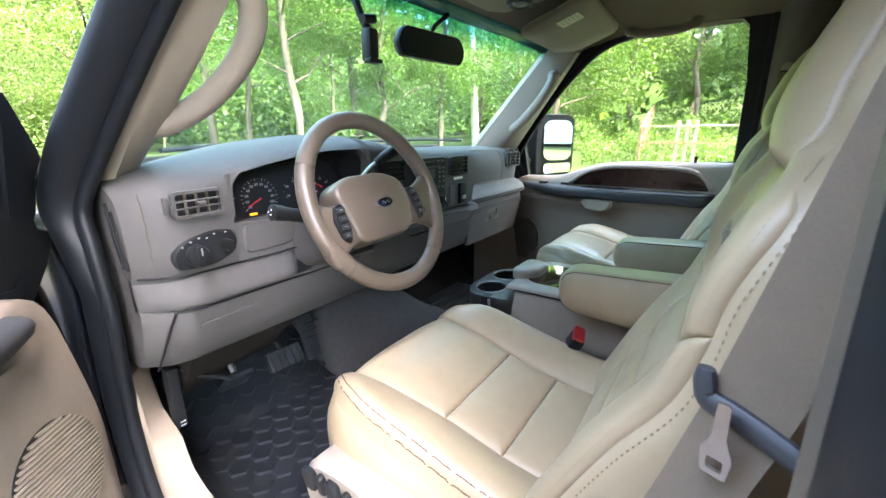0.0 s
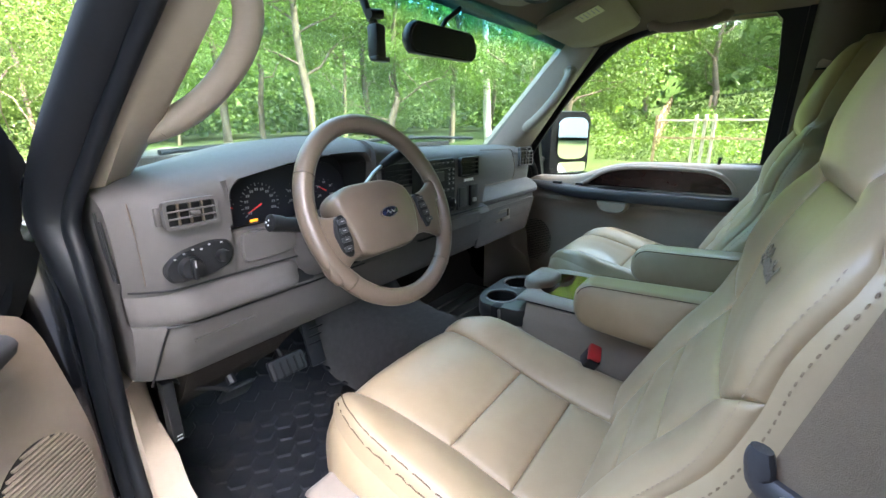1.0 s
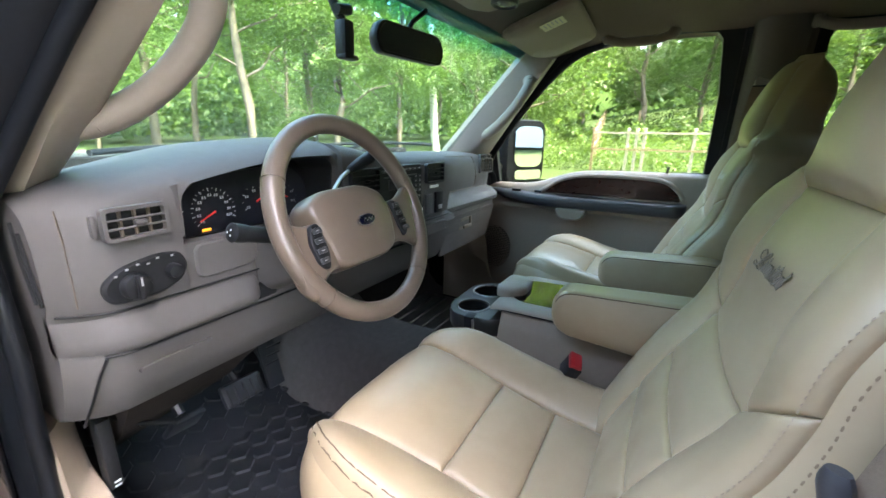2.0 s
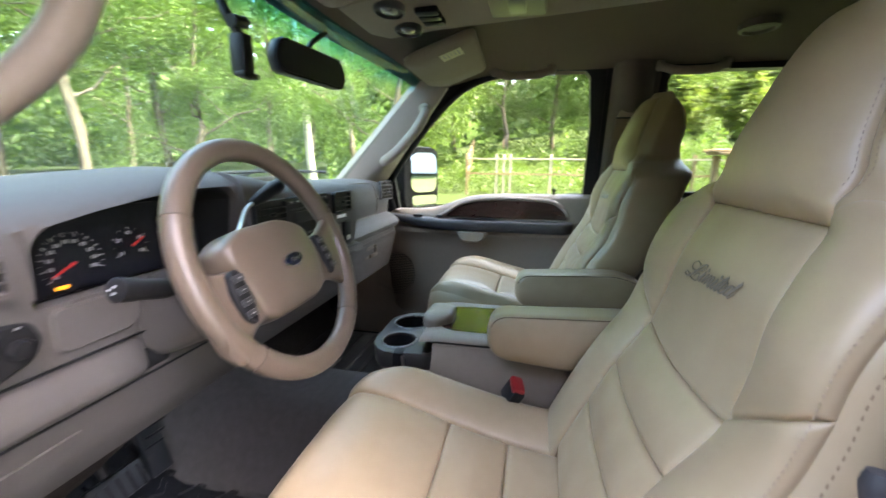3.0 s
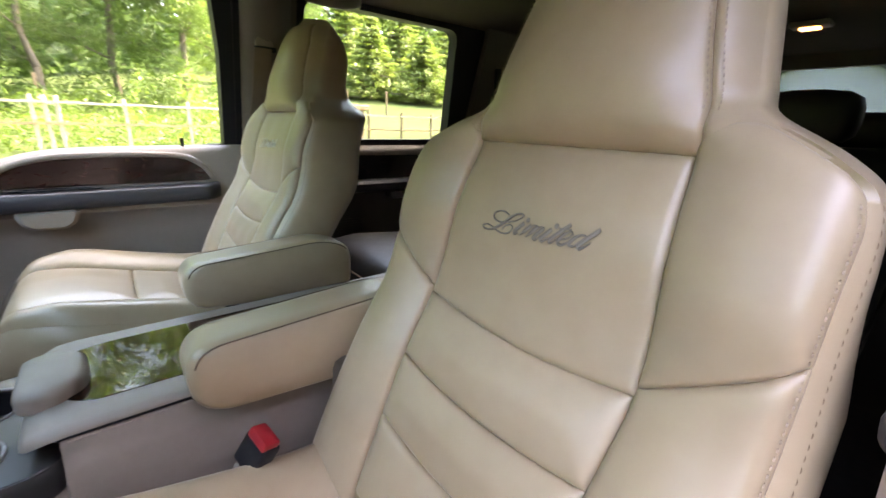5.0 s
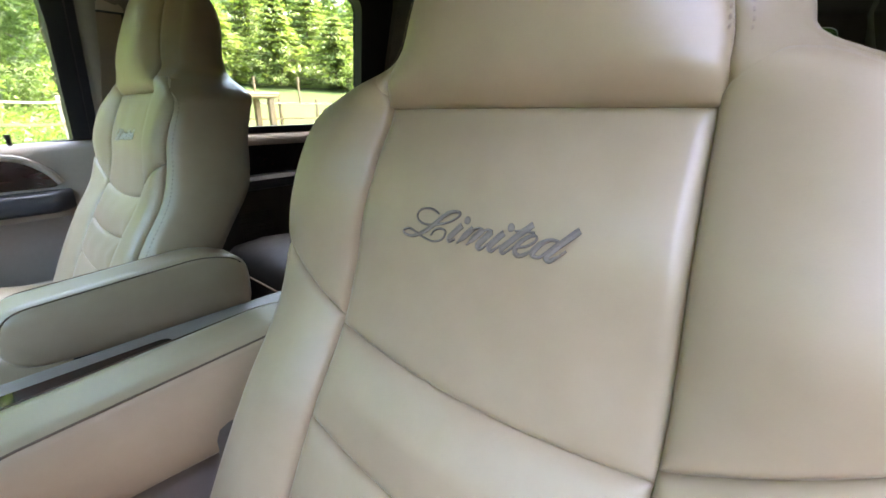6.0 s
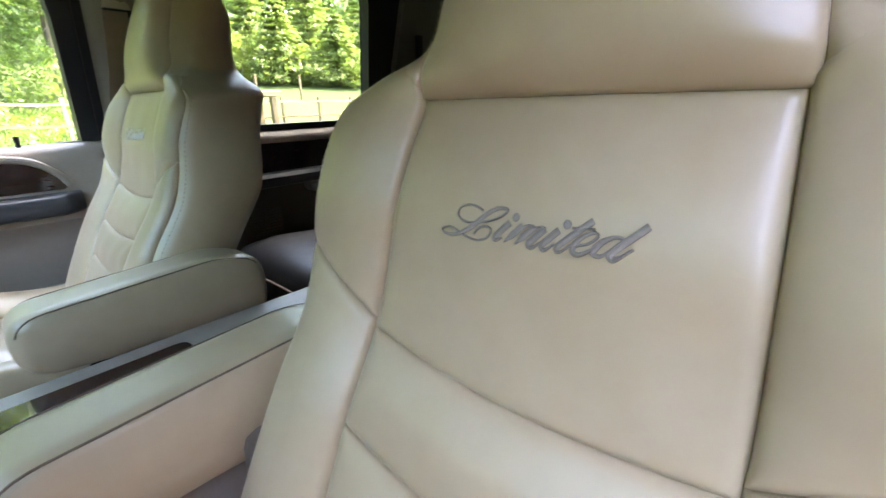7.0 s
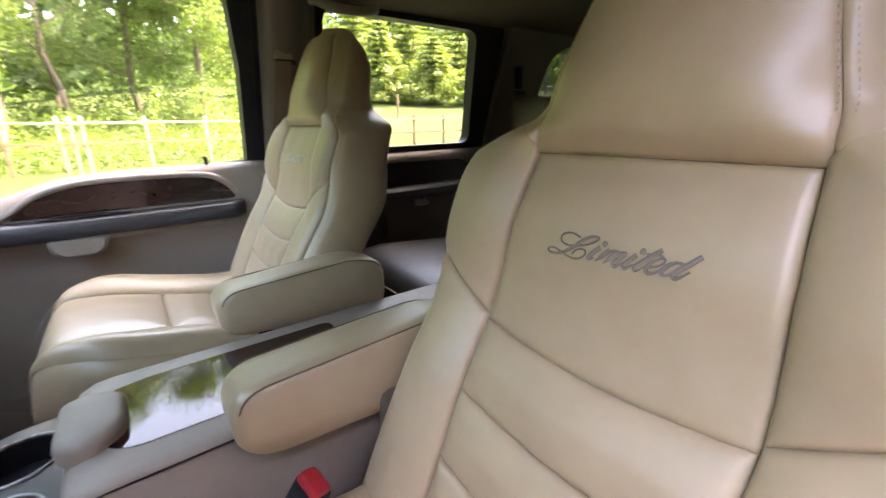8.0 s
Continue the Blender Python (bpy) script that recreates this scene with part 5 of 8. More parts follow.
for x, y, z, w, h in ((-0.726, 0.7745, 1.302, 0.0036, 0.0024), (-0.712, 0.7745, 1.308, 0.0036, 0.0024), (-0.698, 0.7745, 1.312, 0.0036, 0.0024), (-0.685, 0.7745, 1.310, 0.0036, 0.0024),
                      (-0.672, 0.7745, 1.315, 0.0036, 0.0024), (-0.652, 0.7745, 1.3145, 0.0036, 0.0024), (-0.7055, 0.7535, 1.293, 0.002, 0.012)):
    bm = bmesh.new()
    block(bm, (x, y, z), (w, 0.001, h), 0)
    dpart("switch_marking", bm, GREY_INK, parent=sw, smooth=0)

# gauge cluster
bm = bmesh.new()
prism(bm, rounded([(-0.613, 1.306), (-0.284, 1.306), (-0.286, 1.385), (-0.320, 1.420), (-0.40, 1.422), (-0.56, 1.405), (-0.608, 1.372)], 0.02), lambda a, b, d: (a, 0.8800 + (b - 1.302) * 0.12 - d, b), 0.0, 0.002)
cl = dpart("gauge_panel", bm, GAUGE, "black instrument cluster with white figures")


def cl_at(a, b, d=0.0035):
    return Vector((a, 0.8800 + (b - 1.302) * 0.12 - d, b))


def dial(cx, cz, r, n, a0, a1, needle, figs=True):
    bm = bmesh.new()
    for i in range(n):
        a = a0 + (a1 - a0) * i / (n - 1)
        big = i % 2 == 0
        ra = r * (0.86 if big else 0.93)
        p, q = cl_at(cx + ra * math.cos(a), cz + ra * math.sin(a)), cl_at(cx + r * math.cos(a), cz + r * math.sin(a))
        s = (q - p).cross(Vector((0, 1, 0))).normalized() * (0.0009 if big else 0.0005)
        bm.faces.new([bm.verts.new(v) for v in (p - s, p + s, q + s, q - s)])
        if figs and big:
            m = cl_at(cx + r * 0.70 * math.cos(a), cz + r * 0.70 * math.sin(a))
            for dx in ((-0.0022, 0.0022) if i < n - 2 else (-0.004, 0.0, 0.004)):
                bm.faces.new([bm.verts.new(m + Vector(v)) for v in ((dx - 0.0015, 0, -0.0026), (dx + 0.0015, 0, -0.0026), (dx + 0.0015, 0, 0.0026), (dx - 0.0015, 0, 0.0026))])
    dpart("dial_marks", bm, GREY_INK, parent=cl, smooth=0)
    bm = bmesh.new()
    c, tip = cl_at(cx, cz, 0.008), cl_at(cx + r * 0.82 * math.cos(needle), cz + r * 0.82 * math.sin(needle), 0.008)
    tube(bm, [c, tip], [0.0018, 0.0007], 6)
    dpart("needle", bm, RED_INK, parent=cl)


dial(-0.512, 1.348, 0.043, 21, radians(212), radians(-20), radians(205))
dial(-0.422, 1.355, 0.030, 9, radians(210), radians(-30), radians(28))
dial(-0.345, 1.355, 0.028, 9, radians(210), radians(-30), radians(150))
dial(-0.582, 1.355, 0.015, 5, radians(70), radians(-70), radians(-40), False)
bm = bmesh.new()
block(bm, cl_at(-0.533, 1.3165), (0.017, 0.002, 0.0050), 0.0008)
dpart("telltale_lamp", bm, AMBER, "lit amber telltale", cl)
bm = bmesh.new()
prism(bm, rounded([(-0.612, 1.262), (-0.52, 1.262), (-0.50, 1.272), (-0.498, 1.318), (-0.612, 1.318)], 0.014), lambda a, b, d: (a, 0.790 - d, b), 0.0, 0.005, 0.003)
dpart("column_side_panel", bm, DASH)

# radio, climate controls, switches on the stack
bm = bmesh.new()
prism(bm, rounded([(-0.148, 1.254), (0.046, 1.254), (0.050, 1.404), (0.040, 1.413), (-0.140, 1.413), (-0.151, 1.404)], 0.010), lambda a, b, d: (a, 0.784 - d, b), 0.0, 0.008, 0.003)
ra = dpart("radio_panel", bm, BLACK, "black radio and climate control panel")


def rx(x, z):
    """A place on the radio's face: x from -1 to 1 across, z from 0 to 1 up."""
    return -0.051 + 0.094 * x, 1.256 + 0.155 * z


for x, z, w, h in [(-0.84 + 0.28 * i, 0.93, 0.020, 0.006) for i in range(7)] + [(0.66 + 0.22 * (i % 2), 0.80 - 0.085 * (i // 2), 0.014, 0.008) for i in range(8)] + \
        [(-0.84 + 0.24 * i, 0.43, 0.018, 0.007) for i in range(8)] + [(-0.12, 0.70, 0.100, 0.026)] + [(-0.05, 0.83, 0.150, 0.003)]:
    bm = bmesh.new()
    px, pz = rx(x, z)
    block(bm, (px, 0.775, pz), (w, 0.006, h), 0.0012)
    dpart("radio_button", bm, GREYBLK if h < 0.01 else GAUGE, parent=ra)
for i in range(8):
    for x, z, w in ((-0.84 + 0.24 * i, 0.94, 0.008), (-0.84 + 0.24 * i, 0.44, 0.007), (0.66 + 0.22 * (i % 2), 0.80 - 0.085 * (i // 2), 0.006)):
        bm = bmesh.new()
        px, pz = rx(x, z)
        block(bm, (px, 0.7715, pz), (w, 0.0006, 0.002), 0)
        dpart("button_marking", bm, GREY_INK, parent=ra, smooth=0)
for x in (-0.70, 0.0, 0.70):
    bm = bmesh.new()
    px, pz = rx(x, 0.18)
    rings = [[Vector((px + r * math.cos(2 * math.pi * i / 18), 0.775 - d, pz + r * math.sin(2 * math.pi * i / 18))) for i in range(18)] for r, d in ((0.018, 0), (0.0175, 0.006), (0.014, 0.008), (0.0135, 0.020), (0.010, 0.022))]
    loft_bm(bm, rings)
    kn = dpart("climate_knob", bm, BLACK, parent=ra)
    bm = bmesh.new()
    block(bm, (px, 0.7525, pz + 0.005), (0.0018, 0.001, 0.010), 0)
    dpart("knob_marking", bm, WHITE_INK, parent=ra, smooth=0)
bm = bmesh.new()
prism(bm, rounded([(0.066, 1.250), (0.178, 1.247), (0.176, 1.346), (0.066, 1.348)], 0.006), lambda a, b, d: (a, 0.784 - d, b), 0.0, 0.005, 0.002)
sp = dpart("switch_plate", bm, GREYBLK, "dark switch plate")
bm = bmesh.new()
block(bm, (0.148, 0.775, 1.290), (0.042, 0.010, 0.066), 0.003)
dpart("rocker_switch", bm, BLACK, parent=sp)
bm = bmesh.new()
block(bm, (0.147, 0.7685, 1.276), (0.020, 0.004, 0.012), 0.001)
dpart("rocker_insert", bm, GREY_INK, parent=sp)
bm = bmesh.new()
block(bm, (0.092, 0.777, 1.290), (0.040, 0.006, 0.060), 0.003)
dpart("blank_switch", bm, GREYBLK, parent=sp)
bm = bmesh.new()
block(bm, (0.122, 0.7765, 1.3405), (0.050, 0.003, 0.008), 0)
dpart("switch_label", bm, WHITE_INK, "row of unreadable white marking")
# pull-out tray under the stack
bm = bmesh.new()
prism(bm, rounded([(-0.08, 1.204), (0.160, 1.204), (0.166, 1.236), (-0.08, 1.238)], 0.014), lambda a, b, d: (a, 0.766 - d, b), 0.0, 0.014, 0.005)
dpart("ash_tray", bm, DASH, "grey pull-out tray with rounded front")
bm = bmesh.new()
block(bm, (0.04, 0.776, 1.2435), (0.33, 0.012, 0.004), 0.001)
block(bm, (0.04, 0.780, 1.1965), (0.33, 0.012, 0.004), 0.001)
dpart("tray_gap", bm, BLACK)

# glove box door and latch
bm = bmesh.new()
prism(bm, rounded([(0.30, 1.055), (0.735, 1.055), (0.742, 1.205), (0.30, 1.205)], 0.02), lambda a, b, d: (a, 0.832 - d + (1.20 - b) * 0.22, b), 0.0, 0.007, 0.003)
gb = dpart("glove_box_door", bm, DASH, "taupe glove box door")
bm = bmesh.new()
prism(bm, rounded([(0.42, 1.135), (0.51, 1.135), (0.51, 1.185), (0.42, 1.185)], 0.008), lambda a, b, d: (a, 0.828 - d + (1.20 - b) * 0.22, b), 0.0, 0.004, 0.001)
dpart("latch_recess", bm, TRIM_DARK, parent=gb)
bm = bmesh.new()
block(bm, (0.465, 0.822, 1.150), (0.07, 0.006, 0.014), 0.003)
block(bm, (0.495, 0.824, 1.170), (0.012, 0.006, 0.030), 0.003)
dpart("latch", bm, TRIM_DARK, parent=gb)
# airbag cover outline
bm = bmesh.new()
loop = rounded([(0.26, 1.290), (0.575, 1.290), (0.590, 1.33), (0.575, 1.412), (0.26, 1.418)], 0.02)


def pad_y(b):
    return 0.852 + max(0, b - 1.37) * 0.35


tube(bm, [Vector((a, pad_y(b) - 0.001, b)) for a, b in loop], 0.0016, 6, closed=True)
dpart("airbag_seam", bm, TRIM_DARK)

# ---- steering wheel ----
WC = Vector((-0.436, 0.600, 1.357))
WA = 0.41
wheel = thing("steering_wheel", "taupe leather steering wheel with airbag pad and button clusters", "steering wheel",
              at=Matrix.Translation(WC) @ Matrix.Rotation(-radians(6), 4, Vector((0, -math.cos(WA), math.sin(WA)))) @ Matrix.Rotation(math.pi / 2 - WA, 4, "X"))
# local axes: x to the right, y up the rim, z towards the driver
bm = bmesh.new()
R = 0.1625
path = [Vector((R * math.cos(2 * math.pi * i / 96), R * math.sin(2 * math.pi * i / 96), 0)) for i in range(96)]
tube(bm, path, 0.0160, 14, up=Vector((0, 0, 1)), closed=True)
rim = part("rim", bm, WHEEL, wheel, "leather wrapped rim", smooth=60)
for a in (radians(158), radians(22), radians(226), radians(314)):
    bm = bmesh.new()
    c = Vector((R * math.cos(a), R * math.sin(a), 0))
    d = Vector((math.cos(a), math.sin(a), 0))
    tube(bm, [c + d * (0.0163 * math.cos(t)) + Vector((0, 0, 0.0163 * math.sin(t))) for t in (2 * math.pi * i / 20 for i in range(20))], 0.0009, 5, closed=True, up=Vector((-d.y, d.x, 0)))
    part("rim_seam", bm, TRIM_DARK, rim)


# the hub sits turned and a little low in the rim
HUB = Matrix.Translation((-0.022, -0.010, 0)) @ Matrix.Rotation(radians(9), 4, "Z")


def hub(ob):
    ob.data.transform(HUB)
    return ob


def wheel_solid(poly, z0, z1, bevel, dome=0.0):
    bm = bmesh.new()
    n = len(poly)
    cx, cy = sum(p[0] for p in poly) / n, sum(p[1] for p in poly) / n
    rings = []
    for k, z in ((0.96, z0), (1.0, z0 + 0.006), (1.0, z1 - bevel), (0.985, z1 - bevel * 0.5), (0.95, z1 - bevel * 0.14), (0.90, z1), (0.6, z1 + dome * 0.7), (0.25, z1 + dome), (0.02, z1 + dome)):
        rings.append([Vector((cx + (p[0] - cx) * k, cy + (p[1] - cy) * k, z)) for p in poly])
    loft_bm(bm, rings)
    return bm


pad = hub(part("airbag_pad", wheel_solid(rounded([(-0.099, 0.040), (-0.062, 0.060), (0.034, 0.058), (0.080, 0.036), (0.086, -0.006), (0.070, -0.058), (0.040, -0.070), (-0.060, -0.066), (-0.080, -0.052), (-0.084, -0.010)], 0.022, 7), -0.030, 0.022, 0.016, 0.007),
               WHEEL, wheel, "smooth taupe airbag pad", smooth=70))
for k in (-1, 1):
    bm = bmesh.new()
    rings = []
    for t in [i / 10 for i in range(11)]:
        x = k * (0.062 + (0.108 if k > 0 else 0.080) * t)
        yt, yb = 0.024 + 0.012 * t ** 2 - 0.010 * math.sin(math.pi * t), -0.060 - 0.016 * t - 0.036 * t ** 2 + 0.010 * math.sin(math.pi * t)
        yb = max(yb, -math.sqrt(max(1e-4, 0.160 ** 2 - x * x)))
        zc = 0.006 - 0.006 * t
        cy, h = (yt + yb) / 2, (yt - yb) / 2
        rings.append([Vector((x - k * 0.012 * t * math.sin(w) * 0 , cy + h * math.copysign(abs(math.sin(w)) ** 0.6, math.sin(w)), zc + 0.0125 * math.copysign(abs(math.cos(w)) ** 0.8, math.cos(w)))) for w in (2 * math.pi * i / 20 for i in range(20))])
    loft_bm(bm, rings)
    sp = hub(part("spoke", bm, WHEEL, wheel, smooth=60))
    bm = wheel_solid([(k * p[0], p[1]) for p in rounded([(0.090, 0.016), (0.104, 0.014), (0.116, -0.010), (0.112, -0.044), (0.098, -0.056), (0.088, -0.030)], 0.010, 5)], 0.008, 0.0215, 0.003, 0.001)
    cl2 = hub(part("button_pod", bm, BLACK, sp, "black cruise control buttons"))
    for j in range(4):
        bm = bmesh.new()
        block(bm, (k * (0.099 + 0.002 * j), 0.004 - 0.0145 * j, 0.0235), (0.017, 0.0085, 0.003), 0.0012)
        hub(part("button", bm, GREYBLK, cl2))
    bm = bmesh.new()
    for j in range(4):
        block(bm, (k * (0.099 + 0.002 * j), 0.004 - 0.0145 * j, 0.0252), (0.006, 0.0010, 0.0004), 0)
    hub(part("button_marking", bm, GREY_INK, cl2, smooth=0))
# maker's badge, a plain oval
for rx, ry, z, m, nm in ((0.0215, 0.0100, 0.0335, CHROME, "badge_rim"), (0.0195, 0.0083, 0.0342, NAVY, "badge_field")):
    bm = bmesh.new()
    rings = [[Vector((a * rx * math.cos(2 * math.pi * i / 32), -0.004 + a * ry * math.sin(2 * math.pi * i / 32), zz)) for i in range(32)] for a, zz in ((1, z - 0.007), (1, z - 0.001), (0.93, z), (0.1, z + 0.0004))]
    loft_bm(bm, rings)
    hub(part(nm, bm, m, wheel, "small oval badge" if nm == "badge_rim" else ""))
bm = bmesh.new()
tube(bm, smooth_path([(-0.011, -0.006, 0.0350), (-0.006, -0.001, 0.0352), (-0.002, -0.006, 0.0352), (0.003, -0.002, 0.0352), (0.007, -0.006, 0.0352), (0.012, -0.002, 0.0350)], 30), 0.0011, 5)
hub(part("badge_shape", bm, CHROME, wheel))

# ---- column, stalks, shifter ----
AX = Vector((0, math.cos(WA), -math.sin(WA)))
col = thing("steering_column", "taupe steering column shroud with black stalks", "steering column", at=Matrix.Translation(WC + AX * 0.22))
CMI = col.matrix_world.inverted()


def cpart(name, bm, mat, label="", smooth=50, parent=None):
    ob = part(name, bm, mat, parent or col, label, smooth)
    ob.data.transform(CMI)
    return ob


bm = bmesh.new()
rings = []
for d, w, h in ((0.035, 0.045, 0.045), (0.05, 0.058, 0.056), (0.10, 0.064, 0.060), (0.20, 0.068, 0.062), (0.32, 0.07, 0.06)):
    c = WC + AX * d
    upv = Vector((0, math.sin(WA), math.cos(WA)))
    rings.append([c + Vector((w, 0, 0)) * math.copysign(abs(math.cos(t)) ** 0.6, math.cos(t)) + upv * (h * math.copysign(abs(math.sin(t)) ** 0.6, math.sin(t)) - 0.012) for t in (2 * math.pi * i / 24 for i in range(24))])
loft_bm(bm, rings)
cpart("shroud", bm, DASH)
bm = bmesh.new()
S0, S1 = WC + AX * 0.095 + Vector((-0.055, 0, 0.0)), Vector((-0.613, 0.685, 1.352))
tube(bm, [S0, S0.lerp(S1, 0.45)], 0.0075, 10)
tube(bm, [S0.lerp(S1, 0.42), S0.lerp(S1, 0.5), S0.lerp(S1, 0.8), S0.lerp(S1, 0.86), S0.lerp(S1, 1.0), S0.lerp(S1, 1.02)], [0.010, 0.0125, 0.0125, 0.014, 0.0145, 0.010], 14)
cpart("turn_signal_stalk", bm, BLACK, "black stalk with twist end")
bm = bmesh.new()
d = (S1 - S0).normalized()
e = S1 + d * 0.0040
t1 = d.cross(Vector((0, 0, 1))).normalized()
t2 = d.cross(t1)
for q in (0, 1, 2):
    a = 2 * math.pi * q / 3
    c = e + (t1 * math.cos(a) + t2 * math.sin(a)) * 0.0045
    tube(bm, [c, c + d * 0.0006], 0.0016, 6)
cpart("stalk_marking", bm, WHITE_INK, smooth=0)
bm = bmesh.new()
K1 = Vector((-0.202, 0.757, 1.442))
K0 = WC + AX * 0.13 + Vector((0.04, 0, 0.045))
pp = smooth_path([K0, K0 + Vector((0.012, -0.01, 0.030)), Vector((-0.300, 0.760, 1.402)), Vector((-0.259, 0.768, 1.416))], 24)
tube(bm, pp, 0.0042, 10)
sh = cpart("shift_lever", bm, STEEL, "steel column shift lever")
bm = bmesh.new()
KA = pp[-1]
KD = (K1 - KA).normalized()
tube(bm, [KA - KD * 0.012, KA, KA + KD * 0.02, KA + KD * 0.055, KA + KD * 0.072, KA + KD * 0.077], [0.007, 0.010, 0.0125, 0.0145, 0.013, 0.007], 14)
cpart("shift_knob", bm, BLACK, parent=sh)
bm = bmesh.new()
block(bm, (-0.49, 0.792, 1.205), (0.05, 0.02, 0.035), 0.008)
block(bm, (-0.35, 0.792, 1.200), (0.16, 0.02, 0.018), 0.006)
cpart("ignition_trim", bm, BLACK)
# ---- front doors ----
BELT = spline_table([(-0.02, 1.366), (0.17, 1.362), (0.40, 1.358), (0.47, 1.353), (0.53, 1.342), (0.60, 1.318), (0.66, 1.297), (0.72, 1.288), (0.90, 1.284)])
WIN = [(0.047, 1.370), (0.17, 1.363), (0.33, 1.361), (0.46, 1.355), (0.52, 1.345), (0.58, 1.328), (0.64, 1.305), (0.695, 1.288), (0.76, 1.284), (0.895, 1.283), (0.911, 1.300), (0.911, 1.37),
       (0.893, 1.515), (0.845, 1.572), (0.768, 1.637), (0.70, 1.683), (0.641, 1.720), (0.585, 1.753), (0.527, 1.779), (0.475, 1.797), (0.425, 1.808), (0.307, 1.820), (0.149, 1.824), (0.085, 1.820), (0.067, 1.800), (0.049, 1.633)]


# the trim's slanting front edge: height it reaches at each y
FRONT = [(0.0, 1.30), (0.850, 1.284), (0.872, 1.276), (0.886, 1.264), (0.896, 1.246), (0.906, 1.217), (0.928, 1.108), (0.953, 0.977), (0.956, 0.80)]


def make_door(k, angle, label):
    """A front door, k=+1 on the passenger's side; angle opens it about its hinge."""
    hinge = Vector((k * 0.87, 0.965, 1.0))
    drop = Vector((0, 0, -0.022 if k < 0 else 0.0))
    root = thing("car_door", label, "car door", "front doors", at=Matrix.Translation(hinge + drop) @ Matrix.Rotation(radians(-angle if k < 0 else angle), 4, "Z"))
    inv = Matrix.Translation(-hinge)

    def dp(name, bm, mat, lab="", parent=None, smooth=40):
        ob = part(name, bm, mat, parent or root, lab, smooth)
        ob.data.transform(inv)
        return ob

    def pl(off):
        return lambda a, b, d: (k * (XG(b) + off + d), a, b)
    # inner trim: a lofted panel under the belt
    bm = bmesh.new()
    rings = []
    for y in [-0.015 + 0.0225 * i for i in range(39)] + [0.862, 0.880, 0.893, 0.905, 0.918, 0.928, 0.938, 0.946, 0.953, 0.956]:
        zb = BELT(y)
        f = max(0.0, (y - 0.93) / 0.026) ** 2 * 0.012
        prof = [(0.868, zb - 0.005), (0.846, zb + 0.004), (0.826, zb - 0.002), (0.812, zb - 0.016), (0.806, zb - 0.045), (0.800, 1.235 + min(0.0, zb - 1.33) * 0.5), (0.786, 1.205), (0.784, 1.19),
                (0.806, 1.17), (0.814, 1.12), (0.812, 1.00), (0.808, 0.90), (0.806, 0.815), (0.800, 0.806), (0.797, 0.795), (0.800, 0.76), (0.80, 0.745), (0.87, 0.742)]
        cap = lerp_table(FRONT, y) if y > 0.85 else 2.0
        flat = min(1.0, max(0.0, (y - 0.78) / 0.09))
        rings.append([Vector((k * ((x + (0.812 - x) * flat if x < 0.83 else min(x, 0.828 if y > 0.85 else 1.0)) + f), y, min(z, cap - 0.004 * (x > 0.83)))) for x, z in prof])
    loft_bm(bm, rings)
    dp("inner_trim", bm, DOORTRIM, "taupe moulded door trim", smooth=45)
    # lower carpeted strip and map pocket lip
    bm = bmesh.new()
    rings = []
    for i in range(31):
        y = 0.04 + 0.60 * i / 30
        zt = 1.045 - 0.018 * (1 - i / 30) ** 1.2
        dz = -0.10 * max(0, (i - 26) / 4) ** 2
        rings.append([Vector((k * 0.802, y, zt + dz)), Vector((k * 0.790, y, zt - 0.006 + dz)), Vector((k * 0.786, y, zt - 0.03 + dz * 0.7)), Vector((k * 0.790, y, 0.83)), Vector((k * 0.815, y, 0.82)), Vector((k * 0.815, y, zt - 0.02 + dz))])
    loft_bm(bm, rings)
    dp("map_pocket", bm, DOORTRIM)
    # armrest shelf
    bm = bmesh.new()
    rings = []
    for i in range(41):
        y = 0.085 + ((0.835 if k < 0 else 0.880) - 0.085) * i / 40
        t = max(0.0, (y - 0.62) / 0.28)
        zt = 1.256 + 0.012 * t
        dep = 0.062 * (1 - t ** 1.5 * 0.86) * min(1, (y - 0.06) / 0.06)
        h = 0.050 * (1 - 0.62 * t ** 2)
        x0, x1 = 0.812, 0.802 - dep
        rings.append([Vector((k * x0, y, zt)), Vector((k * (x1 + 0.012), y, zt - 0.001)), Vector((k * (x1 + 0.003), y, zt - 0.006)), Vector((k * x1, y, zt - h * 0.4)), Vector((k * (x1 + 0.006), y, zt - h * 0.85)), Vector((k * (x1 + 0.022), y, zt - h)), Vector((k * x0, y, zt - h * 1.05))])
    loft_bm(bm, rings)
    arm = dp("armrest", bm, GREYBLK, "charcoal padded armrest shelf", smooth=50)
    for y, w in ((0.735, 0.040), (0.640, 0.030)):
        bm = bmesh.new()
        block(bm, (k * 0.772, y, 1.266), (0.016, w, 0.010), 0.003)
        dp("window_switch", bm, BLACK, parent=arm)
    bm = bmesh.new()
    rings = [[Vector((k * (0.772 + 0.02 * math.cos(a)), 0.47 + r * math.sin(a) * 0.10, z)) for a in (2 * math.pi * i / 24 for i in range(24))] for r, z in ((0.95, 1.2575), (1.0, 1.2605), (0.8, 1.2610), (0.75, 1.2585))]
    loft_bm(bm, rings)
    dp("pull_recess", bm, BLACK, parent=arm)
    # wood inlay over the armrest
    bm = bmesh.new()
    poly = rounded([(0.100, 1.262), (0.120, 1.300), (0.175, 1.332), (0.30, 1.340), (0.43, 1.338), (0.50, 1.330), (0.555, 1.312), (0.600, 1.280), (0.62, 1.262)], 0.02)
    prism(bm, poly, lambda a, b, d: (k * (0.8045 - d), a, b), 0.0, 0.006, 0.002)
    dp("wood_inlay", bm, WOOD, "glossy dark burl wood inlay")
    bm = bmesh.new()
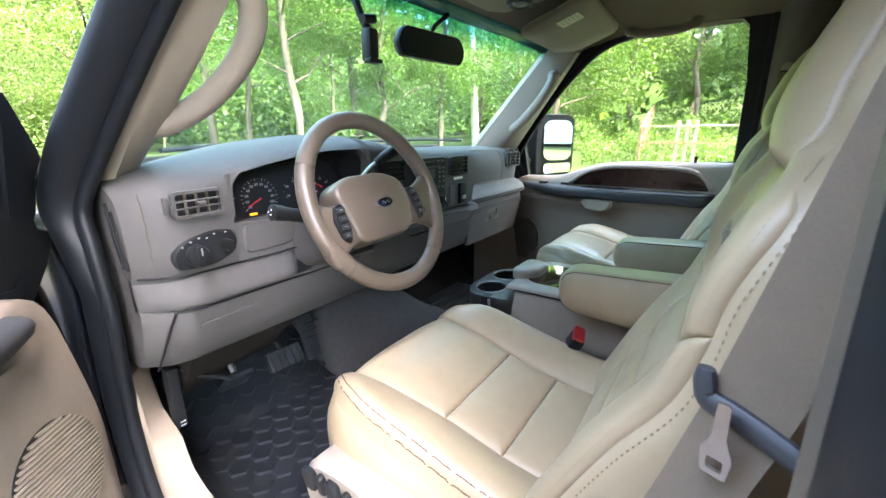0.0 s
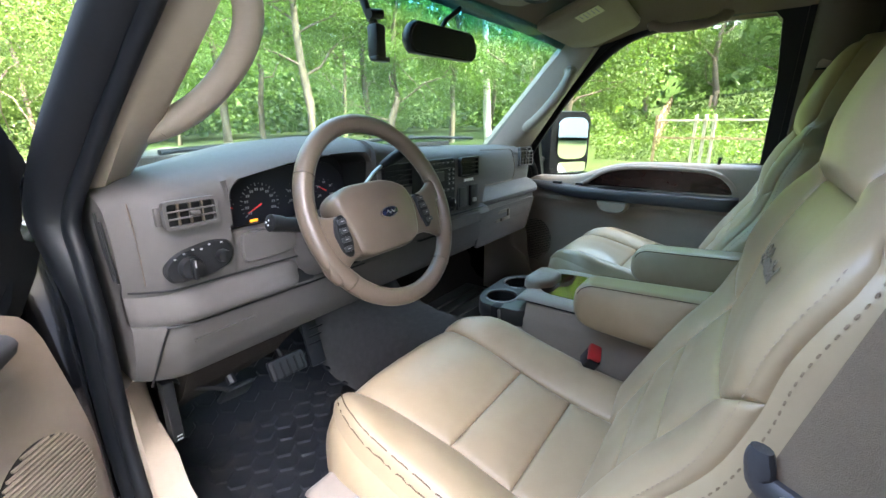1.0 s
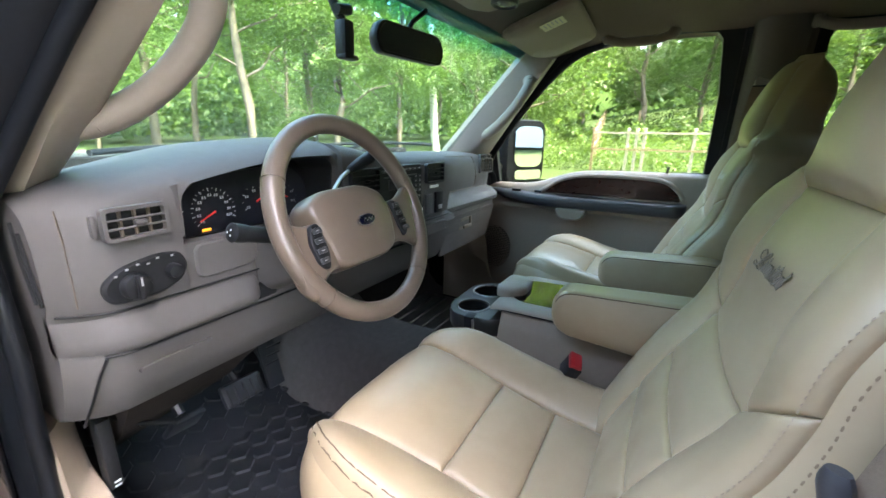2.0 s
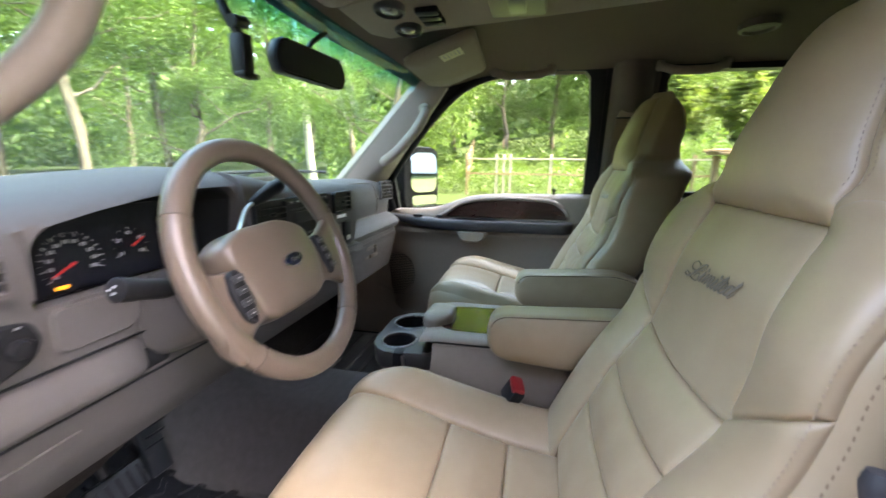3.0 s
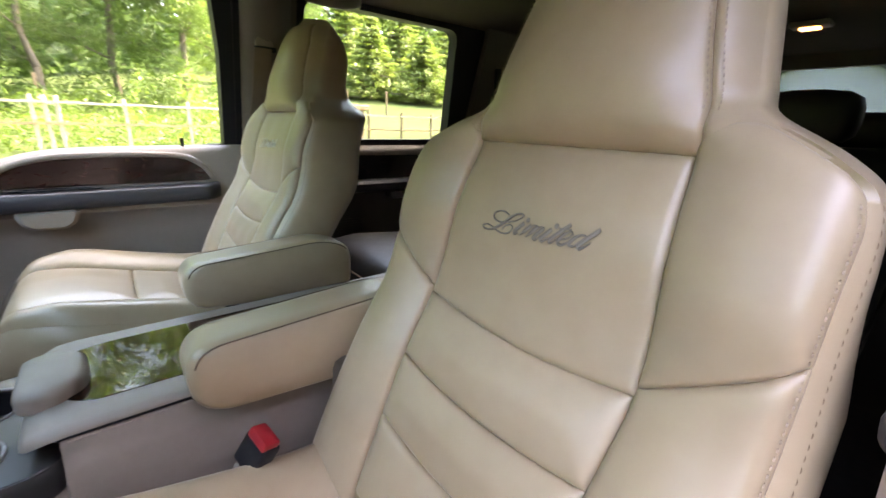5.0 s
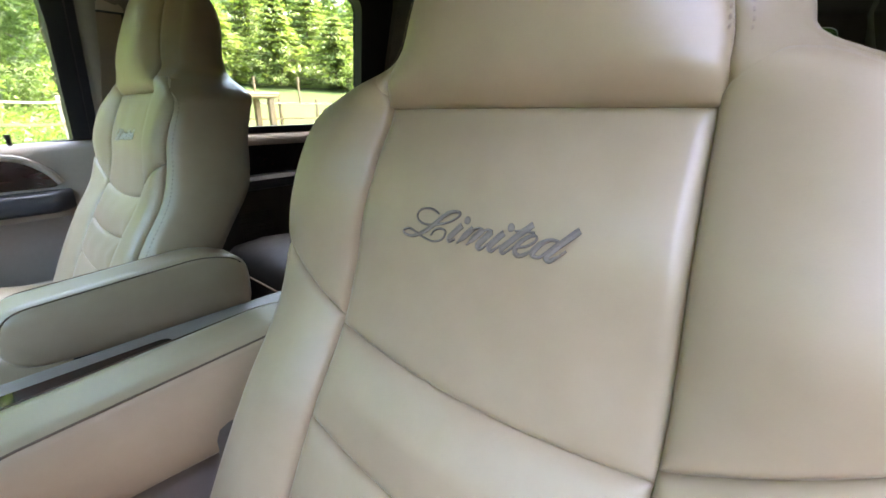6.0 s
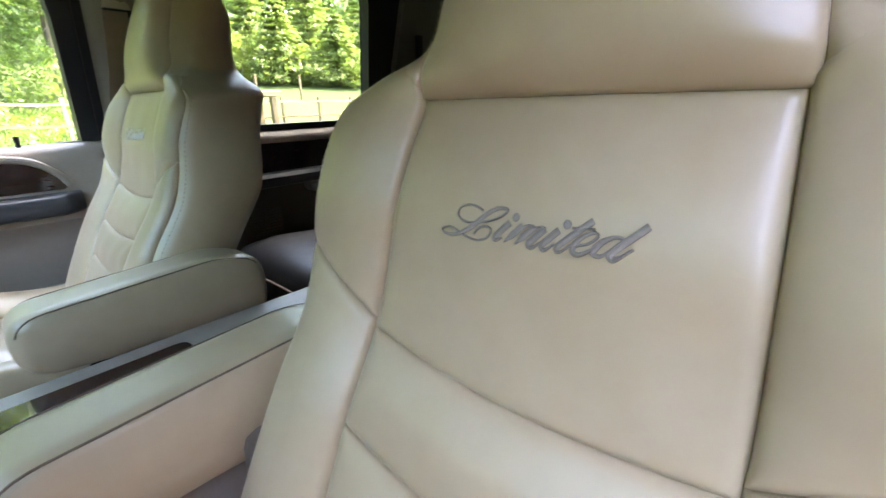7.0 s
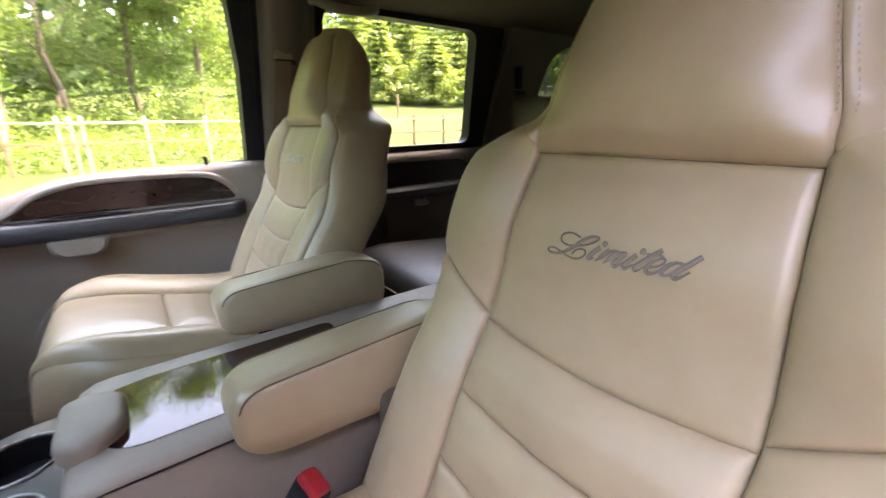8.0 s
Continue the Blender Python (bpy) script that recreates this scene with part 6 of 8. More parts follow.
    top_ = smooth_path([(k * 0.798, 0.10, 1.272), (k * 0.798, 0.122, 1.305), (k * 0.798, 0.175, 1.337), (k * 0.798, 0.30, 1.345), (k * 0.798, 0.43, 1.343), (k * 0.798, 0.50, 1.335), (k * 0.798, 0.56, 1.316), (k * 0.798, 0.61, 1.282), (k * 0.80, 0.64, 1.264)], 50)
    tube(bm, top_, 0.008, 8)
    dp("inlay_rim", bm, TRIM)
    # door pull cup
    bm = bmesh.new()
    poly = rounded([(0.430, 1.208), (0.560, 1.208), (0.552, 1.176), (0.530, 1.160), (0.465, 1.158), (0.440, 1.174)], 0.016)
    prism(bm, poly, lambda a, b, d: (k * (0.795 - d), a, b), 0.0, 0.050, 0.010)
    dp("door_pull", bm, TRIM, "tan door pull cup")
    # speaker grille with slats
    bm = bmesh.new()
    yc, zc, ry, rz = 0.842, 0.985, 0.080, 0.100
    ell = [(yc + ry * math.cos(2 * math.pi * i / 40), zc + rz * math.sin(2 * math.pi * i / 40)) for i in range(40)]
    prism(bm, ell, lambda a, b, d: (k * (0.813 - d), a, b), 0.0, 0.0035)
    gr = dp("speaker_grille", bm, BLACK, "oval slatted speaker grille")
    for i in range(25):
        z = zc - rz + 2 * rz * (i + 0.5) / 25
        half = ry * math.sqrt(max(0.0, 1 - ((z - zc) / rz) ** 2))
        if half < 0.008:
            continue
        bm = bmesh.new()
        block(bm, (k * 0.8075, yc, z), (0.005, half * 2, 0.0046), 0.001, seg=1)
        dp("slat", bm, DOORTRIM, parent=gr)
    # window surround and glass
    c = Vector((0.43, 1.55))
    outer = []
    for a, b in WIN:
        v = Vector((a, b)) - c
        w = 0.034
        q = Vector((a, b)) + v.normalized() * w
        if a < 0.09 and b > 1.36:
            q = Vector((a - 0.075, b + (0.03 if b > 1.79 else 0.0)))
        if b < BELT(a) + 0.03:
            q = Vector((a - (0.075 if a < 0.09 else 0.0), b - 0.022))
        outer.append(tuple(q))
    bm = bmesh.new()
    plate(bm, outer, [WIN], pl(-0.016), 0.052)
    dp("window_frame", bm, SEAL, "black window frame and seal", smooth=30)
    bm = bmesh.new()
    prism(bm, WIN, pl(0.004), 0.0, 0.004)
    dp("window_glass", bm, GLASS, "clear door glass").visible_shadow = False
    # mirror sail panel at the front corner
    bm = bmesh.new()
    prism(bm, [(0.845, 1.284), (0.918, 1.280), (0.914, 1.40), (0.89, 1.535), (0.868, 1.545), (0.862, 1.42)] if k > 0 else
          [(0.82, 1.262), (0.915, 1.240), (0.965, 1.30), (1.005, 1.40), (0.958, 1.483), (0.90, 1.56), (0.868, 1.545), (0.850, 1.42)], pl(-0.010), 0.0, 0.03)
    dp("sail_panel", bm, BLACK)
    # outer skin
    bm = bmesh.new()
    rings = []
    for y in (-0.10, 0.2, 0.6, 0.985):
        zb = BELT(min(0.9, max(0, y)))
        rings.append([Vector((k * x, y, z)) for x, z in ((0.875, zb - 0.01), (0.905, zb - 0.008), (0.955, zb - 0.08), (0.965, 1.0), (0.94, 0.70), (0.85, 0.69), (0.85, 0.75), (0.875, 0.76))])
    loft_bm(bm, rings)
    dp("outer_skin", bm, PAINT, "black painted door shell")
    # lock pin
    bm = bmesh.new()
    tube(bm, [(k * 0.842, 0.165, 1.360), (k * 0.842, 0.165, 1.374), (k * 0.842, 0.165, 1.388)], [0.006, 0.005, 0.0065], 10)
    dp("lock_pin", bm, BLACK)
    # towing mirror
    mir = dp("mirror_housing", mirror_bm(k), BLACK, "black tall towing mirror")
    for a0, z0, z1, nm in ((0.992, 1.345, 1.538, "mirror_glass"), (0.998, 1.284, 1.330, "spotter_glass")):
        bm = bmesh.new()
        poly = rounded([(a0, z0), (1.138, z0), (1.138, z1), (a0, z1)], 0.046 if nm == "mirror_glass" else 0.016)
        prism(bm, poly, lambda a, b, d: (k * a, 0.747 - d - (a - 1.13) * 0.62, b), 0.0, 0.003)
        dp(nm, bm, MIRROR, parent=mir)
    return root


def mirror_bm(k):
    bm = bmesh.new()
    rings = []
    for y, s in ((0.750, 1.0), (0.765, 1.03), (0.80, 1.0), (0.84, 0.9), (0.865, 0.7)):
        ring = []
        for a, b in rounded([(0.964, 1.268), (1.156, 1.268), (1.156, 1.564), (0.964, 1.564)], 0.050, 6):
            x, z = 1.060 + (a - 1.060) * s, 1.416 + (b - 1.416) * s
            ring.append(Vector((k * x, y - (x - 1.134) * 0.62, z)))
        rings.append(ring)
    loft_bm(bm, rings)
    for z in (1.470, 1.345):
        tube(bm, [(k * 0.88, 0.900, z - 0.01), (k * 0.95, 0.900, z), (k * 1.06, 0.845, z)], 0.016, 10)
    return bm


make_door(1, 0.0, "closed front passenger door with tan trim and wood inlay")
make_door(-1, 51.0, "open driver's door with tan trim and speaker grille")

# rear passenger door trim, behind the front seats
rd = thing("rear_door_trim", "tan and charcoal trim of the closed rear door", "car door", at=pose(0.82, -0.55, 1.2))
inv = rd.matrix_world.inverted()


def rdp(name, bm, mat, lab="", smooth=40):
    ob = part(name, bm, mat, rd, lab, smooth)
    ob.data.transform(inv)
    return ob


bm = bmesh.new()
rings = []
for y in [-0.96 + 0.05 * i for i in range(17)]:
    prof = [(0.855, 1.362), (0.832, 1.368), (0.812, 1.358), (0.798, 1.340), (0.795, 1.30), (0.792, 1.21), (0.800, 1.18), (0.802, 1.0), (0.80, 0.78), (0.86, 0.78)]
    rings.append([Vector((x, y, z)) for x, z in prof])
loft_bm(bm, rings)
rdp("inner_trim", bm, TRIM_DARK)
bm = bmesh.new()
prism(bm, rounded([(-0.86, 1.235), (-0.845, 1.29), (-0.80, 1.325), (-0.30, 1.33), (-0.30, 1.235)], 0.02), lambda a, b, d: (0.794 - d, a, b), 0.0, 0.006, 0.002)
rdp("wood_inlay", bm, WOOD, "glossy dark burl wood inlay")
bm = bmesh.new()
rings = []
for y in [-0.87 + 0.04 * i for i in range(16)]:
    rings.append([Vector((x, y, z)) for x, z in ((0.80, 1.235), (0.752, 1.234), (0.742, 1.222), (0.745, 1.195), (0.76, 1.188), (0.80, 1.185))])
loft_bm(bm, rings)
rdp("armrest", bm, GREYBLK, "charcoal armrest shelf")
bm = bmesh.new()
prism(bm, rounded([(-0.62, 1.185), (-0.52, 1.185), (-0.53, 1.155), (-0.60, 1.153)], 0.014), lambda a, b, d: (0.79 - d, a, b), 0.0, 0.040, 0.008)
rdp("door_pull", bm, SILVER, "grey door pull")
bm = bmesh.new()
for i in range(12):
    block(bm, (0.797, -0.37, 1.00 + 0.010 * i), (0.006, 0.11, 0.004), 0.001, seg=1)
rdp("speaker_slats", bm, TRIM_DARK)
# ---- centre console ----
con = thing("centre_console", "tan centre console with glossy wood lid and cup holders", "console", at=pose(0, 0.30, 0.74))
ci = con.matrix_world.inverted()


def kp(name, bm, mat, lab="", smooth=40, parent=None):
    ob = part(name, bm, mat, parent or con, lab, smooth)
    ob.data.transform(ci)
    return ob


bm = bmesh.new()
rings = []
for y, zt, dx in ((-0.20, 1.098, 0.0), (0.0, 1.099, 0.0), (0.30, 1.100, 0.0), (0.449, 1.100, 0.0), (0.452, 1.032, 0.004), (0.535, 1.030, 0.006), (0.572, 1.015, 0.012), (0.585, 0.97, 0.016), (0.592, 0.74, 0.016)):
    rings.append([Vector((x - math.copysign(dx, x), y, z)) for x, z in ((-0.150, 0.74), (-0.145, 0.98), (-0.141, min(1.062, zt - 0.006)), (-0.136, min(1.070, zt - 0.004)), (-0.127, zt - 0.004), (-0.120, zt),
                                                 (0.120, zt), (0.127, zt - 0.004), (0.136, min(1.070, zt - 0.004)), (0.141, min(1.062, zt - 0.006)), (0.145, 0.98), (0.150, 0.74))])
loft_bm(bm, rings)
kp("body", bm, TRIM, "tan plastic console box")
# lid
bm = bmesh.new()
rings = []
for y, sh, zt, zl in ((-0.185, 0.012, 1.108, 1.102), (-0.17, 0.0, 1.112, 1.102), (0.10, 0.0, 1.114, 1.102), (0.30, 0.0, 1.114, 1.102), (0.44, 0.0, 1.114, 1.101), (0.462, 0.002, 1.112, 1.098), (0.478, 0.008, 1.106, 1.092), (0.485, 0.020, 1.098, 1.088)):
    rings.append([Vector((x, y, z)) for x, z in ((-0.121 + sh, zl), (-0.128 + sh, zl + 0.003), (-0.126 + sh, zt - 0.005), (-0.116 + sh, zt - 0.001), (-0.10 + sh, zt), (0.10 - sh, zt), (0.116 - sh, zt - 0.001), (0.126 - sh, zt - 0.005), (0.128 - sh, zl + 0.003), (0.121 - sh, zl))])
loft_bm(bm, rings)
lid = kp("lid", bm, TRIM, "tan moulded lid", smooth=50)
bm = bmesh.new()
poly = rounded([(-0.085, 0.11), (0.083, 0.11), (0.081, 0.40), (0.068, 0.448), (-0.062, 0.446), (-0.083, 0.418)], 0.016)
prism(bm, poly, lambda a, b, d: (a, b, 1.1125 + d), 0.0, 0.0028, 0.0008)
kp("wood_panel", bm, WOOD_LID, "mirror-glossy wood lid panel", parent=lid)
bm = bmesh.new()
rings = []
for k, z in ((1.0, 1.108), (1.0, 1.124), (0.95, 1.131), (0.80, 1.1355), (0.3, 1.137)):
    rings.append([Vector((-0.006 + a * k, 0.455 + (b - 0.455) * k, z)) for a, b in rounded([(-0.040, 0.420), (0.038, 0.422), (0.060, 0.452), (0.052, 0.490), (-0.054, 0.492), (-0.066, 0.452)], 0.024)])
loft_bm(bm, rings)
kp("latch_pad", bm, TRIM, "rounded tan latch", parent=lid, smooth=60)
bm = bmesh.new()
for a, b in zip([(-0.1235, 0.452, 1.1005)], [(-0.1235, -0.18, 1.0995)]):
    tube(bm, [a, b], 0.0022, 6)
    tube(bm, [(-a[0], a[1], a[2]), (-b[0], b[1], b[2])], 0.0022, 6)
kp("lid_gap", bm, BLACK)
# cup holder block
bm = bmesh.new()
outer = rounded([(-0.134, 0.446), (0.134, 0.446), (0.131, 0.560), (0.085, 0.608), (-0.085, 0.606), (-0.131, 0.572)], 0.045, 8)


def cup_loop(cx, cy, r):
    pts = []
    for i in range(32):
        a = 2 * math.pi * i / 32
        pts.append((cx + r * math.cos(a), cy + r * math.sin(a)))
    return pts


cups = [cup_loop(-0.069, 0.545, 0.041), cup_loop(0.046, 0.543, 0.050)]
plate(bm, outer, cups, lambda a, b, d: (a, b, 1.068 - d - (b - 0.47) * 0.04 + 0.008 * math.cos(a * 9)), 0.014)
ch = kp("cup_holder", bm, CUP_BLACK, "dark grey double cup holder with highlights painted on its rims", smooth=35)
bm = bmesh.new()
rings = [[Vector((a * s_, 0.53 + (b - 0.53) * s_, z - (b - 0.47) * 0.04)) for a, b in outer] for s_, z in ((0.985, 1.072), (1.008, 1.068), (1.014, 1.058), (1.008, 1.036), (0.985, 1.030))]
loft_bm(bm, rings, cap=False)
kp("skirt", bm, CUP_BLACK, parent=ch, smooth=50)
for lp in cups:
    bm = bmesh.new()
    cx, cy = sum(p[0] for p in lp) / 32, sum(p[1] for p in lp) / 32
    rings = [[Vector((cx + (a - cx) * s_, cy + (b - cy) * s_, z)) for a, b in lp] for s_, z in ((1.0, 1.066), (0.97, 1.040), (0.94, 1.0335), (0.1, 1.0332))]
    loft_bm(bm, rings, cap=False)
    kp("well", bm, BLACK, parent=ch)
    # silver bead round each cup paints the highlight on the glossy edge
    bm = bmesh.new()
    tube(bm, [Vector((a, b, 1.0685 - (b - 0.47) * 0.04 + 0.008 * math.cos(a * 9))) for a, b in lp], 0.0026, 8, closed=True)
    kp("rim", bm, SILVER, "rim edge with its highlight put in as silver", parent=ch, smooth=60)
bm = bmesh.new()
block(bm, (-0.122, 0.528, 1.052), (0.034, 0.026, 0.040), 0.006)
kp("handle_notch", bm, BLACK, "open mug handle notch", parent=ch)
# silver bead paints the upright highlight beside the notch
bm = bmesh.new()
tube(bm, smooth_path([(-0.139, 0.516, 1.066), (-0.1395, 0.514, 1.050), (-0.139, 0.514, 1.040)], 10), 0.0035, 8)
kp("notch_highlight", bm, SILVER, "highlight on the edge of the notch, put in as silver", parent=ch, smooth=60)

# belt buckles
for x, y, z, dx in ((-0.222, 0.262, 1.064, 0.05), (0.206, 0.19, 1.085, -0.05)):
    bk = thing("belt_buckle", "black seat belt buckle with red release button", "belt buckle", "belt buckles", at=pose(x, y, z, 24, -20 if x < 0 else 14, 14 if x < 0 else -20))
    bm = bmesh.new()
    block(bm, (0, 0, -0.010), (0.042, 0.025, 0.046), 0.005)
    part("housing", bm, BLACK, bk)
    bm = bmesh.new()
    block(bm, (0, 0.0025, 0.013), (0.036, 0.024, 0.014), 0.004)
    part("release_button", bm, RED, bk, "bright red button")
    bm = bmesh.new()
    block(bm, (0, 0, -0.075), (0.034, 0.012, 0.11), 0.003)
    part("stalk", bm, TRIM, bk)

# seat belt at the driver's pillar: tongue holder, tongue, webbing
sb = thing("seat_belt", "seat belt with black latch arm, steel tongue and taupe webbing", "seat belt", "seat belts", at=pose(-0.75, 0.01, 1.30))
si = sb.matrix_world.inverted()


def sp_(name, bm, mat, lab=""):
    ob = part(name, bm, mat, sb, lab)
    ob.data.transform(si)


bm = bmesh.new()
pth = smooth_path([(-0.700, 0.041, 1.317), (-0.701, 0.040, 1.303), (-0.704, 0.036, 1.295), (-0.712, 0.018, 1.292), (-0.722, -0.002, 1.287), (-0.732, -0.022, 1.281)], 20)
tube(bm, pth, [0.005, 0.0062] + [0.0070] * 18, 10, flat=1.3)
sp_("tongue_body", bm, GREYBLK, "black plastic body of the belt tongue")
bm = bmesh.new()
plate(bm, rounded([(-0.012, -0.045), (0.012, -0.045), (0.015, -0.02), (0.007, 0.0), (0.006, 0.04), (-0.006, 0.04), (-0.007, 0.0), (-0.015, -0.02)], 0.004),
      [rounded([(-0.008, -0.038), (0.008, -0.038), (0.008, -0.024), (-0.008, -0.024)], 0.003)], lambda a, b, d: (-0.724 + a * 0.24 - d, 0.028 + a * 0.62, 1.281 + b * 0.66), 0.003)
sp_("tongue", bm, STEEL, "bright steel belt tongue")


def strap(name, pts, w, across, mat):
    bm = bmesh.new()
    P = smooth_path(pts, 30)
    a = Vector(across).normalized() * w / 2
    up = Vector((0.0008, 0.0012, 0))
    loft_bm(bm, [[p - a - up, p + a - up, p + a + up, p - a + up] for p in P])
    sp_(name, bm, mat)


strap("webbing", [(-0.740, -0.066, 1.66), (-0.724, -0.040, 1.55), (-0.715, -0.012, 1.42), (-0.712, 0.009, 1.325), (-0.712, 0.018, 1.285), (-0.717, 0.036, 1.22), (-0.726, 0.055, 1.14), (-0.745, 0.06, 0.95), (-0.76, 0.05, 0.80)], 0.047, (0.45, 0.89, 0.08), WEB)
# passenger belt and pillar guide
sb2 = thing("seat_belt", "taupe seat belt running down the passenger's centre pillar", "seat belt", "seat belts", at=pose(0.72, -0.06, 1.66))
bm = bmesh.new()
block(bm, (-0.02, 0, 0.01), (0.03, 0.055, 0.05), 0.010)
part("height_adjuster", bm, TRIM, sb2, "tan adjuster cover")
bm = bmesh.new()
block(bm, (-0.035, 0, -0.012), (0.012, 0.062, 0.016), 0.004)
part("guide_loop", bm, BLACK, sb2)
bm = bmesh.new()
block(bm, (-0.02, 0.0, 0.075), (0.012, 0.025, 0.07), 0.004)
part("adjuster_slide", bm, BLACK, sb2)
bm = bmesh.new()
P = smooth_path([(-0.042, 0.008, -0.01), (-0.040, 0.022, -0.12), (-0.034, 0.045, -0.28), (-0.010, 0.06, -0.70)], 20)
loft_bm(bm, [[p + Vector((-0.001, -0.024, 0)), p + Vector((-0.001, 0.024, 0)), p + Vector((0.001, 0.024, 0)), p + Vector((0.001, -0.024, 0))] for p in P])
part("webbing", bm, WEB, sb2)
# B-pillar trim, passenger side, and the belt of the second row
bm = bmesh.new()
rings = []
for z in (0.78, 1.10, 1.36, 1.60, 1.80, 1.86):
    x = XG(z) - 0.058
    rings.append([Vector((x + 0.03, -0.006, z)), Vector((x, -0.012, z)), Vector((x - 0.022, -0.034, z)), Vector((x - 0.026, -0.07, z)), Vector((x - 0.018, -0.13, z)), Vector((x + 0.03, -0.16, z))])
loft_bm(bm, rings)
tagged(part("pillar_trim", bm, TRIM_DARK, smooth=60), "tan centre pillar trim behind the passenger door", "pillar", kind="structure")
cb = thing("seat_belt", "black and taupe rear seat belt on the rear pillar", "seat belt", "seat belts", at=pose(0.70, -1.05, 1.62))
bm = bmesh.new()
block(bm, (0, 0, 0.03), (0.02, 0.03, 0.09), 0.006)
part("adjuster_slide", bm, BLACK, cb)
bm = bmesh.new()
block(bm, (-0.01, 0, -0.03), (0.02, 0.05, 0.02), 0.005)
part("guide_loop", bm, BLACK, cb)
bm = bmesh.new()
block(bm, (0.01, 0, -0.25), (0.004, 0.045, 0.42), 0.001)
part("webbing", bm, WEB, cb)

# ---- overhead: mirror, camera, visors, console, handles, lamps ----
mr = thing("rearview_mirror", "black rear-view mirror on a glass-mounted arm", "mirror", at=pose(-0.045, 0.755, 1.700, 0, 0, -6))
bm = bmesh.new()
rings = []
for y, s_ in ((-0.010, 0.90), (-0.012, 0.97), (-0.006, 1.0), (0.012, 0.97), (0.024, 0.80), (0.030, 0.4)):
    rings.append([Vector((a * s_, y, b * s_)) for a, b in rounded([(-0.118, -0.033), (0.118, -0.033), (0.134, 0.0), (0.112, 0.038), (-0.112, 0.038), (-0.134, 0.0)], 0.034, 6)])
loft_bm(bm, rings)
part("housing", bm, BLACK, mr, smooth=50)
bm = bmesh.new()
prism(bm, rounded([(-0.108, -0.028), (0.108, -0.028), (0.123, 0.0), (0.104, 0.032), (-0.104, 0.032), (-0.123, 0.0)], 0.028, 6), lambda a, b, d: (a, -0.0125 - d, b), 0.0, 0.002)
part("glass", bm, GAUGE, mr, "dark auto-dimming mirror glass")
bm = bmesh.new()
tube(bm, [(0.0, 0.015, 0.02), (0.045, 0.028, 0.064), (0.092, 0.018, 0.100)], 0.0065, 8)
part("arm", bm, BLACK, mr)
dc = thing("dash_camera", "black dash camera hanging from the windshield", "dash camera", at=pose(-0.282, 0.752, 1.69))
bm = bmesh.new()
block(bm, (0, 0, -0.020), (0.030, 0.030, 0.070), 0.007)
part("body", bm, BLACK, dc)
bm = bmesh.new()
block(bm, (0.004, -0.004, -0.052), (0.040, 0.022, 0.010), 0.003)
part("lens_foot", bm, BLACK, dc)
bm = bmesh.new()
tube(bm, smooth_path([(-0.004, 0, 0.012), (-0.008, 0.02, 0.05), (-0.006, 0.04, 0.10), (-0.01, 0.06, 0.13)], 12), 0.009, 10)
tube(bm, [(-0.02, 0.0, 0.030), (0.016, 0.0, 0.036)], 0.010, 10)
part("mount", bm, BLACK, dc)

for k in (1, -1):
    vs_ = thing("sun_visor", "tan cloth sun visor folded against the headliner", "sun visor", "sun visors", at=pose(k * 0.40, 0.52, 1.80))
    bm = bmesh.new()
    rings = []
    poly = rounded([(-0.20, -0.10), (0.22, -0.085), (0.22, 0.06), (0.12, 0.105), (-0.20, 0.10)], 0.035, 6)
    for s_, z in ((0.95, 0.010), (1.0, 0.004), (1.0, -0.006), (0.95, -0.013), (0.5, -0.015)):
        rings.append([Vector((k * a * s_, b * s_, z - 0.35 * b * s_ - 0.06 * max(0, a) ** 1.0 * 0.3)) for a, b in poly])
    loft_bm(bm, rings)
    part("visor_panel", bm, HEADLINER, vs_, smooth=60)
    if k > 0:
        bm = bmesh.new()
        plate(bm, [(-0.150, -0.055), (-0.085, -0.055), (-0.085, 0.005), (-0.150, 0.005)], [], lambda a, b, d: (a, b, -0.0165 - 0.35 * b - d), 0.0012)
        lb = part("warning_label", bm, YELLOW, vs_, "pale yellow warning label", smooth=0)
        bm = bmesh.new()
        for j in range(5):
            plate_y = -0.047 + 0.010 * j
            w = 0.045 - 0.008 * (j % 3)
            vv = [bm.verts.new(Vector((a, b, -0.0180 - 0.35 * b))) for a, b in ((-0.143, plate_y), (-0.143 + w, plate_y), (-0.143 + w, plate_y + 0.003), (-0.143, plate_y + 0.003))]
            bm.faces.new(vv)
        part("label_lines", bm, GREY_INK, lb, smooth=0)
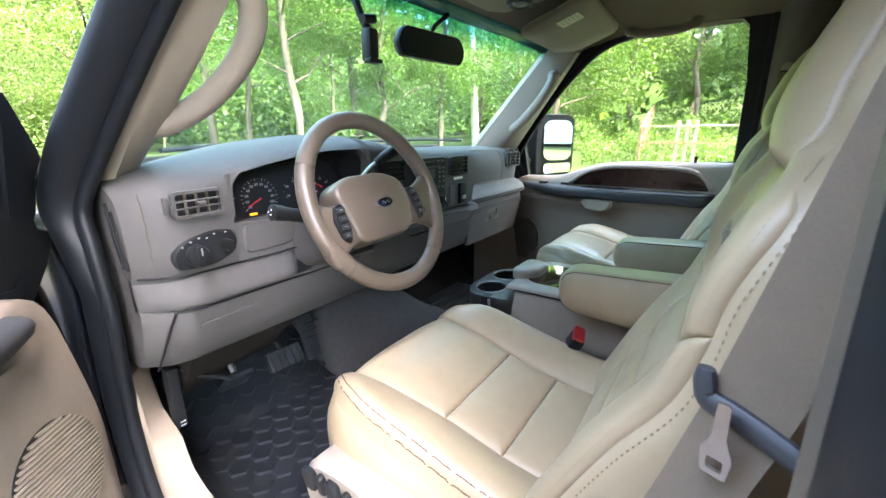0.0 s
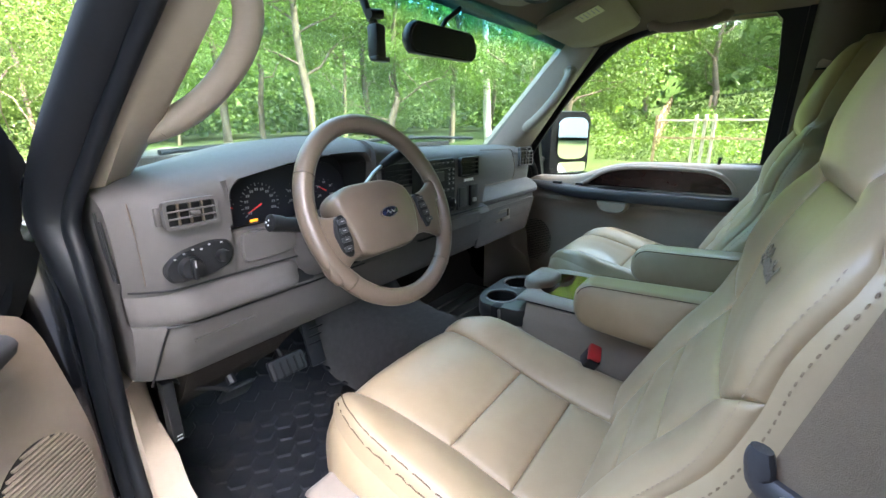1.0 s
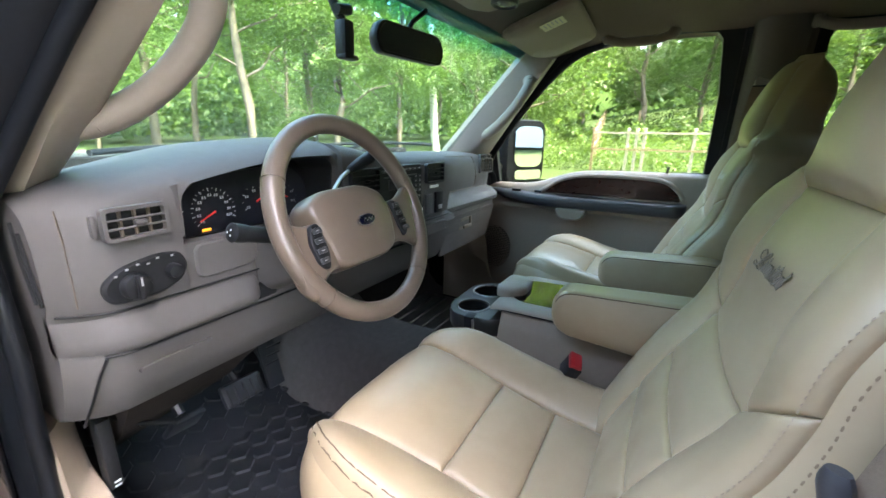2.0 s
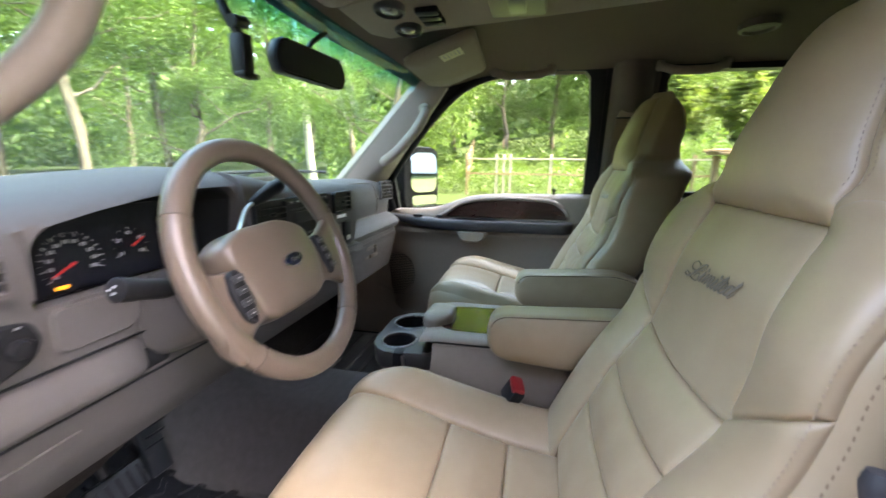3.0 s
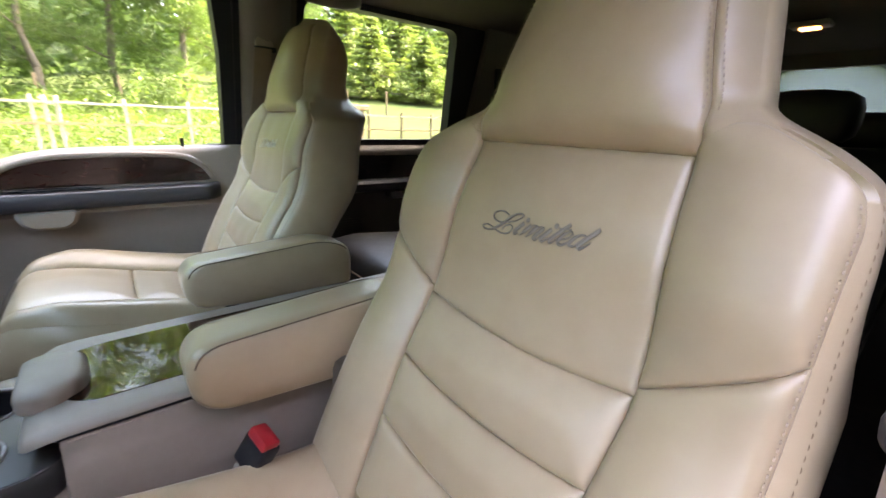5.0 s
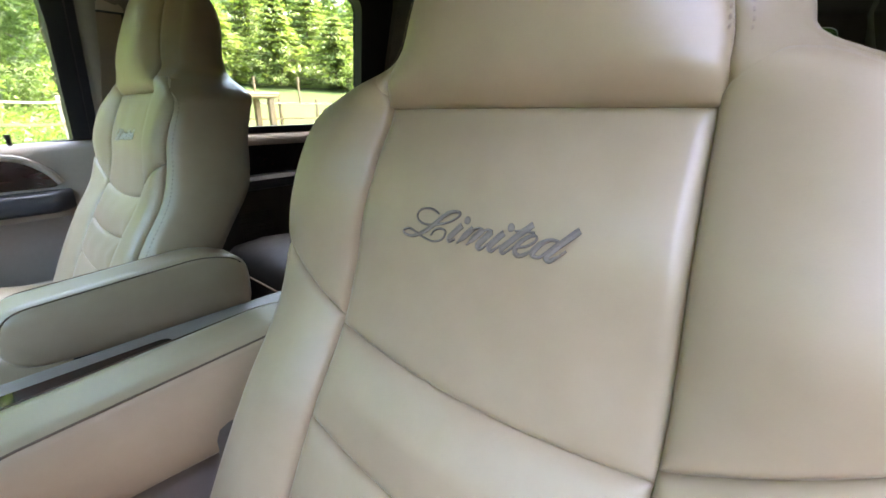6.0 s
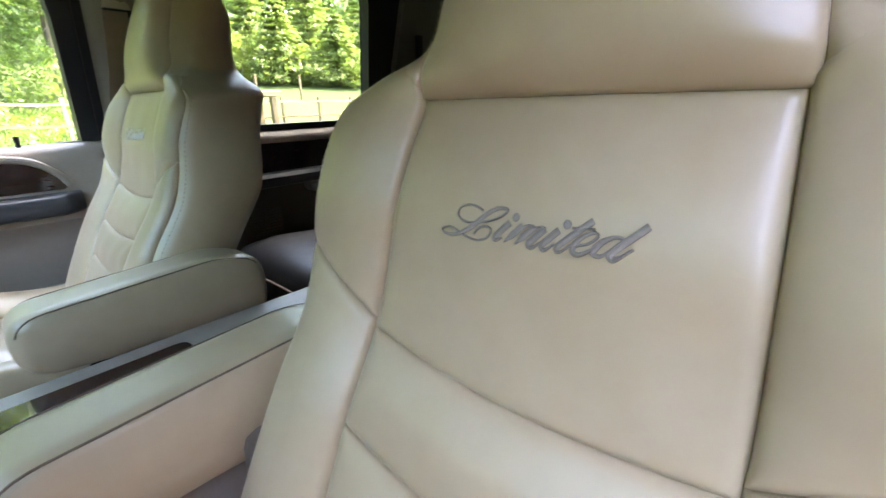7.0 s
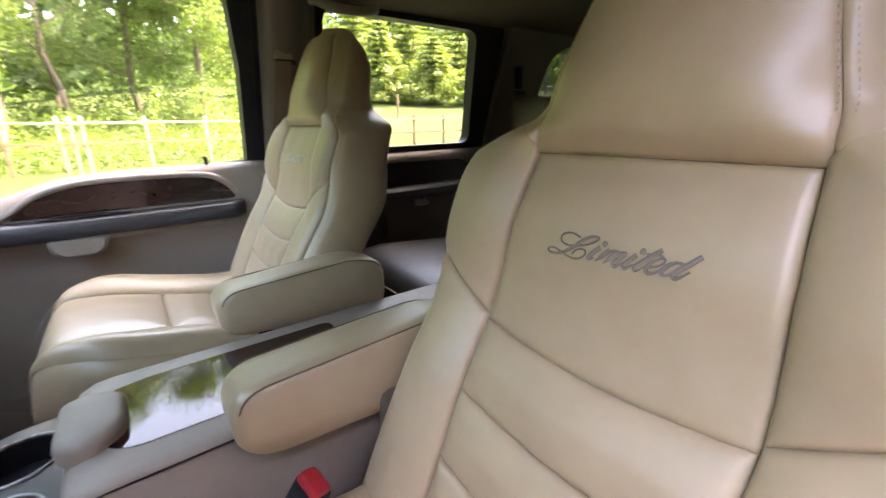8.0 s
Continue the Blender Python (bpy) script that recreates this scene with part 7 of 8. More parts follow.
# overhead console
oc = thing("overhead_console", "tan overhead console with map lamps and switches", "overhead console", at=pose(0.0, 0.46, 1.83))
bm = bmesh.new()
rings = []
for y, w, z in ((-0.50, 0.09, 0.03), (-0.47, 0.115, 0.008), (-0.20, 0.13, -0.006), (0.05, 0.14, -0.018), (0.16, 0.13, -0.034), (0.20, 0.10, -0.03)):
    rings.append([Vector((x, y, zz)) for x, zz in ((-w, 0.05), (-w, z + 0.012), (-w + 0.014, z), (w - 0.014, z), (w, z + 0.012), (w, 0.05))])
loft_bm(bm, rings)
part("body", bm, HEADLINER, oc)
for x in (-0.062, 0.075):
    bm = bmesh.new()
    rings = [[Vector((x + 0.038 * s_ * math.cos(2 * math.pi * i / 24), 0.10 + 0.028 * s_ * math.sin(2 * math.pi * i / 24), z)) for i in range(24)] for s_, z in ((1.15, -0.020), (1.12, -0.034), (1.0, -0.036), (0.95, -0.030), (0.3, -0.028))]
    loft_bm(bm, rings)
    lr = part("lamp_bezel", bm, GREYBLK, oc, "dark oval map lamp bezel")
    bm = bmesh.new()
    bmesh.ops.create_uvsphere(bm, u_segments=16, v_segments=8, radius=1.0)
    for v in bm.verts:
        v.co = Vector((x + v.co.x * 0.024, 0.10 + v.co.y * 0.017, -0.031 + v.co.z * 0.006))
    part("lens", bm, SILVER, lr)
for j in range(3):
    bm = bmesh.new()
    block(bm, (-0.02 + 0.034 * j, 0.03, -0.022), (0.028, 0.05, 0.014), 0.004)
    part("switch", bm, BLACK, oc)
bm = bmesh.new()
block(bm, (0.0, -0.16, -0.010), (0.15, 0.12, 0.012), 0.005)
part("display_trim", bm, TRIM_DARK, oc)
bm = bmesh.new()
block(bm, (0.0, -0.16, -0.017), (0.09, 0.035, 0.004), 0.001)
part("display", bm, GAUGE, oc)
# roof handles
for y0, y1, k in ((0.20, 0.42, 1), (-0.36, -0.14, 1)):
    rh = thing("assist_strap", "tan fold-down assist handle above the side window", "grab handle", "assist handles", at=pose(k * 0.66, (y0 + y1) / 2, 1.815))
    bm = bmesh.new()
    h = (y1 - y0) / 2
    tube(bm, smooth_path([(0.02, -h, 0.018), (-0.005, -h * 0.86, 0.0), (-0.016, -h * 0.5, -0.014), (-0.018, 0, -0.017), (-0.016, h * 0.5, -0.014), (-0.005, h * 0.86, 0.0), (0.02, h, 0.018)], 30), [0.014] * 5 + [0.010] * 20 + [0.014] * 5, 10, flat=1.4)
    part("grip", bm, HEADLINER if y0 > 0 else TRIM, rh, smooth=60)
# lit dome lamp over the rear seats
dm = thing("dome_lamp", "lit amber dome lamp in the rear headliner", "dome lamp", at=pose(-0.20, -1.75, 1.850))
bm = bmesh.new()
block(bm, (0, 0, 0), (0.12, 0.08, 0.02), 0.008)
part("bezel", bm, TRIM, dm)
bm = bmesh.new()
block(bm, (0, 0, -0.012), (0.06, 0.04, 0.010), 0.004)
part("lens", bm, DOME, dm, "glowing amber lens")
for y, x in ((-0.32, 0.40), (-1.25, 0.35)):
    sp2 = thing("roof_vent", "round tan air outlet in the headliner", "air vent", "roof vents", at=pose(x, y, 1.856))
    bm = bmesh.new()
    rings = [[Vector((r * 1.3 * math.cos(2 * math.pi * i / 24), r * math.sin(2 * math.pi * i / 24), z)) for i in range(24)] for r, z in ((0.045, 0.01), (0.044, -0.008), (0.036, -0.010), (0.034, -0.002), (0.01, -0.002))]
    loft_bm(bm, rings)
    part("outlet", bm, TRIM_DARK, sp2)

# ---- second row ----
def bench(xc, w, label, heads, hide):
    b = thing("rear_seat", label, "car seat", "rear seats", at=pose(xc, -0.55, 0.78))
    bm = bmesh.new()
    rings = []
    for y, zt, s_ in ((-0.30, 0.225, 1.0), (0.0, 0.255, 1.0), (0.20, 0.275, 1.0), (0.29, 0.268, 0.985), (0.335, 0.235, 0.96), (0.345, 0.18, 0.94), (0.33, 0.11, 0.93)):
        ring = []
        for i in range(21):
            u = -1 + 2 * i / 20
            ring.append(Vector((w * s_ * u, y, zt - 0.03 * abs(u) ** 6 - 0.012 * math.exp(-((abs(u) - 0.55) / 0.03) ** 2))))
        ring += [Vector((w * s_ * 1.02, y, 0.16)), Vector((w * s_ * 0.98, y, 0.09)), Vector((-w * s_ * 0.98, y, 0.09)), Vector((-w * s_ * 1.02, y, 0.16))]
        rings.append(ring)
    loft_bm(bm, rings)
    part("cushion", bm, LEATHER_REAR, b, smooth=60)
    bm = bmesh.new()
    tube(bm, [(-w * 0.96, 0.337, 0.205), (-w * 0.5, 0.35, 0.215), (w * 0.5, 0.35, 0.215), (w * 0.96, 0.337, 0.205)], 0.003, 6)
    part("piping", bm, STITCH, b)
    bm = bmesh.new()
    rings = []
    for z, y, th, s_ in ((0.20, -0.30, 0.14, 1.0), (0.40, -0.36, 0.14, 1.0), (0.56, -0.43, 0.12, 0.99), (0.63, -0.465, 0.09, 0.95), (0.655, -0.49, 0.05, 0.90)):
        ring = []
        for i in range(17):
            u = -1 + 2 * i / 16
            ring.append(Vector((w * s_ * u, y - 0.03 * abs(u) ** 5 - 0.014 * math.exp(-((abs(u) - 0.5) / 0.04) ** 2), z - 0.02 * abs(u) ** 6)))
        ring += [Vector((w * s_ * (1 - 2 * i / 8), y - th, z)) for i in range(9)]
        rings.append(ring)
    loft_bm(bm, rings)
    part("backrest", bm, hide, b, smooth=60)
    for hx in heads:
        bm = bmesh.new()
        rings = []
        for z, s_ in ((0.665, 0.80), (0.68, 0.95), (0.71, 1.0), (0.745, 1.0), (0.770, 0.93), (0.785, 0.70), (0.79, 0.3)):
            rings.append([Vector((hx + 0.115 * s_ * math.copysign(abs(math.cos(a)) ** 0.5, math.cos(a)), -0.52 + 0.045 * s_ * math.copysign(abs(math.sin(a)) ** 0.7, math.sin(a)), z)) for a in (2 * math.pi * i / 28 for i in range(28))])
        loft_bm(bm, rings)
        part("head_restraint", bm, hide, b, smooth=60)
        bm = bmesh.new()
        for q in (-0.05, 0.05):
            tube(bm, [(hx + q, -0.52, 0.60), (hx + q, -0.52, 0.68)], 0.006, 8)
        part("head_post", bm, STEEL, b)
    bm = bmesh.new()
    block(bm, (0, 0.0, 0.02), (w * 1.8, 0.5, 0.10), 0.01)
    part("seat_frame", bm, BLACK, b)
    return b


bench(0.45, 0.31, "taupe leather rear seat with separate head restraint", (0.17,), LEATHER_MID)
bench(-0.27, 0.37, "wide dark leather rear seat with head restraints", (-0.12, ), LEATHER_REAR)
bt = thing("third_row_seat", "dark leather third row seat back with head restraint", "car seat", "rear seats", at=pose(0.0, -1.75, 0.80))
bm = bmesh.new()
block(bm, (0.0, 0, 0.33), (1.25, 0.12, 0.56), 0.04)
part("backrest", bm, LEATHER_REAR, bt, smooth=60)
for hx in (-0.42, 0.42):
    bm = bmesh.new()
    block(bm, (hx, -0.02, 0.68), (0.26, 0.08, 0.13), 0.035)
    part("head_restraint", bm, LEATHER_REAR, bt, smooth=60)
# ---- outer body, running gear ----
body = thing("vehicle_body", "black painted outer body of the large sport utility vehicle", "vehicle body", at=pose(0, 0, 0.0))
for k in (-1, 1):
    bm = bmesh.new()
    rings = []
    for y in [1.04, 1.12, 1.30, 1.60, 1.90, 2.10, 2.22]:
        t = (y - 1.04) / 1.18
        arch = max(0.0, 1 - ((y - 1.60) / 0.46) ** 2) ** 0.5 * 0.40
        zb = max(0.56, 0.40 + arch + 0.05)
        zt = 1.285 - 0.075 * t
        xo = 0.955 - 0.05 * t ** 3
        rings.append([Vector((k * x, y, z)) for x, z in ((0.80, zt), (xo - 0.05, zt - 0.005), (xo - 0.012, zt - 0.05), (xo + 0.005, (zt + zb) / 2), (xo, zb), (xo - 0.05, zb), (0.80, zt - 0.05))])
    loft_bm(bm, rings)
    part("fender", bm, PAINT, body, smooth=50)
    bm = bmesh.new()
    rings = []
    for y in [-2.76, -2.60, -2.35, -1.90, -1.45, -1.20, -0.60, -0.12]:
        arch = max(0.0, 1 - ((y + 1.90) / 0.46) ** 2) ** 0.5 * 0.40
        zb = max(0.58, 0.40 + arch + 0.05)
        rings.append([Vector((k * x, y, z)) for x, z in ((0.925, 1.345), (0.945, 1.335), (0.962, 1.26), (0.968, 1.0), (0.955, zb), (0.93, zb), (0.935, 1.0))])
    loft_bm(bm, rings)
    part("side_panel", bm, PAINT, body, smooth=50)
    bm = bmesh.new()
    block(bm, (k * 0.93, 0.0, 0.60), (0.10, 2.5, 0.07), 0.02)
    part("running_board", bm, BLACK, body, "black ribbed running board")
    for y in (1.60, -1.90):
        bm = bmesh.new()
        prof = [(0.25, -0.10), (0.33, -0.125), (0.385, -0.11), (0.40, -0.06), (0.40, 0.06), (0.385, 0.11), (0.33, 0.125), (0.25, 0.10)]
        loft_bm(bm, [[Vector((k * 0.82 + d, y + r * math.cos(a), 0.40 + r * math.sin(a))) for a in (2 * math.pi * i / 40 for i in range(40))] for r, d in prof], cap=False)
        wh = part("wheel", bm, RUBBER, body, "black tyre on a bright rim")
        bm = bmesh.new()
        loft_bm(bm, [[Vector((k * (0.82 + d), y + r * math.cos(a), 0.40 + r * math.sin(a))) for a in (2 * math.pi * i / 32 for i in range(32))] for r, d in ((0.255, 0.10), (0.245, 0.07), (0.20, 0.05), (0.08, 0.085), (0.02, 0.09))], cap=False)
        part("rim", bm, STEEL, wh)
bm = bmesh.new()
rings = []
for y, z in ((1.46, 1.285), (1.70, 1.275), (2.00, 1.245), (2.18, 1.205), (2.24, 1.15)):
    row = [Vector((x, y - 0.06 * (x / 0.8) ** 2, z + 0.012 * math.cos(x * 2))) for x in [-0.80 + 0.08 * i for i in range(21)]]
    rings.append(row + [p - Vector((0, 0, 0.02)) for p in reversed(row)])
loft_bm(bm, rings)
part("hood", bm, PAINT, body, smooth=50)
bm = bmesh.new()
block(bm, (0, 2.20, 0.95), (1.60, 0.06, 0.42), 0.02)
part("grille", bm, BLACK, body)
for y in (2.30, -2.86):
    bm = bmesh.new()
    block(bm, (0, y, 0.66), (1.86, 0.16, 0.24), 0.05, seg=3)
    part("bumper", bm, CHROME, body, "bright bumper")
bm = bmesh.new()
block(bm, (0, -0.2, 0.58), (1.5, 4.6, 0.12), 0.02)
part("chassis", bm, BLACK, body)
# ---- outside: ground, drive, trees, fence ----
rng = np.random.default_rng(7)
GRASS = surface("lawn_grass", (0.036, 0.056, 0.017), 0.9, var=0.45, scale=0.6, grain=1.0, gscale=40, spec=0.1, stain=((0.060, 0.070, 0.026), 0.15, 0.52))
ASPHALT = surface("worn_asphalt", (0.12, 0.12, 0.122), 0.9, var=0.2, scale=1.5, grain=0.8, gscale=120, spec=0.2)
BARK = surface("tree_bark", (0.13, 0.105, 0.080), 0.95, var=0.4, scale=5, grain=1.0, gscale=30, spec=0.1)
BARK_PALE = surface("pale_bark", (0.42, 0.38, 0.32), 0.95, var=0.35, scale=4, grain=1.0, gscale=25, spec=0.1)
RAIL = surface("weathered_fence_wood", (0.24, 0.17, 0.105), 0.9, var=0.3, scale=4, grain=0.6, gscale=60, spec=0.1)
RAIL_PALE = surface("pale_fence_board", (0.33, 0.29, 0.225), 0.9, var=0.2, scale=4, grain=0.5, gscale=60, spec=0.1)
LEAF_A = leaf_material("leaf_green", (0.034, 0.074, 0.014), (0.112, 0.174, 0.036))
LEAF_B = leaf_material("leaf_yellow_green", (0.042, 0.088, 0.018), (0.122, 0.185, 0.044))
LEAF_C = leaf_material("conifer_needles", (0.075, 0.125, 0.028), (0.20, 0.26, 0.065), 0.45)
LEAF_W = leaf_material("far_woods_leaves", (0.042, 0.088, 0.021), (0.125, 0.19, 0.048))
SIDING = surface("white_siding", (0.75, 0.75, 0.74), 0.7, var=0.04, scale=3)
SHINGLE = surface("grey_shingles", (0.16, 0.165, 0.175), 0.9, var=0.25, scale=4, grain=0.6, gscale=30)


def ground_z(x, y):
    """The lie of the land: level by the drive, climbing to the right and behind."""
    r = math.hypot(x, y)
    z = 0.0
    if x > 5:
        z += 0.05 * (min(x, 14) - 5)
    if x > 14:
        w = max(0.0, min(1.0, (20 - y) / 25))
        z += w * 0.150 * (min(x, 48) - 14)
        z += (1 - w) * 0.03 * (min(x, 48) - 14)
    if x < 5 and y > 8:
        z += 0.012 * (min(y, 60) - 8)
    if y < -10:
        z += 0.03 * (min(-y, 60) - 10)
    return z


xs = [-2500, -600, -200, -90, -60, -40, -30, -24] + [-18 + 1.5 * i for i in range(46)] + [54, 60, 75, 100, 200, 600, 2500]
bm = bmesh.new()
grid = [[bm.verts.new((x, y, ground_z(x, y) + (0.05 * noise.noise((x * 0.3, y * 0.3, 0)) if abs(x) < 60 and abs(y) < 60 and math.hypot(x, y) > 6 else 0))) for x in xs] for y in xs]
for a, b in zip(grid, grid[1:]):
    for i in range(len(xs) - 1):
        bm.faces.new((a[i], a[i + 1], b[i + 1], b[i]))
tagged(part("ground", bm, GRASS, smooth=60), "bright mown lawn rising to a meadow hillside", "lawn", kind="structure")
bm = bmesh.new()
loop = smooth_path([(-4.2, -16, 0), (-3.6, -4, 0), (-3.4, 6, 0), (-2.6, 13, 0), (1, 21, 0), (10, 29, 0)], 40)
loop2 = smooth_path([(2.4, -16, 0), (2.4, -4, 0), (2.2, 4, 0), (1.6, 9.5, 0), (3.4, 17, 0), (11, 25.5, 0)], 40)
vv = [(bm.verts.new((p.x, p.y, ground_z(p.x, p.y) + 0.07)), bm.verts.new((q.x, q.y, ground_z(q.x, q.y) + 0.07))) for p, q in zip(loop, loop2)]
for (a, b), (c, d) in zip(vv, vv[1:]):
    bm.faces.new((a, b, d, c))
tagged(part("road", bm, ASPHALT), "worn grey asphalt drive under the vehicle", "driveway", kind="structure")


def leaf_mesh(name, centres, sizes, mat, parent, aspect=0.55, up_bias=0.35, along=None):
    """Many folded leaf blades, each an island of its own; along gives the way they point."""
    n = len(centres)
    d = rng.normal(size=(n, 3)) * (1.0 if along is None else 0.35)
    if along is not None:
        d += along
    d /= np.linalg.norm(d, axis=1)[:, None]
    nrm = rng.normal(size=(n, 3))
    nrm[:, 2] = np.abs(nrm[:, 2]) + up_bias
    s = np.cross(d, nrm)
    s /= np.linalg.norm(s, axis=1)[:, None]
    f = np.cross(s, d)
    L, W = sizes[:, None], sizes[:, None] * aspect
    c = np.asarray(centres)
    v = np.stack([c - d * L / 2, c - s * W / 2 + f * L * 0.10, c + d * L / 2, c + s * W / 2 + f * L * 0.10], axis=1).reshape(-1, 3)
    base = np.arange(n)[:, None] * 4
    faces = (base + np.array([[0, 1, 2, 3]])).tolist()
    me = bpy.data.meshes.new(name)
    me.from_pydata(v.tolist(), [], faces)
    me.materials.append(mat)
    ob = new(name, me)
    ob.parent = parent
    return ob


def limb(bm, a, b, r0, r1, wob=0.2, n=6):
    P = [a.lerp(b, i / n) + Vector(rng.normal(size=3)) * wob * (b - a).length * 0.08 * (0 < i < n) for i in range(n + 1)]
    tube(bm, P, [r0 + (r1 - r0) * i / n for i in range(n + 1)], 7)
    return P


def make_tree(x, y, h, crown, mat, leaves, size, low=0.22, r=0.16, bark=None, label="leafy green deciduous tree on the lawn", group="trees", lean=0.0):
    z0 = ground_z(x, y) - 0.1
    t = thing("tree", label, "tree", group, at=pose(x, y, z0))
    bm = bmesh.new()
    top = Vector((rng.normal() * 0.4 + lean, rng.normal() * 0.4, h * 0.86))
    trunk = limb(bm, Vector((0, 0, 0)), top, r, r * 0.22, 0.09, 9)
    ends = []
    for i in range(12):
        k = low + (0.95 - low) * (i + rng.random()) / 12
        p = trunk[min(8, int(k * 9))].lerp(trunk[min(9, int(k * 9) + 1)], k * 9 % 1)
        a = 2.4 * i + rng.random()
        reach = crown * (0.55 + 0.5 * rng.random()) * math.sin(math.pi * min(0.95, 0.30 + 0.62 * (k - low) / (1 - low)))
        q = p + Vector((math.cos(a) * reach, math.sin(a) * reach, reach * (0.25 + 0.45 * rng.random())))
        L = limb(bm, p, q, r * 0.35 * (1.1 - k), 0.015, 0.35, 5)
        ends += [L[3], L[4], L[5]]
        for _ in range(2):
            j = int(rng.integers(2, 5))
            e = L[j] + Vector(rng.normal(size=3)) * reach * 0.35 + Vector((0, 0, 0.1))
            limb(bm, L[j], e, 0.02, 0.008, 0.5, 3)
            ends.append(e)
    part("trunk", bm, bark or BARK, t, smooth=60)
    ends.append(top)
    E_ = np.array([tuple(e) for e in ends])
    per = max(1, leaves // len(ends))
    cl = []
    for e in E_:
        rad = crown * 0.26 * (0.7 + 0.6 * rng.random())
        m = int(per * (0.6 + 0.8 * rng.random()))
        v = rng.normal(size=(m, 3))
        v /= np.linalg.norm(v, axis=1)[:, None]
        v *= (rng.random((m, 1)) ** 0.45) * rad
        v[:, 2] *= 0.62
        v[:, 2] -= 0.18 * rad
        cl.append(v + e)
    c = np.concatenate(cl)
    leaf_mesh("crown", c, size * (0.7 + 0.6 * rng.random(len(c))), mat, t)
    return t


def make_conifer(x, y, h, w, leaves, size=0.30):
    z0 = ground_z(x, y) - 0.1
    t = thing("tree", "young green conifer on the meadow hillside", "tree", "conifers", at=pose(x, y, z0))
    bm = bmesh.new()
    limb(bm, Vector((0, 0, 0)), Vector((0, 0, h)), 0.14, 0.02, 0.05)
    cl, dl = [], []
    tiers = 15
    for i in range(tiers):
        k = i / tiers
        z = h * (0.06 + 0.92 * k)
        for j in range(9):
            a = 2 * math.pi * j / 9 + i * 0.7 + rng.normal() * 0.15
            reach = w * (1 - k) ** 0.85 * (0.55 + 0.75 * rng.random())
            e = Vector((math.cos(a) * reach, math.sin(a) * reach, z - 0.12 * reach))
            tube(bm, [Vector((0, 0, z)), e], [0.03, 0.008], 4)
            m = max(3, int(leaves / (tiers * 9) * (1.5 - k)))
            s = rng.random((m, 1)) ** 0.6
            v = np.array([[0, 0, z]]) * (1 - s) + np.array([tuple(e)]) * s + rng.normal(size=(m, 3)) * np.array([[0.15, 0.15, 0.05]]) * (0.5 + reach * 0.5)
            v[:, 2] += 0.10 * reach * s[:, 0] ** 3
            cl.append(v)
            dl.append(np.repeat([[math.cos(a), math.sin(a), -0.35]], m, axis=0))
    part("trunk", bm, BARK, t)
    c = np.concatenate(cl)
    leaf_mesh("crown", c, size * (0.6 + 0.7 * rng.random(len(c))), LEAF_C, t, aspect=0.36, up_bias=1.4, along=np.concatenate(dl))
    return t


def polar(az, d):
    a = radians(az)
    return -0.8 + d * math.sin(a), 0.2 + d * math.cos(a)


# trees ahead and to the right, by bearing from the vehicle and distance
for az, d, h, cr, mt, nl, sz, low in (
        (2, 17, 10, 3.6, LEAF_A, 5200, 0.24, 0.20), (10, 30, 14, 5.0, LEAF_B, 5200, 0.34, 0.16), (17, 21, 13, 4.4, LEAF_A, 5600, 0.28, 0.25), (26.5, 15, 12, 4.2, LEAF_A, 6200, 0.22, 0.30),
        (31, 22, 13, 4.4, LEAF_B, 5600, 0.28, 0.28), (37, 14, 11, 3.8, LEAF_B, 6200, 0.21, 0.26), (44, 19, 13, 4.4, LEAF_A, 5600, 0.26, 0.20), (47, 16, 8, 3.0, LEAF_B, 6000, 0.19, 0.14),
        (55, 22, 14, 4.6, LEAF_A, 5600, 0.28, 0.18), (66, 20, 12, 4.4, LEAF_B, 6000, 0.26, 0.16), (72, 24, 13, 4.8, LEAF_B, 6000, 0.29, 0.14), (79, 26, 13, 5.0, LEAF_A, 9500, 0.30, 0.10), (86, 24, 12, 4.8, LEAF_B, 9500, 0.28, 0.08),
        (92, 27, 13, 5.0, LEAF_A, 9500, 0.30, 0.08), (98, 25, 12, 4.6, LEAF_B, 9000, 0.30, 0.08), (104, 29, 13, 5.0, LEAF_A, 7600, 0.32, 0.10), (-6, 22, 12, 4.4, LEAF_A, 5200, 0.28, 0.2), (6, 13, 8, 3.0, LEAF_B, 5200, 0.19, 0.25),
        (22, 33, 15, 5.2, LEAF_B, 5000, 0.36, 0.15), (41, 31, 15, 5.2, LEAF_A, 5000, 0.36, 0.15), (60.5, 30, 15, 5.2, LEAF_B, 5000, 0.36, 0.15)):
    px, py = polar(az, d)
    if az > 62:
        h *= 1.3
    make_tree(px, py, h, cr, mt, int(nl * 4.8), sz * 0.40, low)
px, py = polar(60.2, 17)
make_tree(px, py, 12, 3.4, LEAF_B, 9000, 0.14, 0.62, 0.17, BARK_PALE, "slender tree with pale sunlit trunk", lean=-1.2)
px, py = polar(69, 10.5)
make_tree(px, py, 5.6, 2.9, LEAF_A, 26000, 0.070, 0.22, 0.11, None, "small spreading tree beside the garden fence")
for az, d, h, w in ((106, 37, 6.5, 2.4), (109.5, 40, 8.4, 2.8), (112.5, 36, 5.6, 2.3), (116, 41, 9.0, 3.0), (119, 36, 6.4, 2.5), (122.5, 40, 8.2, 2.9), (125.5, 36, 5.4, 2.6), (129, 40, 8.5, 3.0), (133, 38, 6.5, 2.8)):
    px, py = polar(az, d)
    make_conifer(px, py, h, w * 1.3, 6500, 0.36)
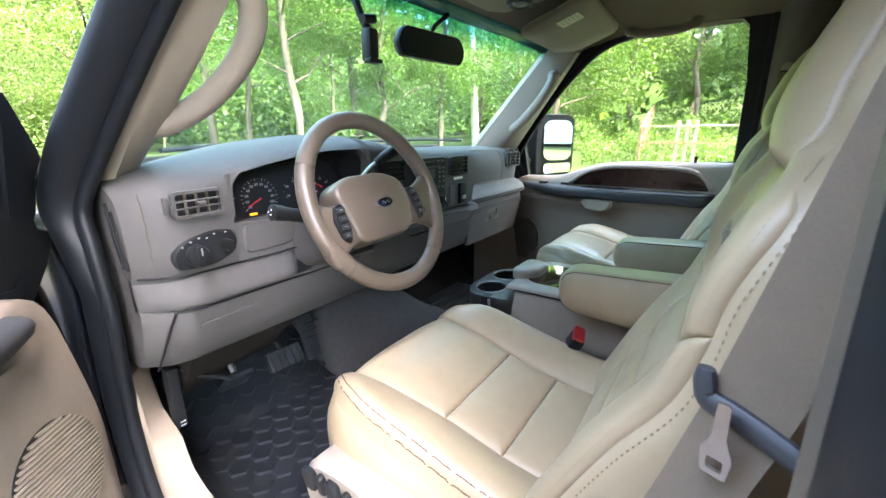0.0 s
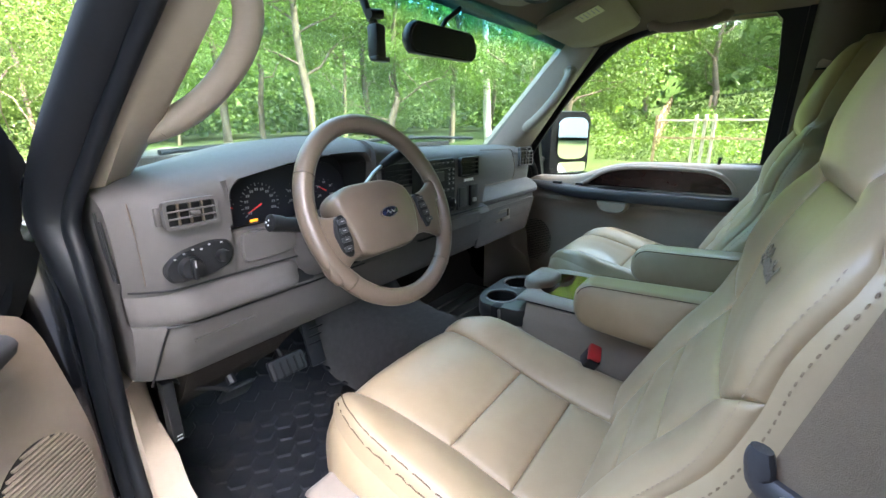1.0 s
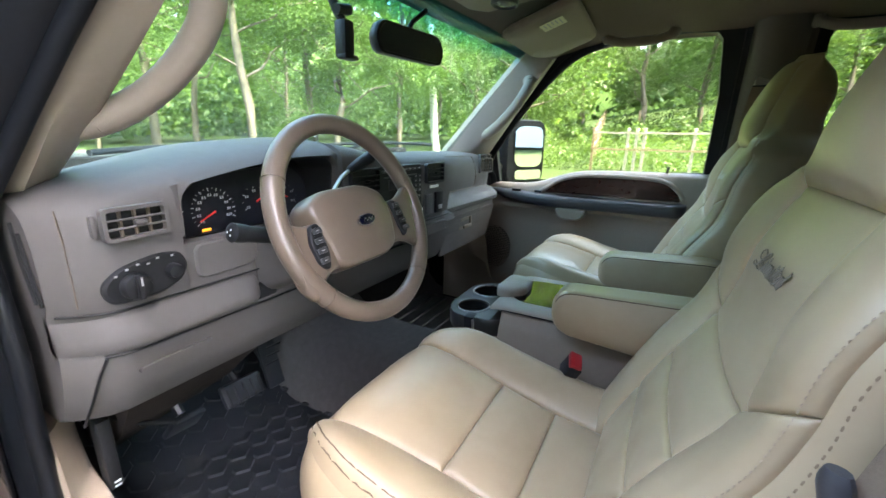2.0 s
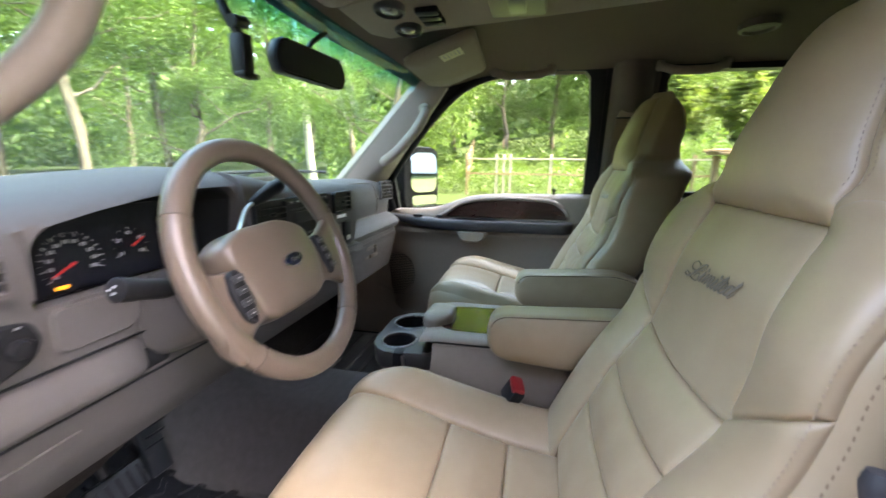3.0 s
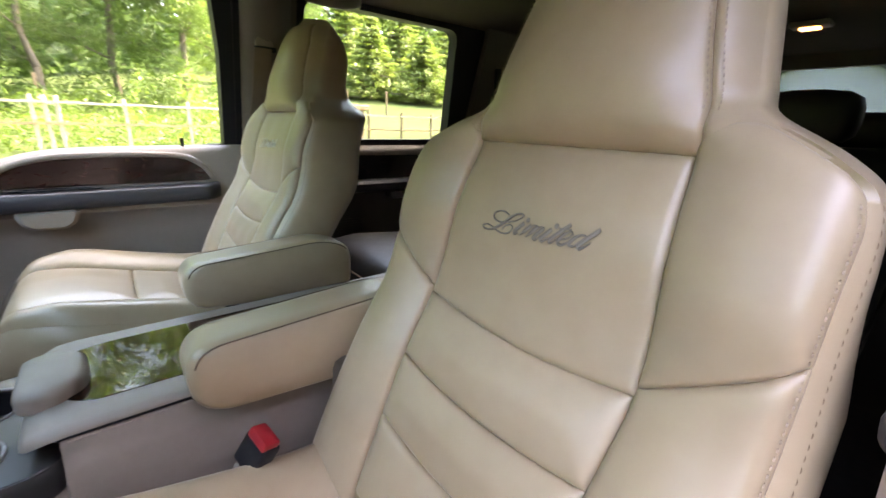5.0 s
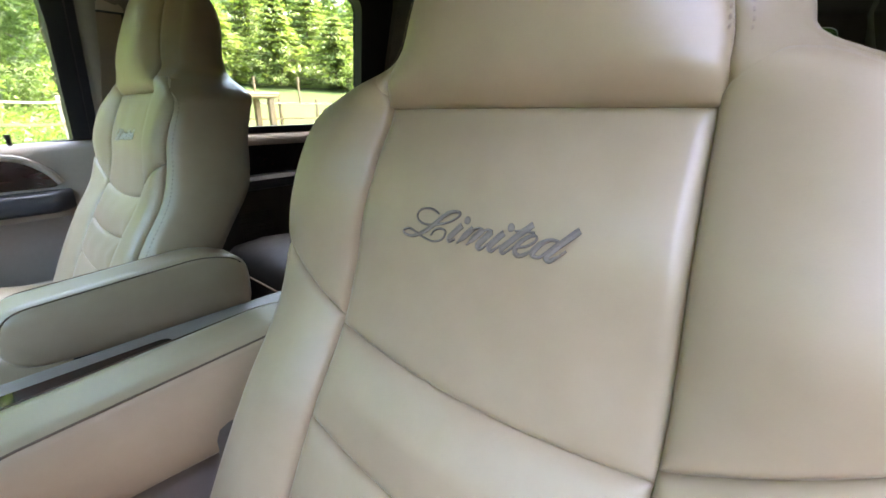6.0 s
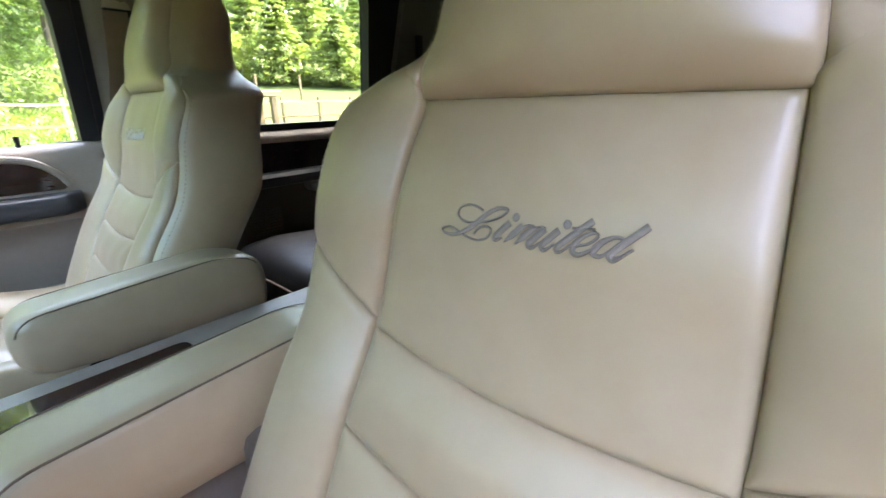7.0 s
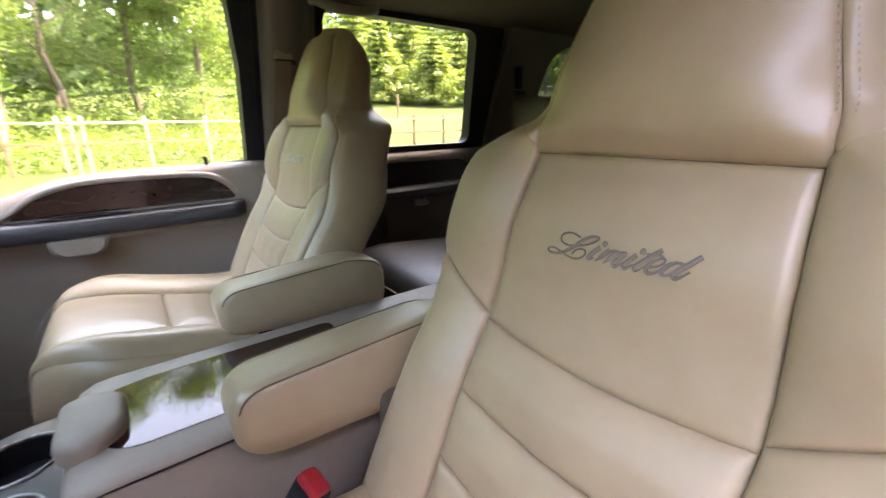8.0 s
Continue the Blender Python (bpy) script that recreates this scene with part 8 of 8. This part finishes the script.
for az, d, h, cr in ((108, 52, 15, 6.0), (114, 54, 16, 6.0), (120, 53, 15, 6.0), (126, 55, 16, 6.0), (133, 52, 15, 6.0), (140, 55, 15, 6.0), (148, 52, 14, 5.5), (156, 58, 14, 6.0), (164, 62, 14, 6.5), (172, 60, 14, 6.0), (180, 62, 14, 6.5), (188, 60, 13, 6.0)):
    px, py = polar(az, d)
    make_tree(px, py, h, cr, LEAF_W, 3600, 0.55, 0.08, 0.25, None, "tall woodland tree behind the meadow", "woodland trees")

# large trees behind the driver's side, out of view, added to block the sun
for az, d, h, cr in ((183, 9.5, 18, 4.6), (186, 12.5, 22, 5.0)):
    px, py = polar(az, d)
    make_tree(px, py, h, cr, LEAF_A, 34000, 0.46, 0.30, 0.24, None, "unseen large tree added to keep the sun off the vehicle", "shade trees")
# plain timber wall, out of view, added to cut light from the driver's side
BOARDS = surface("brown_timber_boards", (0.070, 0.048, 0.034), 0.8, var=0.3, scale=3, grain=0.5, gscale=60, spec=0.2)
bm = bmesh.new()
for i in range(15):
    block(bm, (-2.60, -1.0 + 0.2 * i + 0.1, 1.73), (0.05, 0.196, 3.56), 0.004, seg=1)
tagged(part("wall_light_block", bm, BOARDS), "unseen brown timber wall added to block light from the driver's side", "wall", kind="structure")

# far woods all round, one mass of foliage
cs = []
for i in range(80000):
    az = rng.uniform(-60, 200) if i % 8 else rng.uniform(200, 300)
    d = rng.uniform(44, 66) if az < 108 else rng.uniform(66, 82)
    a = radians(az)
    x, y = d * math.sin(a), d * math.cos(a)
    top = 21 + 5 * noise.noise((az * 0.12, 3.1, 0)) + 3 * noise.noise((az * 0.5, 0.3, 0))
    if az < -25:
        top *= 0.5
    cs.append((x, y, ground_z(x, y) + top * rng.random() ** 0.7))
hold = thing("far_woods", "dense leafy woods closing the view", "woods", kind="stuff")
cs = np.array(cs)
leaf_mesh("woods_foliage", cs, 0.8 + 0.7 * rng.random(len(cs)), LEAF_W, hold, aspect=0.7)
# wooded ridge behind everything on the vehicle's right and ahead
bm = bmesh.new()
low_, high_ = [], []
for i in range(140):
    az = -30 + 235 * i / 139
    a = radians(az)
    x, y = 92 * math.sin(a), 92 * math.cos(a)
    low_.append(bm.verts.new((x, y, 0.0)))
    hh = 19 + 3.0 * noise.noise((az * 0.15, 5.0, 0)) + 1.6 * noise.noise((az * 0.9, 2.0, 0))
    high_.append(bm.verts.new((x * 1.06, y * 1.06, hh)))
for i in range(139):
    bm.faces.new((low_[i], low_[i + 1], high_[i + 1], high_[i]))
RIDGE = surface("wooded_ridge_green", (0.050, 0.085, 0.022), 0.95, var=0.6, scale=0.35, grain=1.0, gscale=3, spec=0.05)
tagged(part("backdrop", bm, RIDGE, smooth=0), "distant wooded green ridge", "ridge", kind="structure")
# shrub layer under the trees ahead
cs = []
for i in range(26000):
    az = rng.uniform(-14, 66)
    d = rng.uniform(36, 43)
    x, y = polar(az, d)
    cs.append((x, y, ground_z(x, y) + 0.5 + (6.5 + 2.5 * noise.noise((az * 0.3, 1.7, 0))) * rng.random() ** 1.1))
hold = thing("shrub_layer", "green shrubs and saplings under the far trees", "bushes", kind="stuff")
leaf_mesh("shrub_leaves", np.array(cs), 0.30 + 0.3 * rng.random(len(cs)), LEAF_W, hold, aspect=0.7)
# undergrowth along the edge of the trees
cs = []
for i in range(16000):
    az = rng.uniform(62, 112)
    d = rng.uniform(19, 27) + 2 * math.sin(az)
    x, y = polar(az, d)
    cs.append((x, y, ground_z(x, y) + 1.5 * rng.random() ** 1.4 * (0.5 + abs(noise.noise((az * 0.25, 7, 0))) * 1.6)))
hold = thing("undergrowth", "bushy undergrowth at the foot of the trees", "bushes", kind="stuff")
leaf_mesh("bush_leaves", np.array(cs), 0.10 + 0.13 * rng.random(len(cs)), LEAF_B, hold)
# tall grass and garden plants by the fence
cs = []
for i in range(9000):
    az = rng.uniform(74, 112)
    d = rng.uniform(14.5, 19)
    x, y = polar(az, d)
    cs.append((x, y, ground_z(x, y) + 0.6 * rng.random() ** 1.5))
hold = thing("garden_plants", "rows of leafy garden plants inside the fence", "plants", kind="stuff")
leaf_mesh("plant_leaves", np.array(cs), 0.06 + 0.10 * rng.random(len(cs)), LEAF_A, hold)

# ---- garden fence ----
FX = 13.4


def fence_post(x, y, h, mat=None, w=0.10):
    z = ground_z(x, y) - 0.05
    p = thing("fence_post", "weathered square wooden fence post" if mat is None else "pale new wooden fence post", "fence post", "garden fence", at=pose(x, y, z, 0, 0, rng.normal() * 6))
    bm = bmesh.new()
    block(bm, (0, 0, h / 2), (w, w, h), 0.008, seg=1)
    part("post", bm, mat or RAIL, p)


def fence_rail(x0, y0, z0, x1, y1, z1, h=0.060, mat=None):
    a, b = Vector((x0, y0, z0)), Vector((x1, y1, z1))
    p = thing("fence_rail", "weathered wooden fence rail between posts", "fence rail", "garden fence", at=Matrix.Translation(a))
    bm = bmesh.new()
    d = b - a
    rings = []
    up = Vector((0, 0, h / 2))
    s = d.cross(Vector((0, 0, 1))).normalized() * 0.02
    for t in (0, 0.25, 0.5, 0.75, 1.0):
        c = d * t + Vector((0, 0, 0.012 * math.sin(t * 7)))
        rings.append([c - up - s, c + up - s, c + up + s, c - up + s])
    loft_bm(bm, rings)
    part("rail", bm, mat or RAIL_PALE, p)


ys = [2.55, 1.53, 1.29, 1.07] + [-0.25 - 1.43 * i for i in range(14)]
for y in ys:
    pale = y in ys[1:6]
    fence_post(FX, y, 1.42, RAIL_PALE if pale else None, 0.085)
for a, b in zip(ys, ys[1:]):
    for hh in (1.22, 0.72):
        fence_rail(FX - 0.06, a, ground_z(FX, a) + hh, FX - 0.06, b, ground_z(FX, b) + hh, mat=RAIL_PALE if hh > 1 else RAIL)
for i in range(5):
    x0, x1 = FX + 2.2 * i, FX + 2.2 * (i + 1)
    y0, y1 = 2.55 + 0.9 * i * 0.3, 2.55 + 0.9 * (i + 1) * 0.3
    fence_post(x1, y1, 1.42)
    for hh in (1.22, 0.72):
        fence_rail(x0, y0, ground_z(x0, y0) + hh, x1, y1, ground_z(x1, y1) + hh, mat=RAIL)
for i in range(7):
    fence_post(FX + 9.0, 2.0 - 2.6 * i, 1.42)
# timber pergola frame by the meadow
pg = thing("log_stack_frame", "timber frame with a flat top in the meadow", "timber frame", at=pose(11.9, -4.9, ground_z(11.9, -4.9) + 0.14))
for dx, dy in ((0, 0), (0.9, -1.4), (0, -1.4), (0.9, 0)):
    bm = bmesh.new()
    block(bm, (dx, dy, 0.62), (0.16, 0.16, 1.30), 0.01, seg=1)
    part("post", bm, RAIL, pg)
bm = bmesh.new()
block(bm, (0.45, -0.7, 1.32), (1.1, 1.9, 0.07), 0.01, seg=1)
part("top_board", bm, RAIL, pg)
for i in range(5):
    bm = bmesh.new()
    tube(bm, [(0.1 + 0.18 * i, -1.75, 1.40), (0.1 + 0.18 * i, 0.4, 1.40)], 0.05, 8)
    part("pole", bm, RAIL, pg)

# ---- far things: parked vehicle, white fence, house behind ----
cx, cy = polar(8.5, 44)
cr = thing("parked_car", "distant silver pickup parked on the lawn's edge", "car", at=pose(cx, cy, ground_z(cx, cy), 0, 0, 80))
bm = bmesh.new()
prism(bm, rounded([(-2.6, 0.45), (2.6, 0.45), (2.6, 1.05), (1.1, 1.10), (0.6, 1.70), (-0.7, 1.72), (-1.0, 1.12), (-2.6, 1.10)], 0.12), lambda a, b, d: (a, d, b), -0.9, 0.9, 0.08)
part("body", bm, SILVER, cr)
for wx in (-1.7, 1.7):
    for wy in (-0.85, 0.85):
        bm = bmesh.new()
        tube(bm, [(wx, wy - 0.12, 0.38), (wx, wy + 0.12, 0.38)], 0.38, 16)
        part("wheel", bm, RUBBER, cr)
bm = bmesh.new()
prism(bm, [(-0.6, 1.14), (0.75, 1.14), (0.5, 1.62), (-0.6, 1.64)], lambda a, b, d: (a, d, b), -0.92, 0.92)
part("window", bm, GAUGE, cr)
for i in range(14):
    x, y = polar(-8 + 1.35 * i, 47)
    x1, y1 = polar(-8 + 1.35 * (i + 1), 47)
    wf = thing("paddock_fence", "white painted paddock fence panel", "fence", "white fence", at=pose(x, y, ground_z(x, y)))
    bm = bmesh.new()
    block(bm, (0, 0, 0.6), (0.12, 0.12, 1.3), 0, seg=1)
    part("post", bm, SIDING, wf)
    for hh in (0.4, 0.8, 1.15):
        bm = bmesh.new()
        d = Vector((x1 - x, y1 - y, ground_z(x1, y1) - ground_z(x, y)))
        tube(bm, [(0, 0, hh), d + Vector((0, 0, hh))], 0.06, 4)
        part("rail", bm, SIDING, wf)
hx, hy = polar(169, 34)
ho = thing("house", "white sided house with grey gable roof and small turret", "house", at=pose(hx, hy, ground_z(hx, hy), 0, 0, 12))
bm = bmesh.new()
prism(bm, [(-3.5, 0), (3.5, 0), (3.5, 2.9), (0, 4.6), (-3.5, 2.9)], lambda a, b, d: (a, d, b), -6, 6)
part("wall", bm, SIDING, ho)
bm = bmesh.new()
for k in (-1, 1):
    rings = [[Vector((k * 3.9, y, 2.72)), Vector((0, y, 4.66)), Vector((0, y, 4.84)), Vector((k * 3.9, y, 2.90))] for y in (-6.4, 6.4)]
    loft_bm(bm, rings)
part("roof", bm, SHINGLE, ho)
bm = bmesh.new()
block(bm, (-1.6, 4.5, 4.3), (0.9, 0.9, 1.8), 0.02)
rings = [[Vector((-1.6 + s_ * a, 4.5 + s_ * b, z)) for a, b in ((-1, -1), (1, -1), (1, 1), (-1, 1))] for s_, z in ((0.62, 5.2), (0.02, 6.4))]
loft_bm(bm, rings)
part("turret", bm, SIDING, ho)
for k in (-2, 0, 2):
    bm = bmesh.new()
    block(bm, (3.52, k * 1.6, 1.6), (0.06, 1.0, 1.3), 0.02)
    part("window", bm, GAUGE, ho)
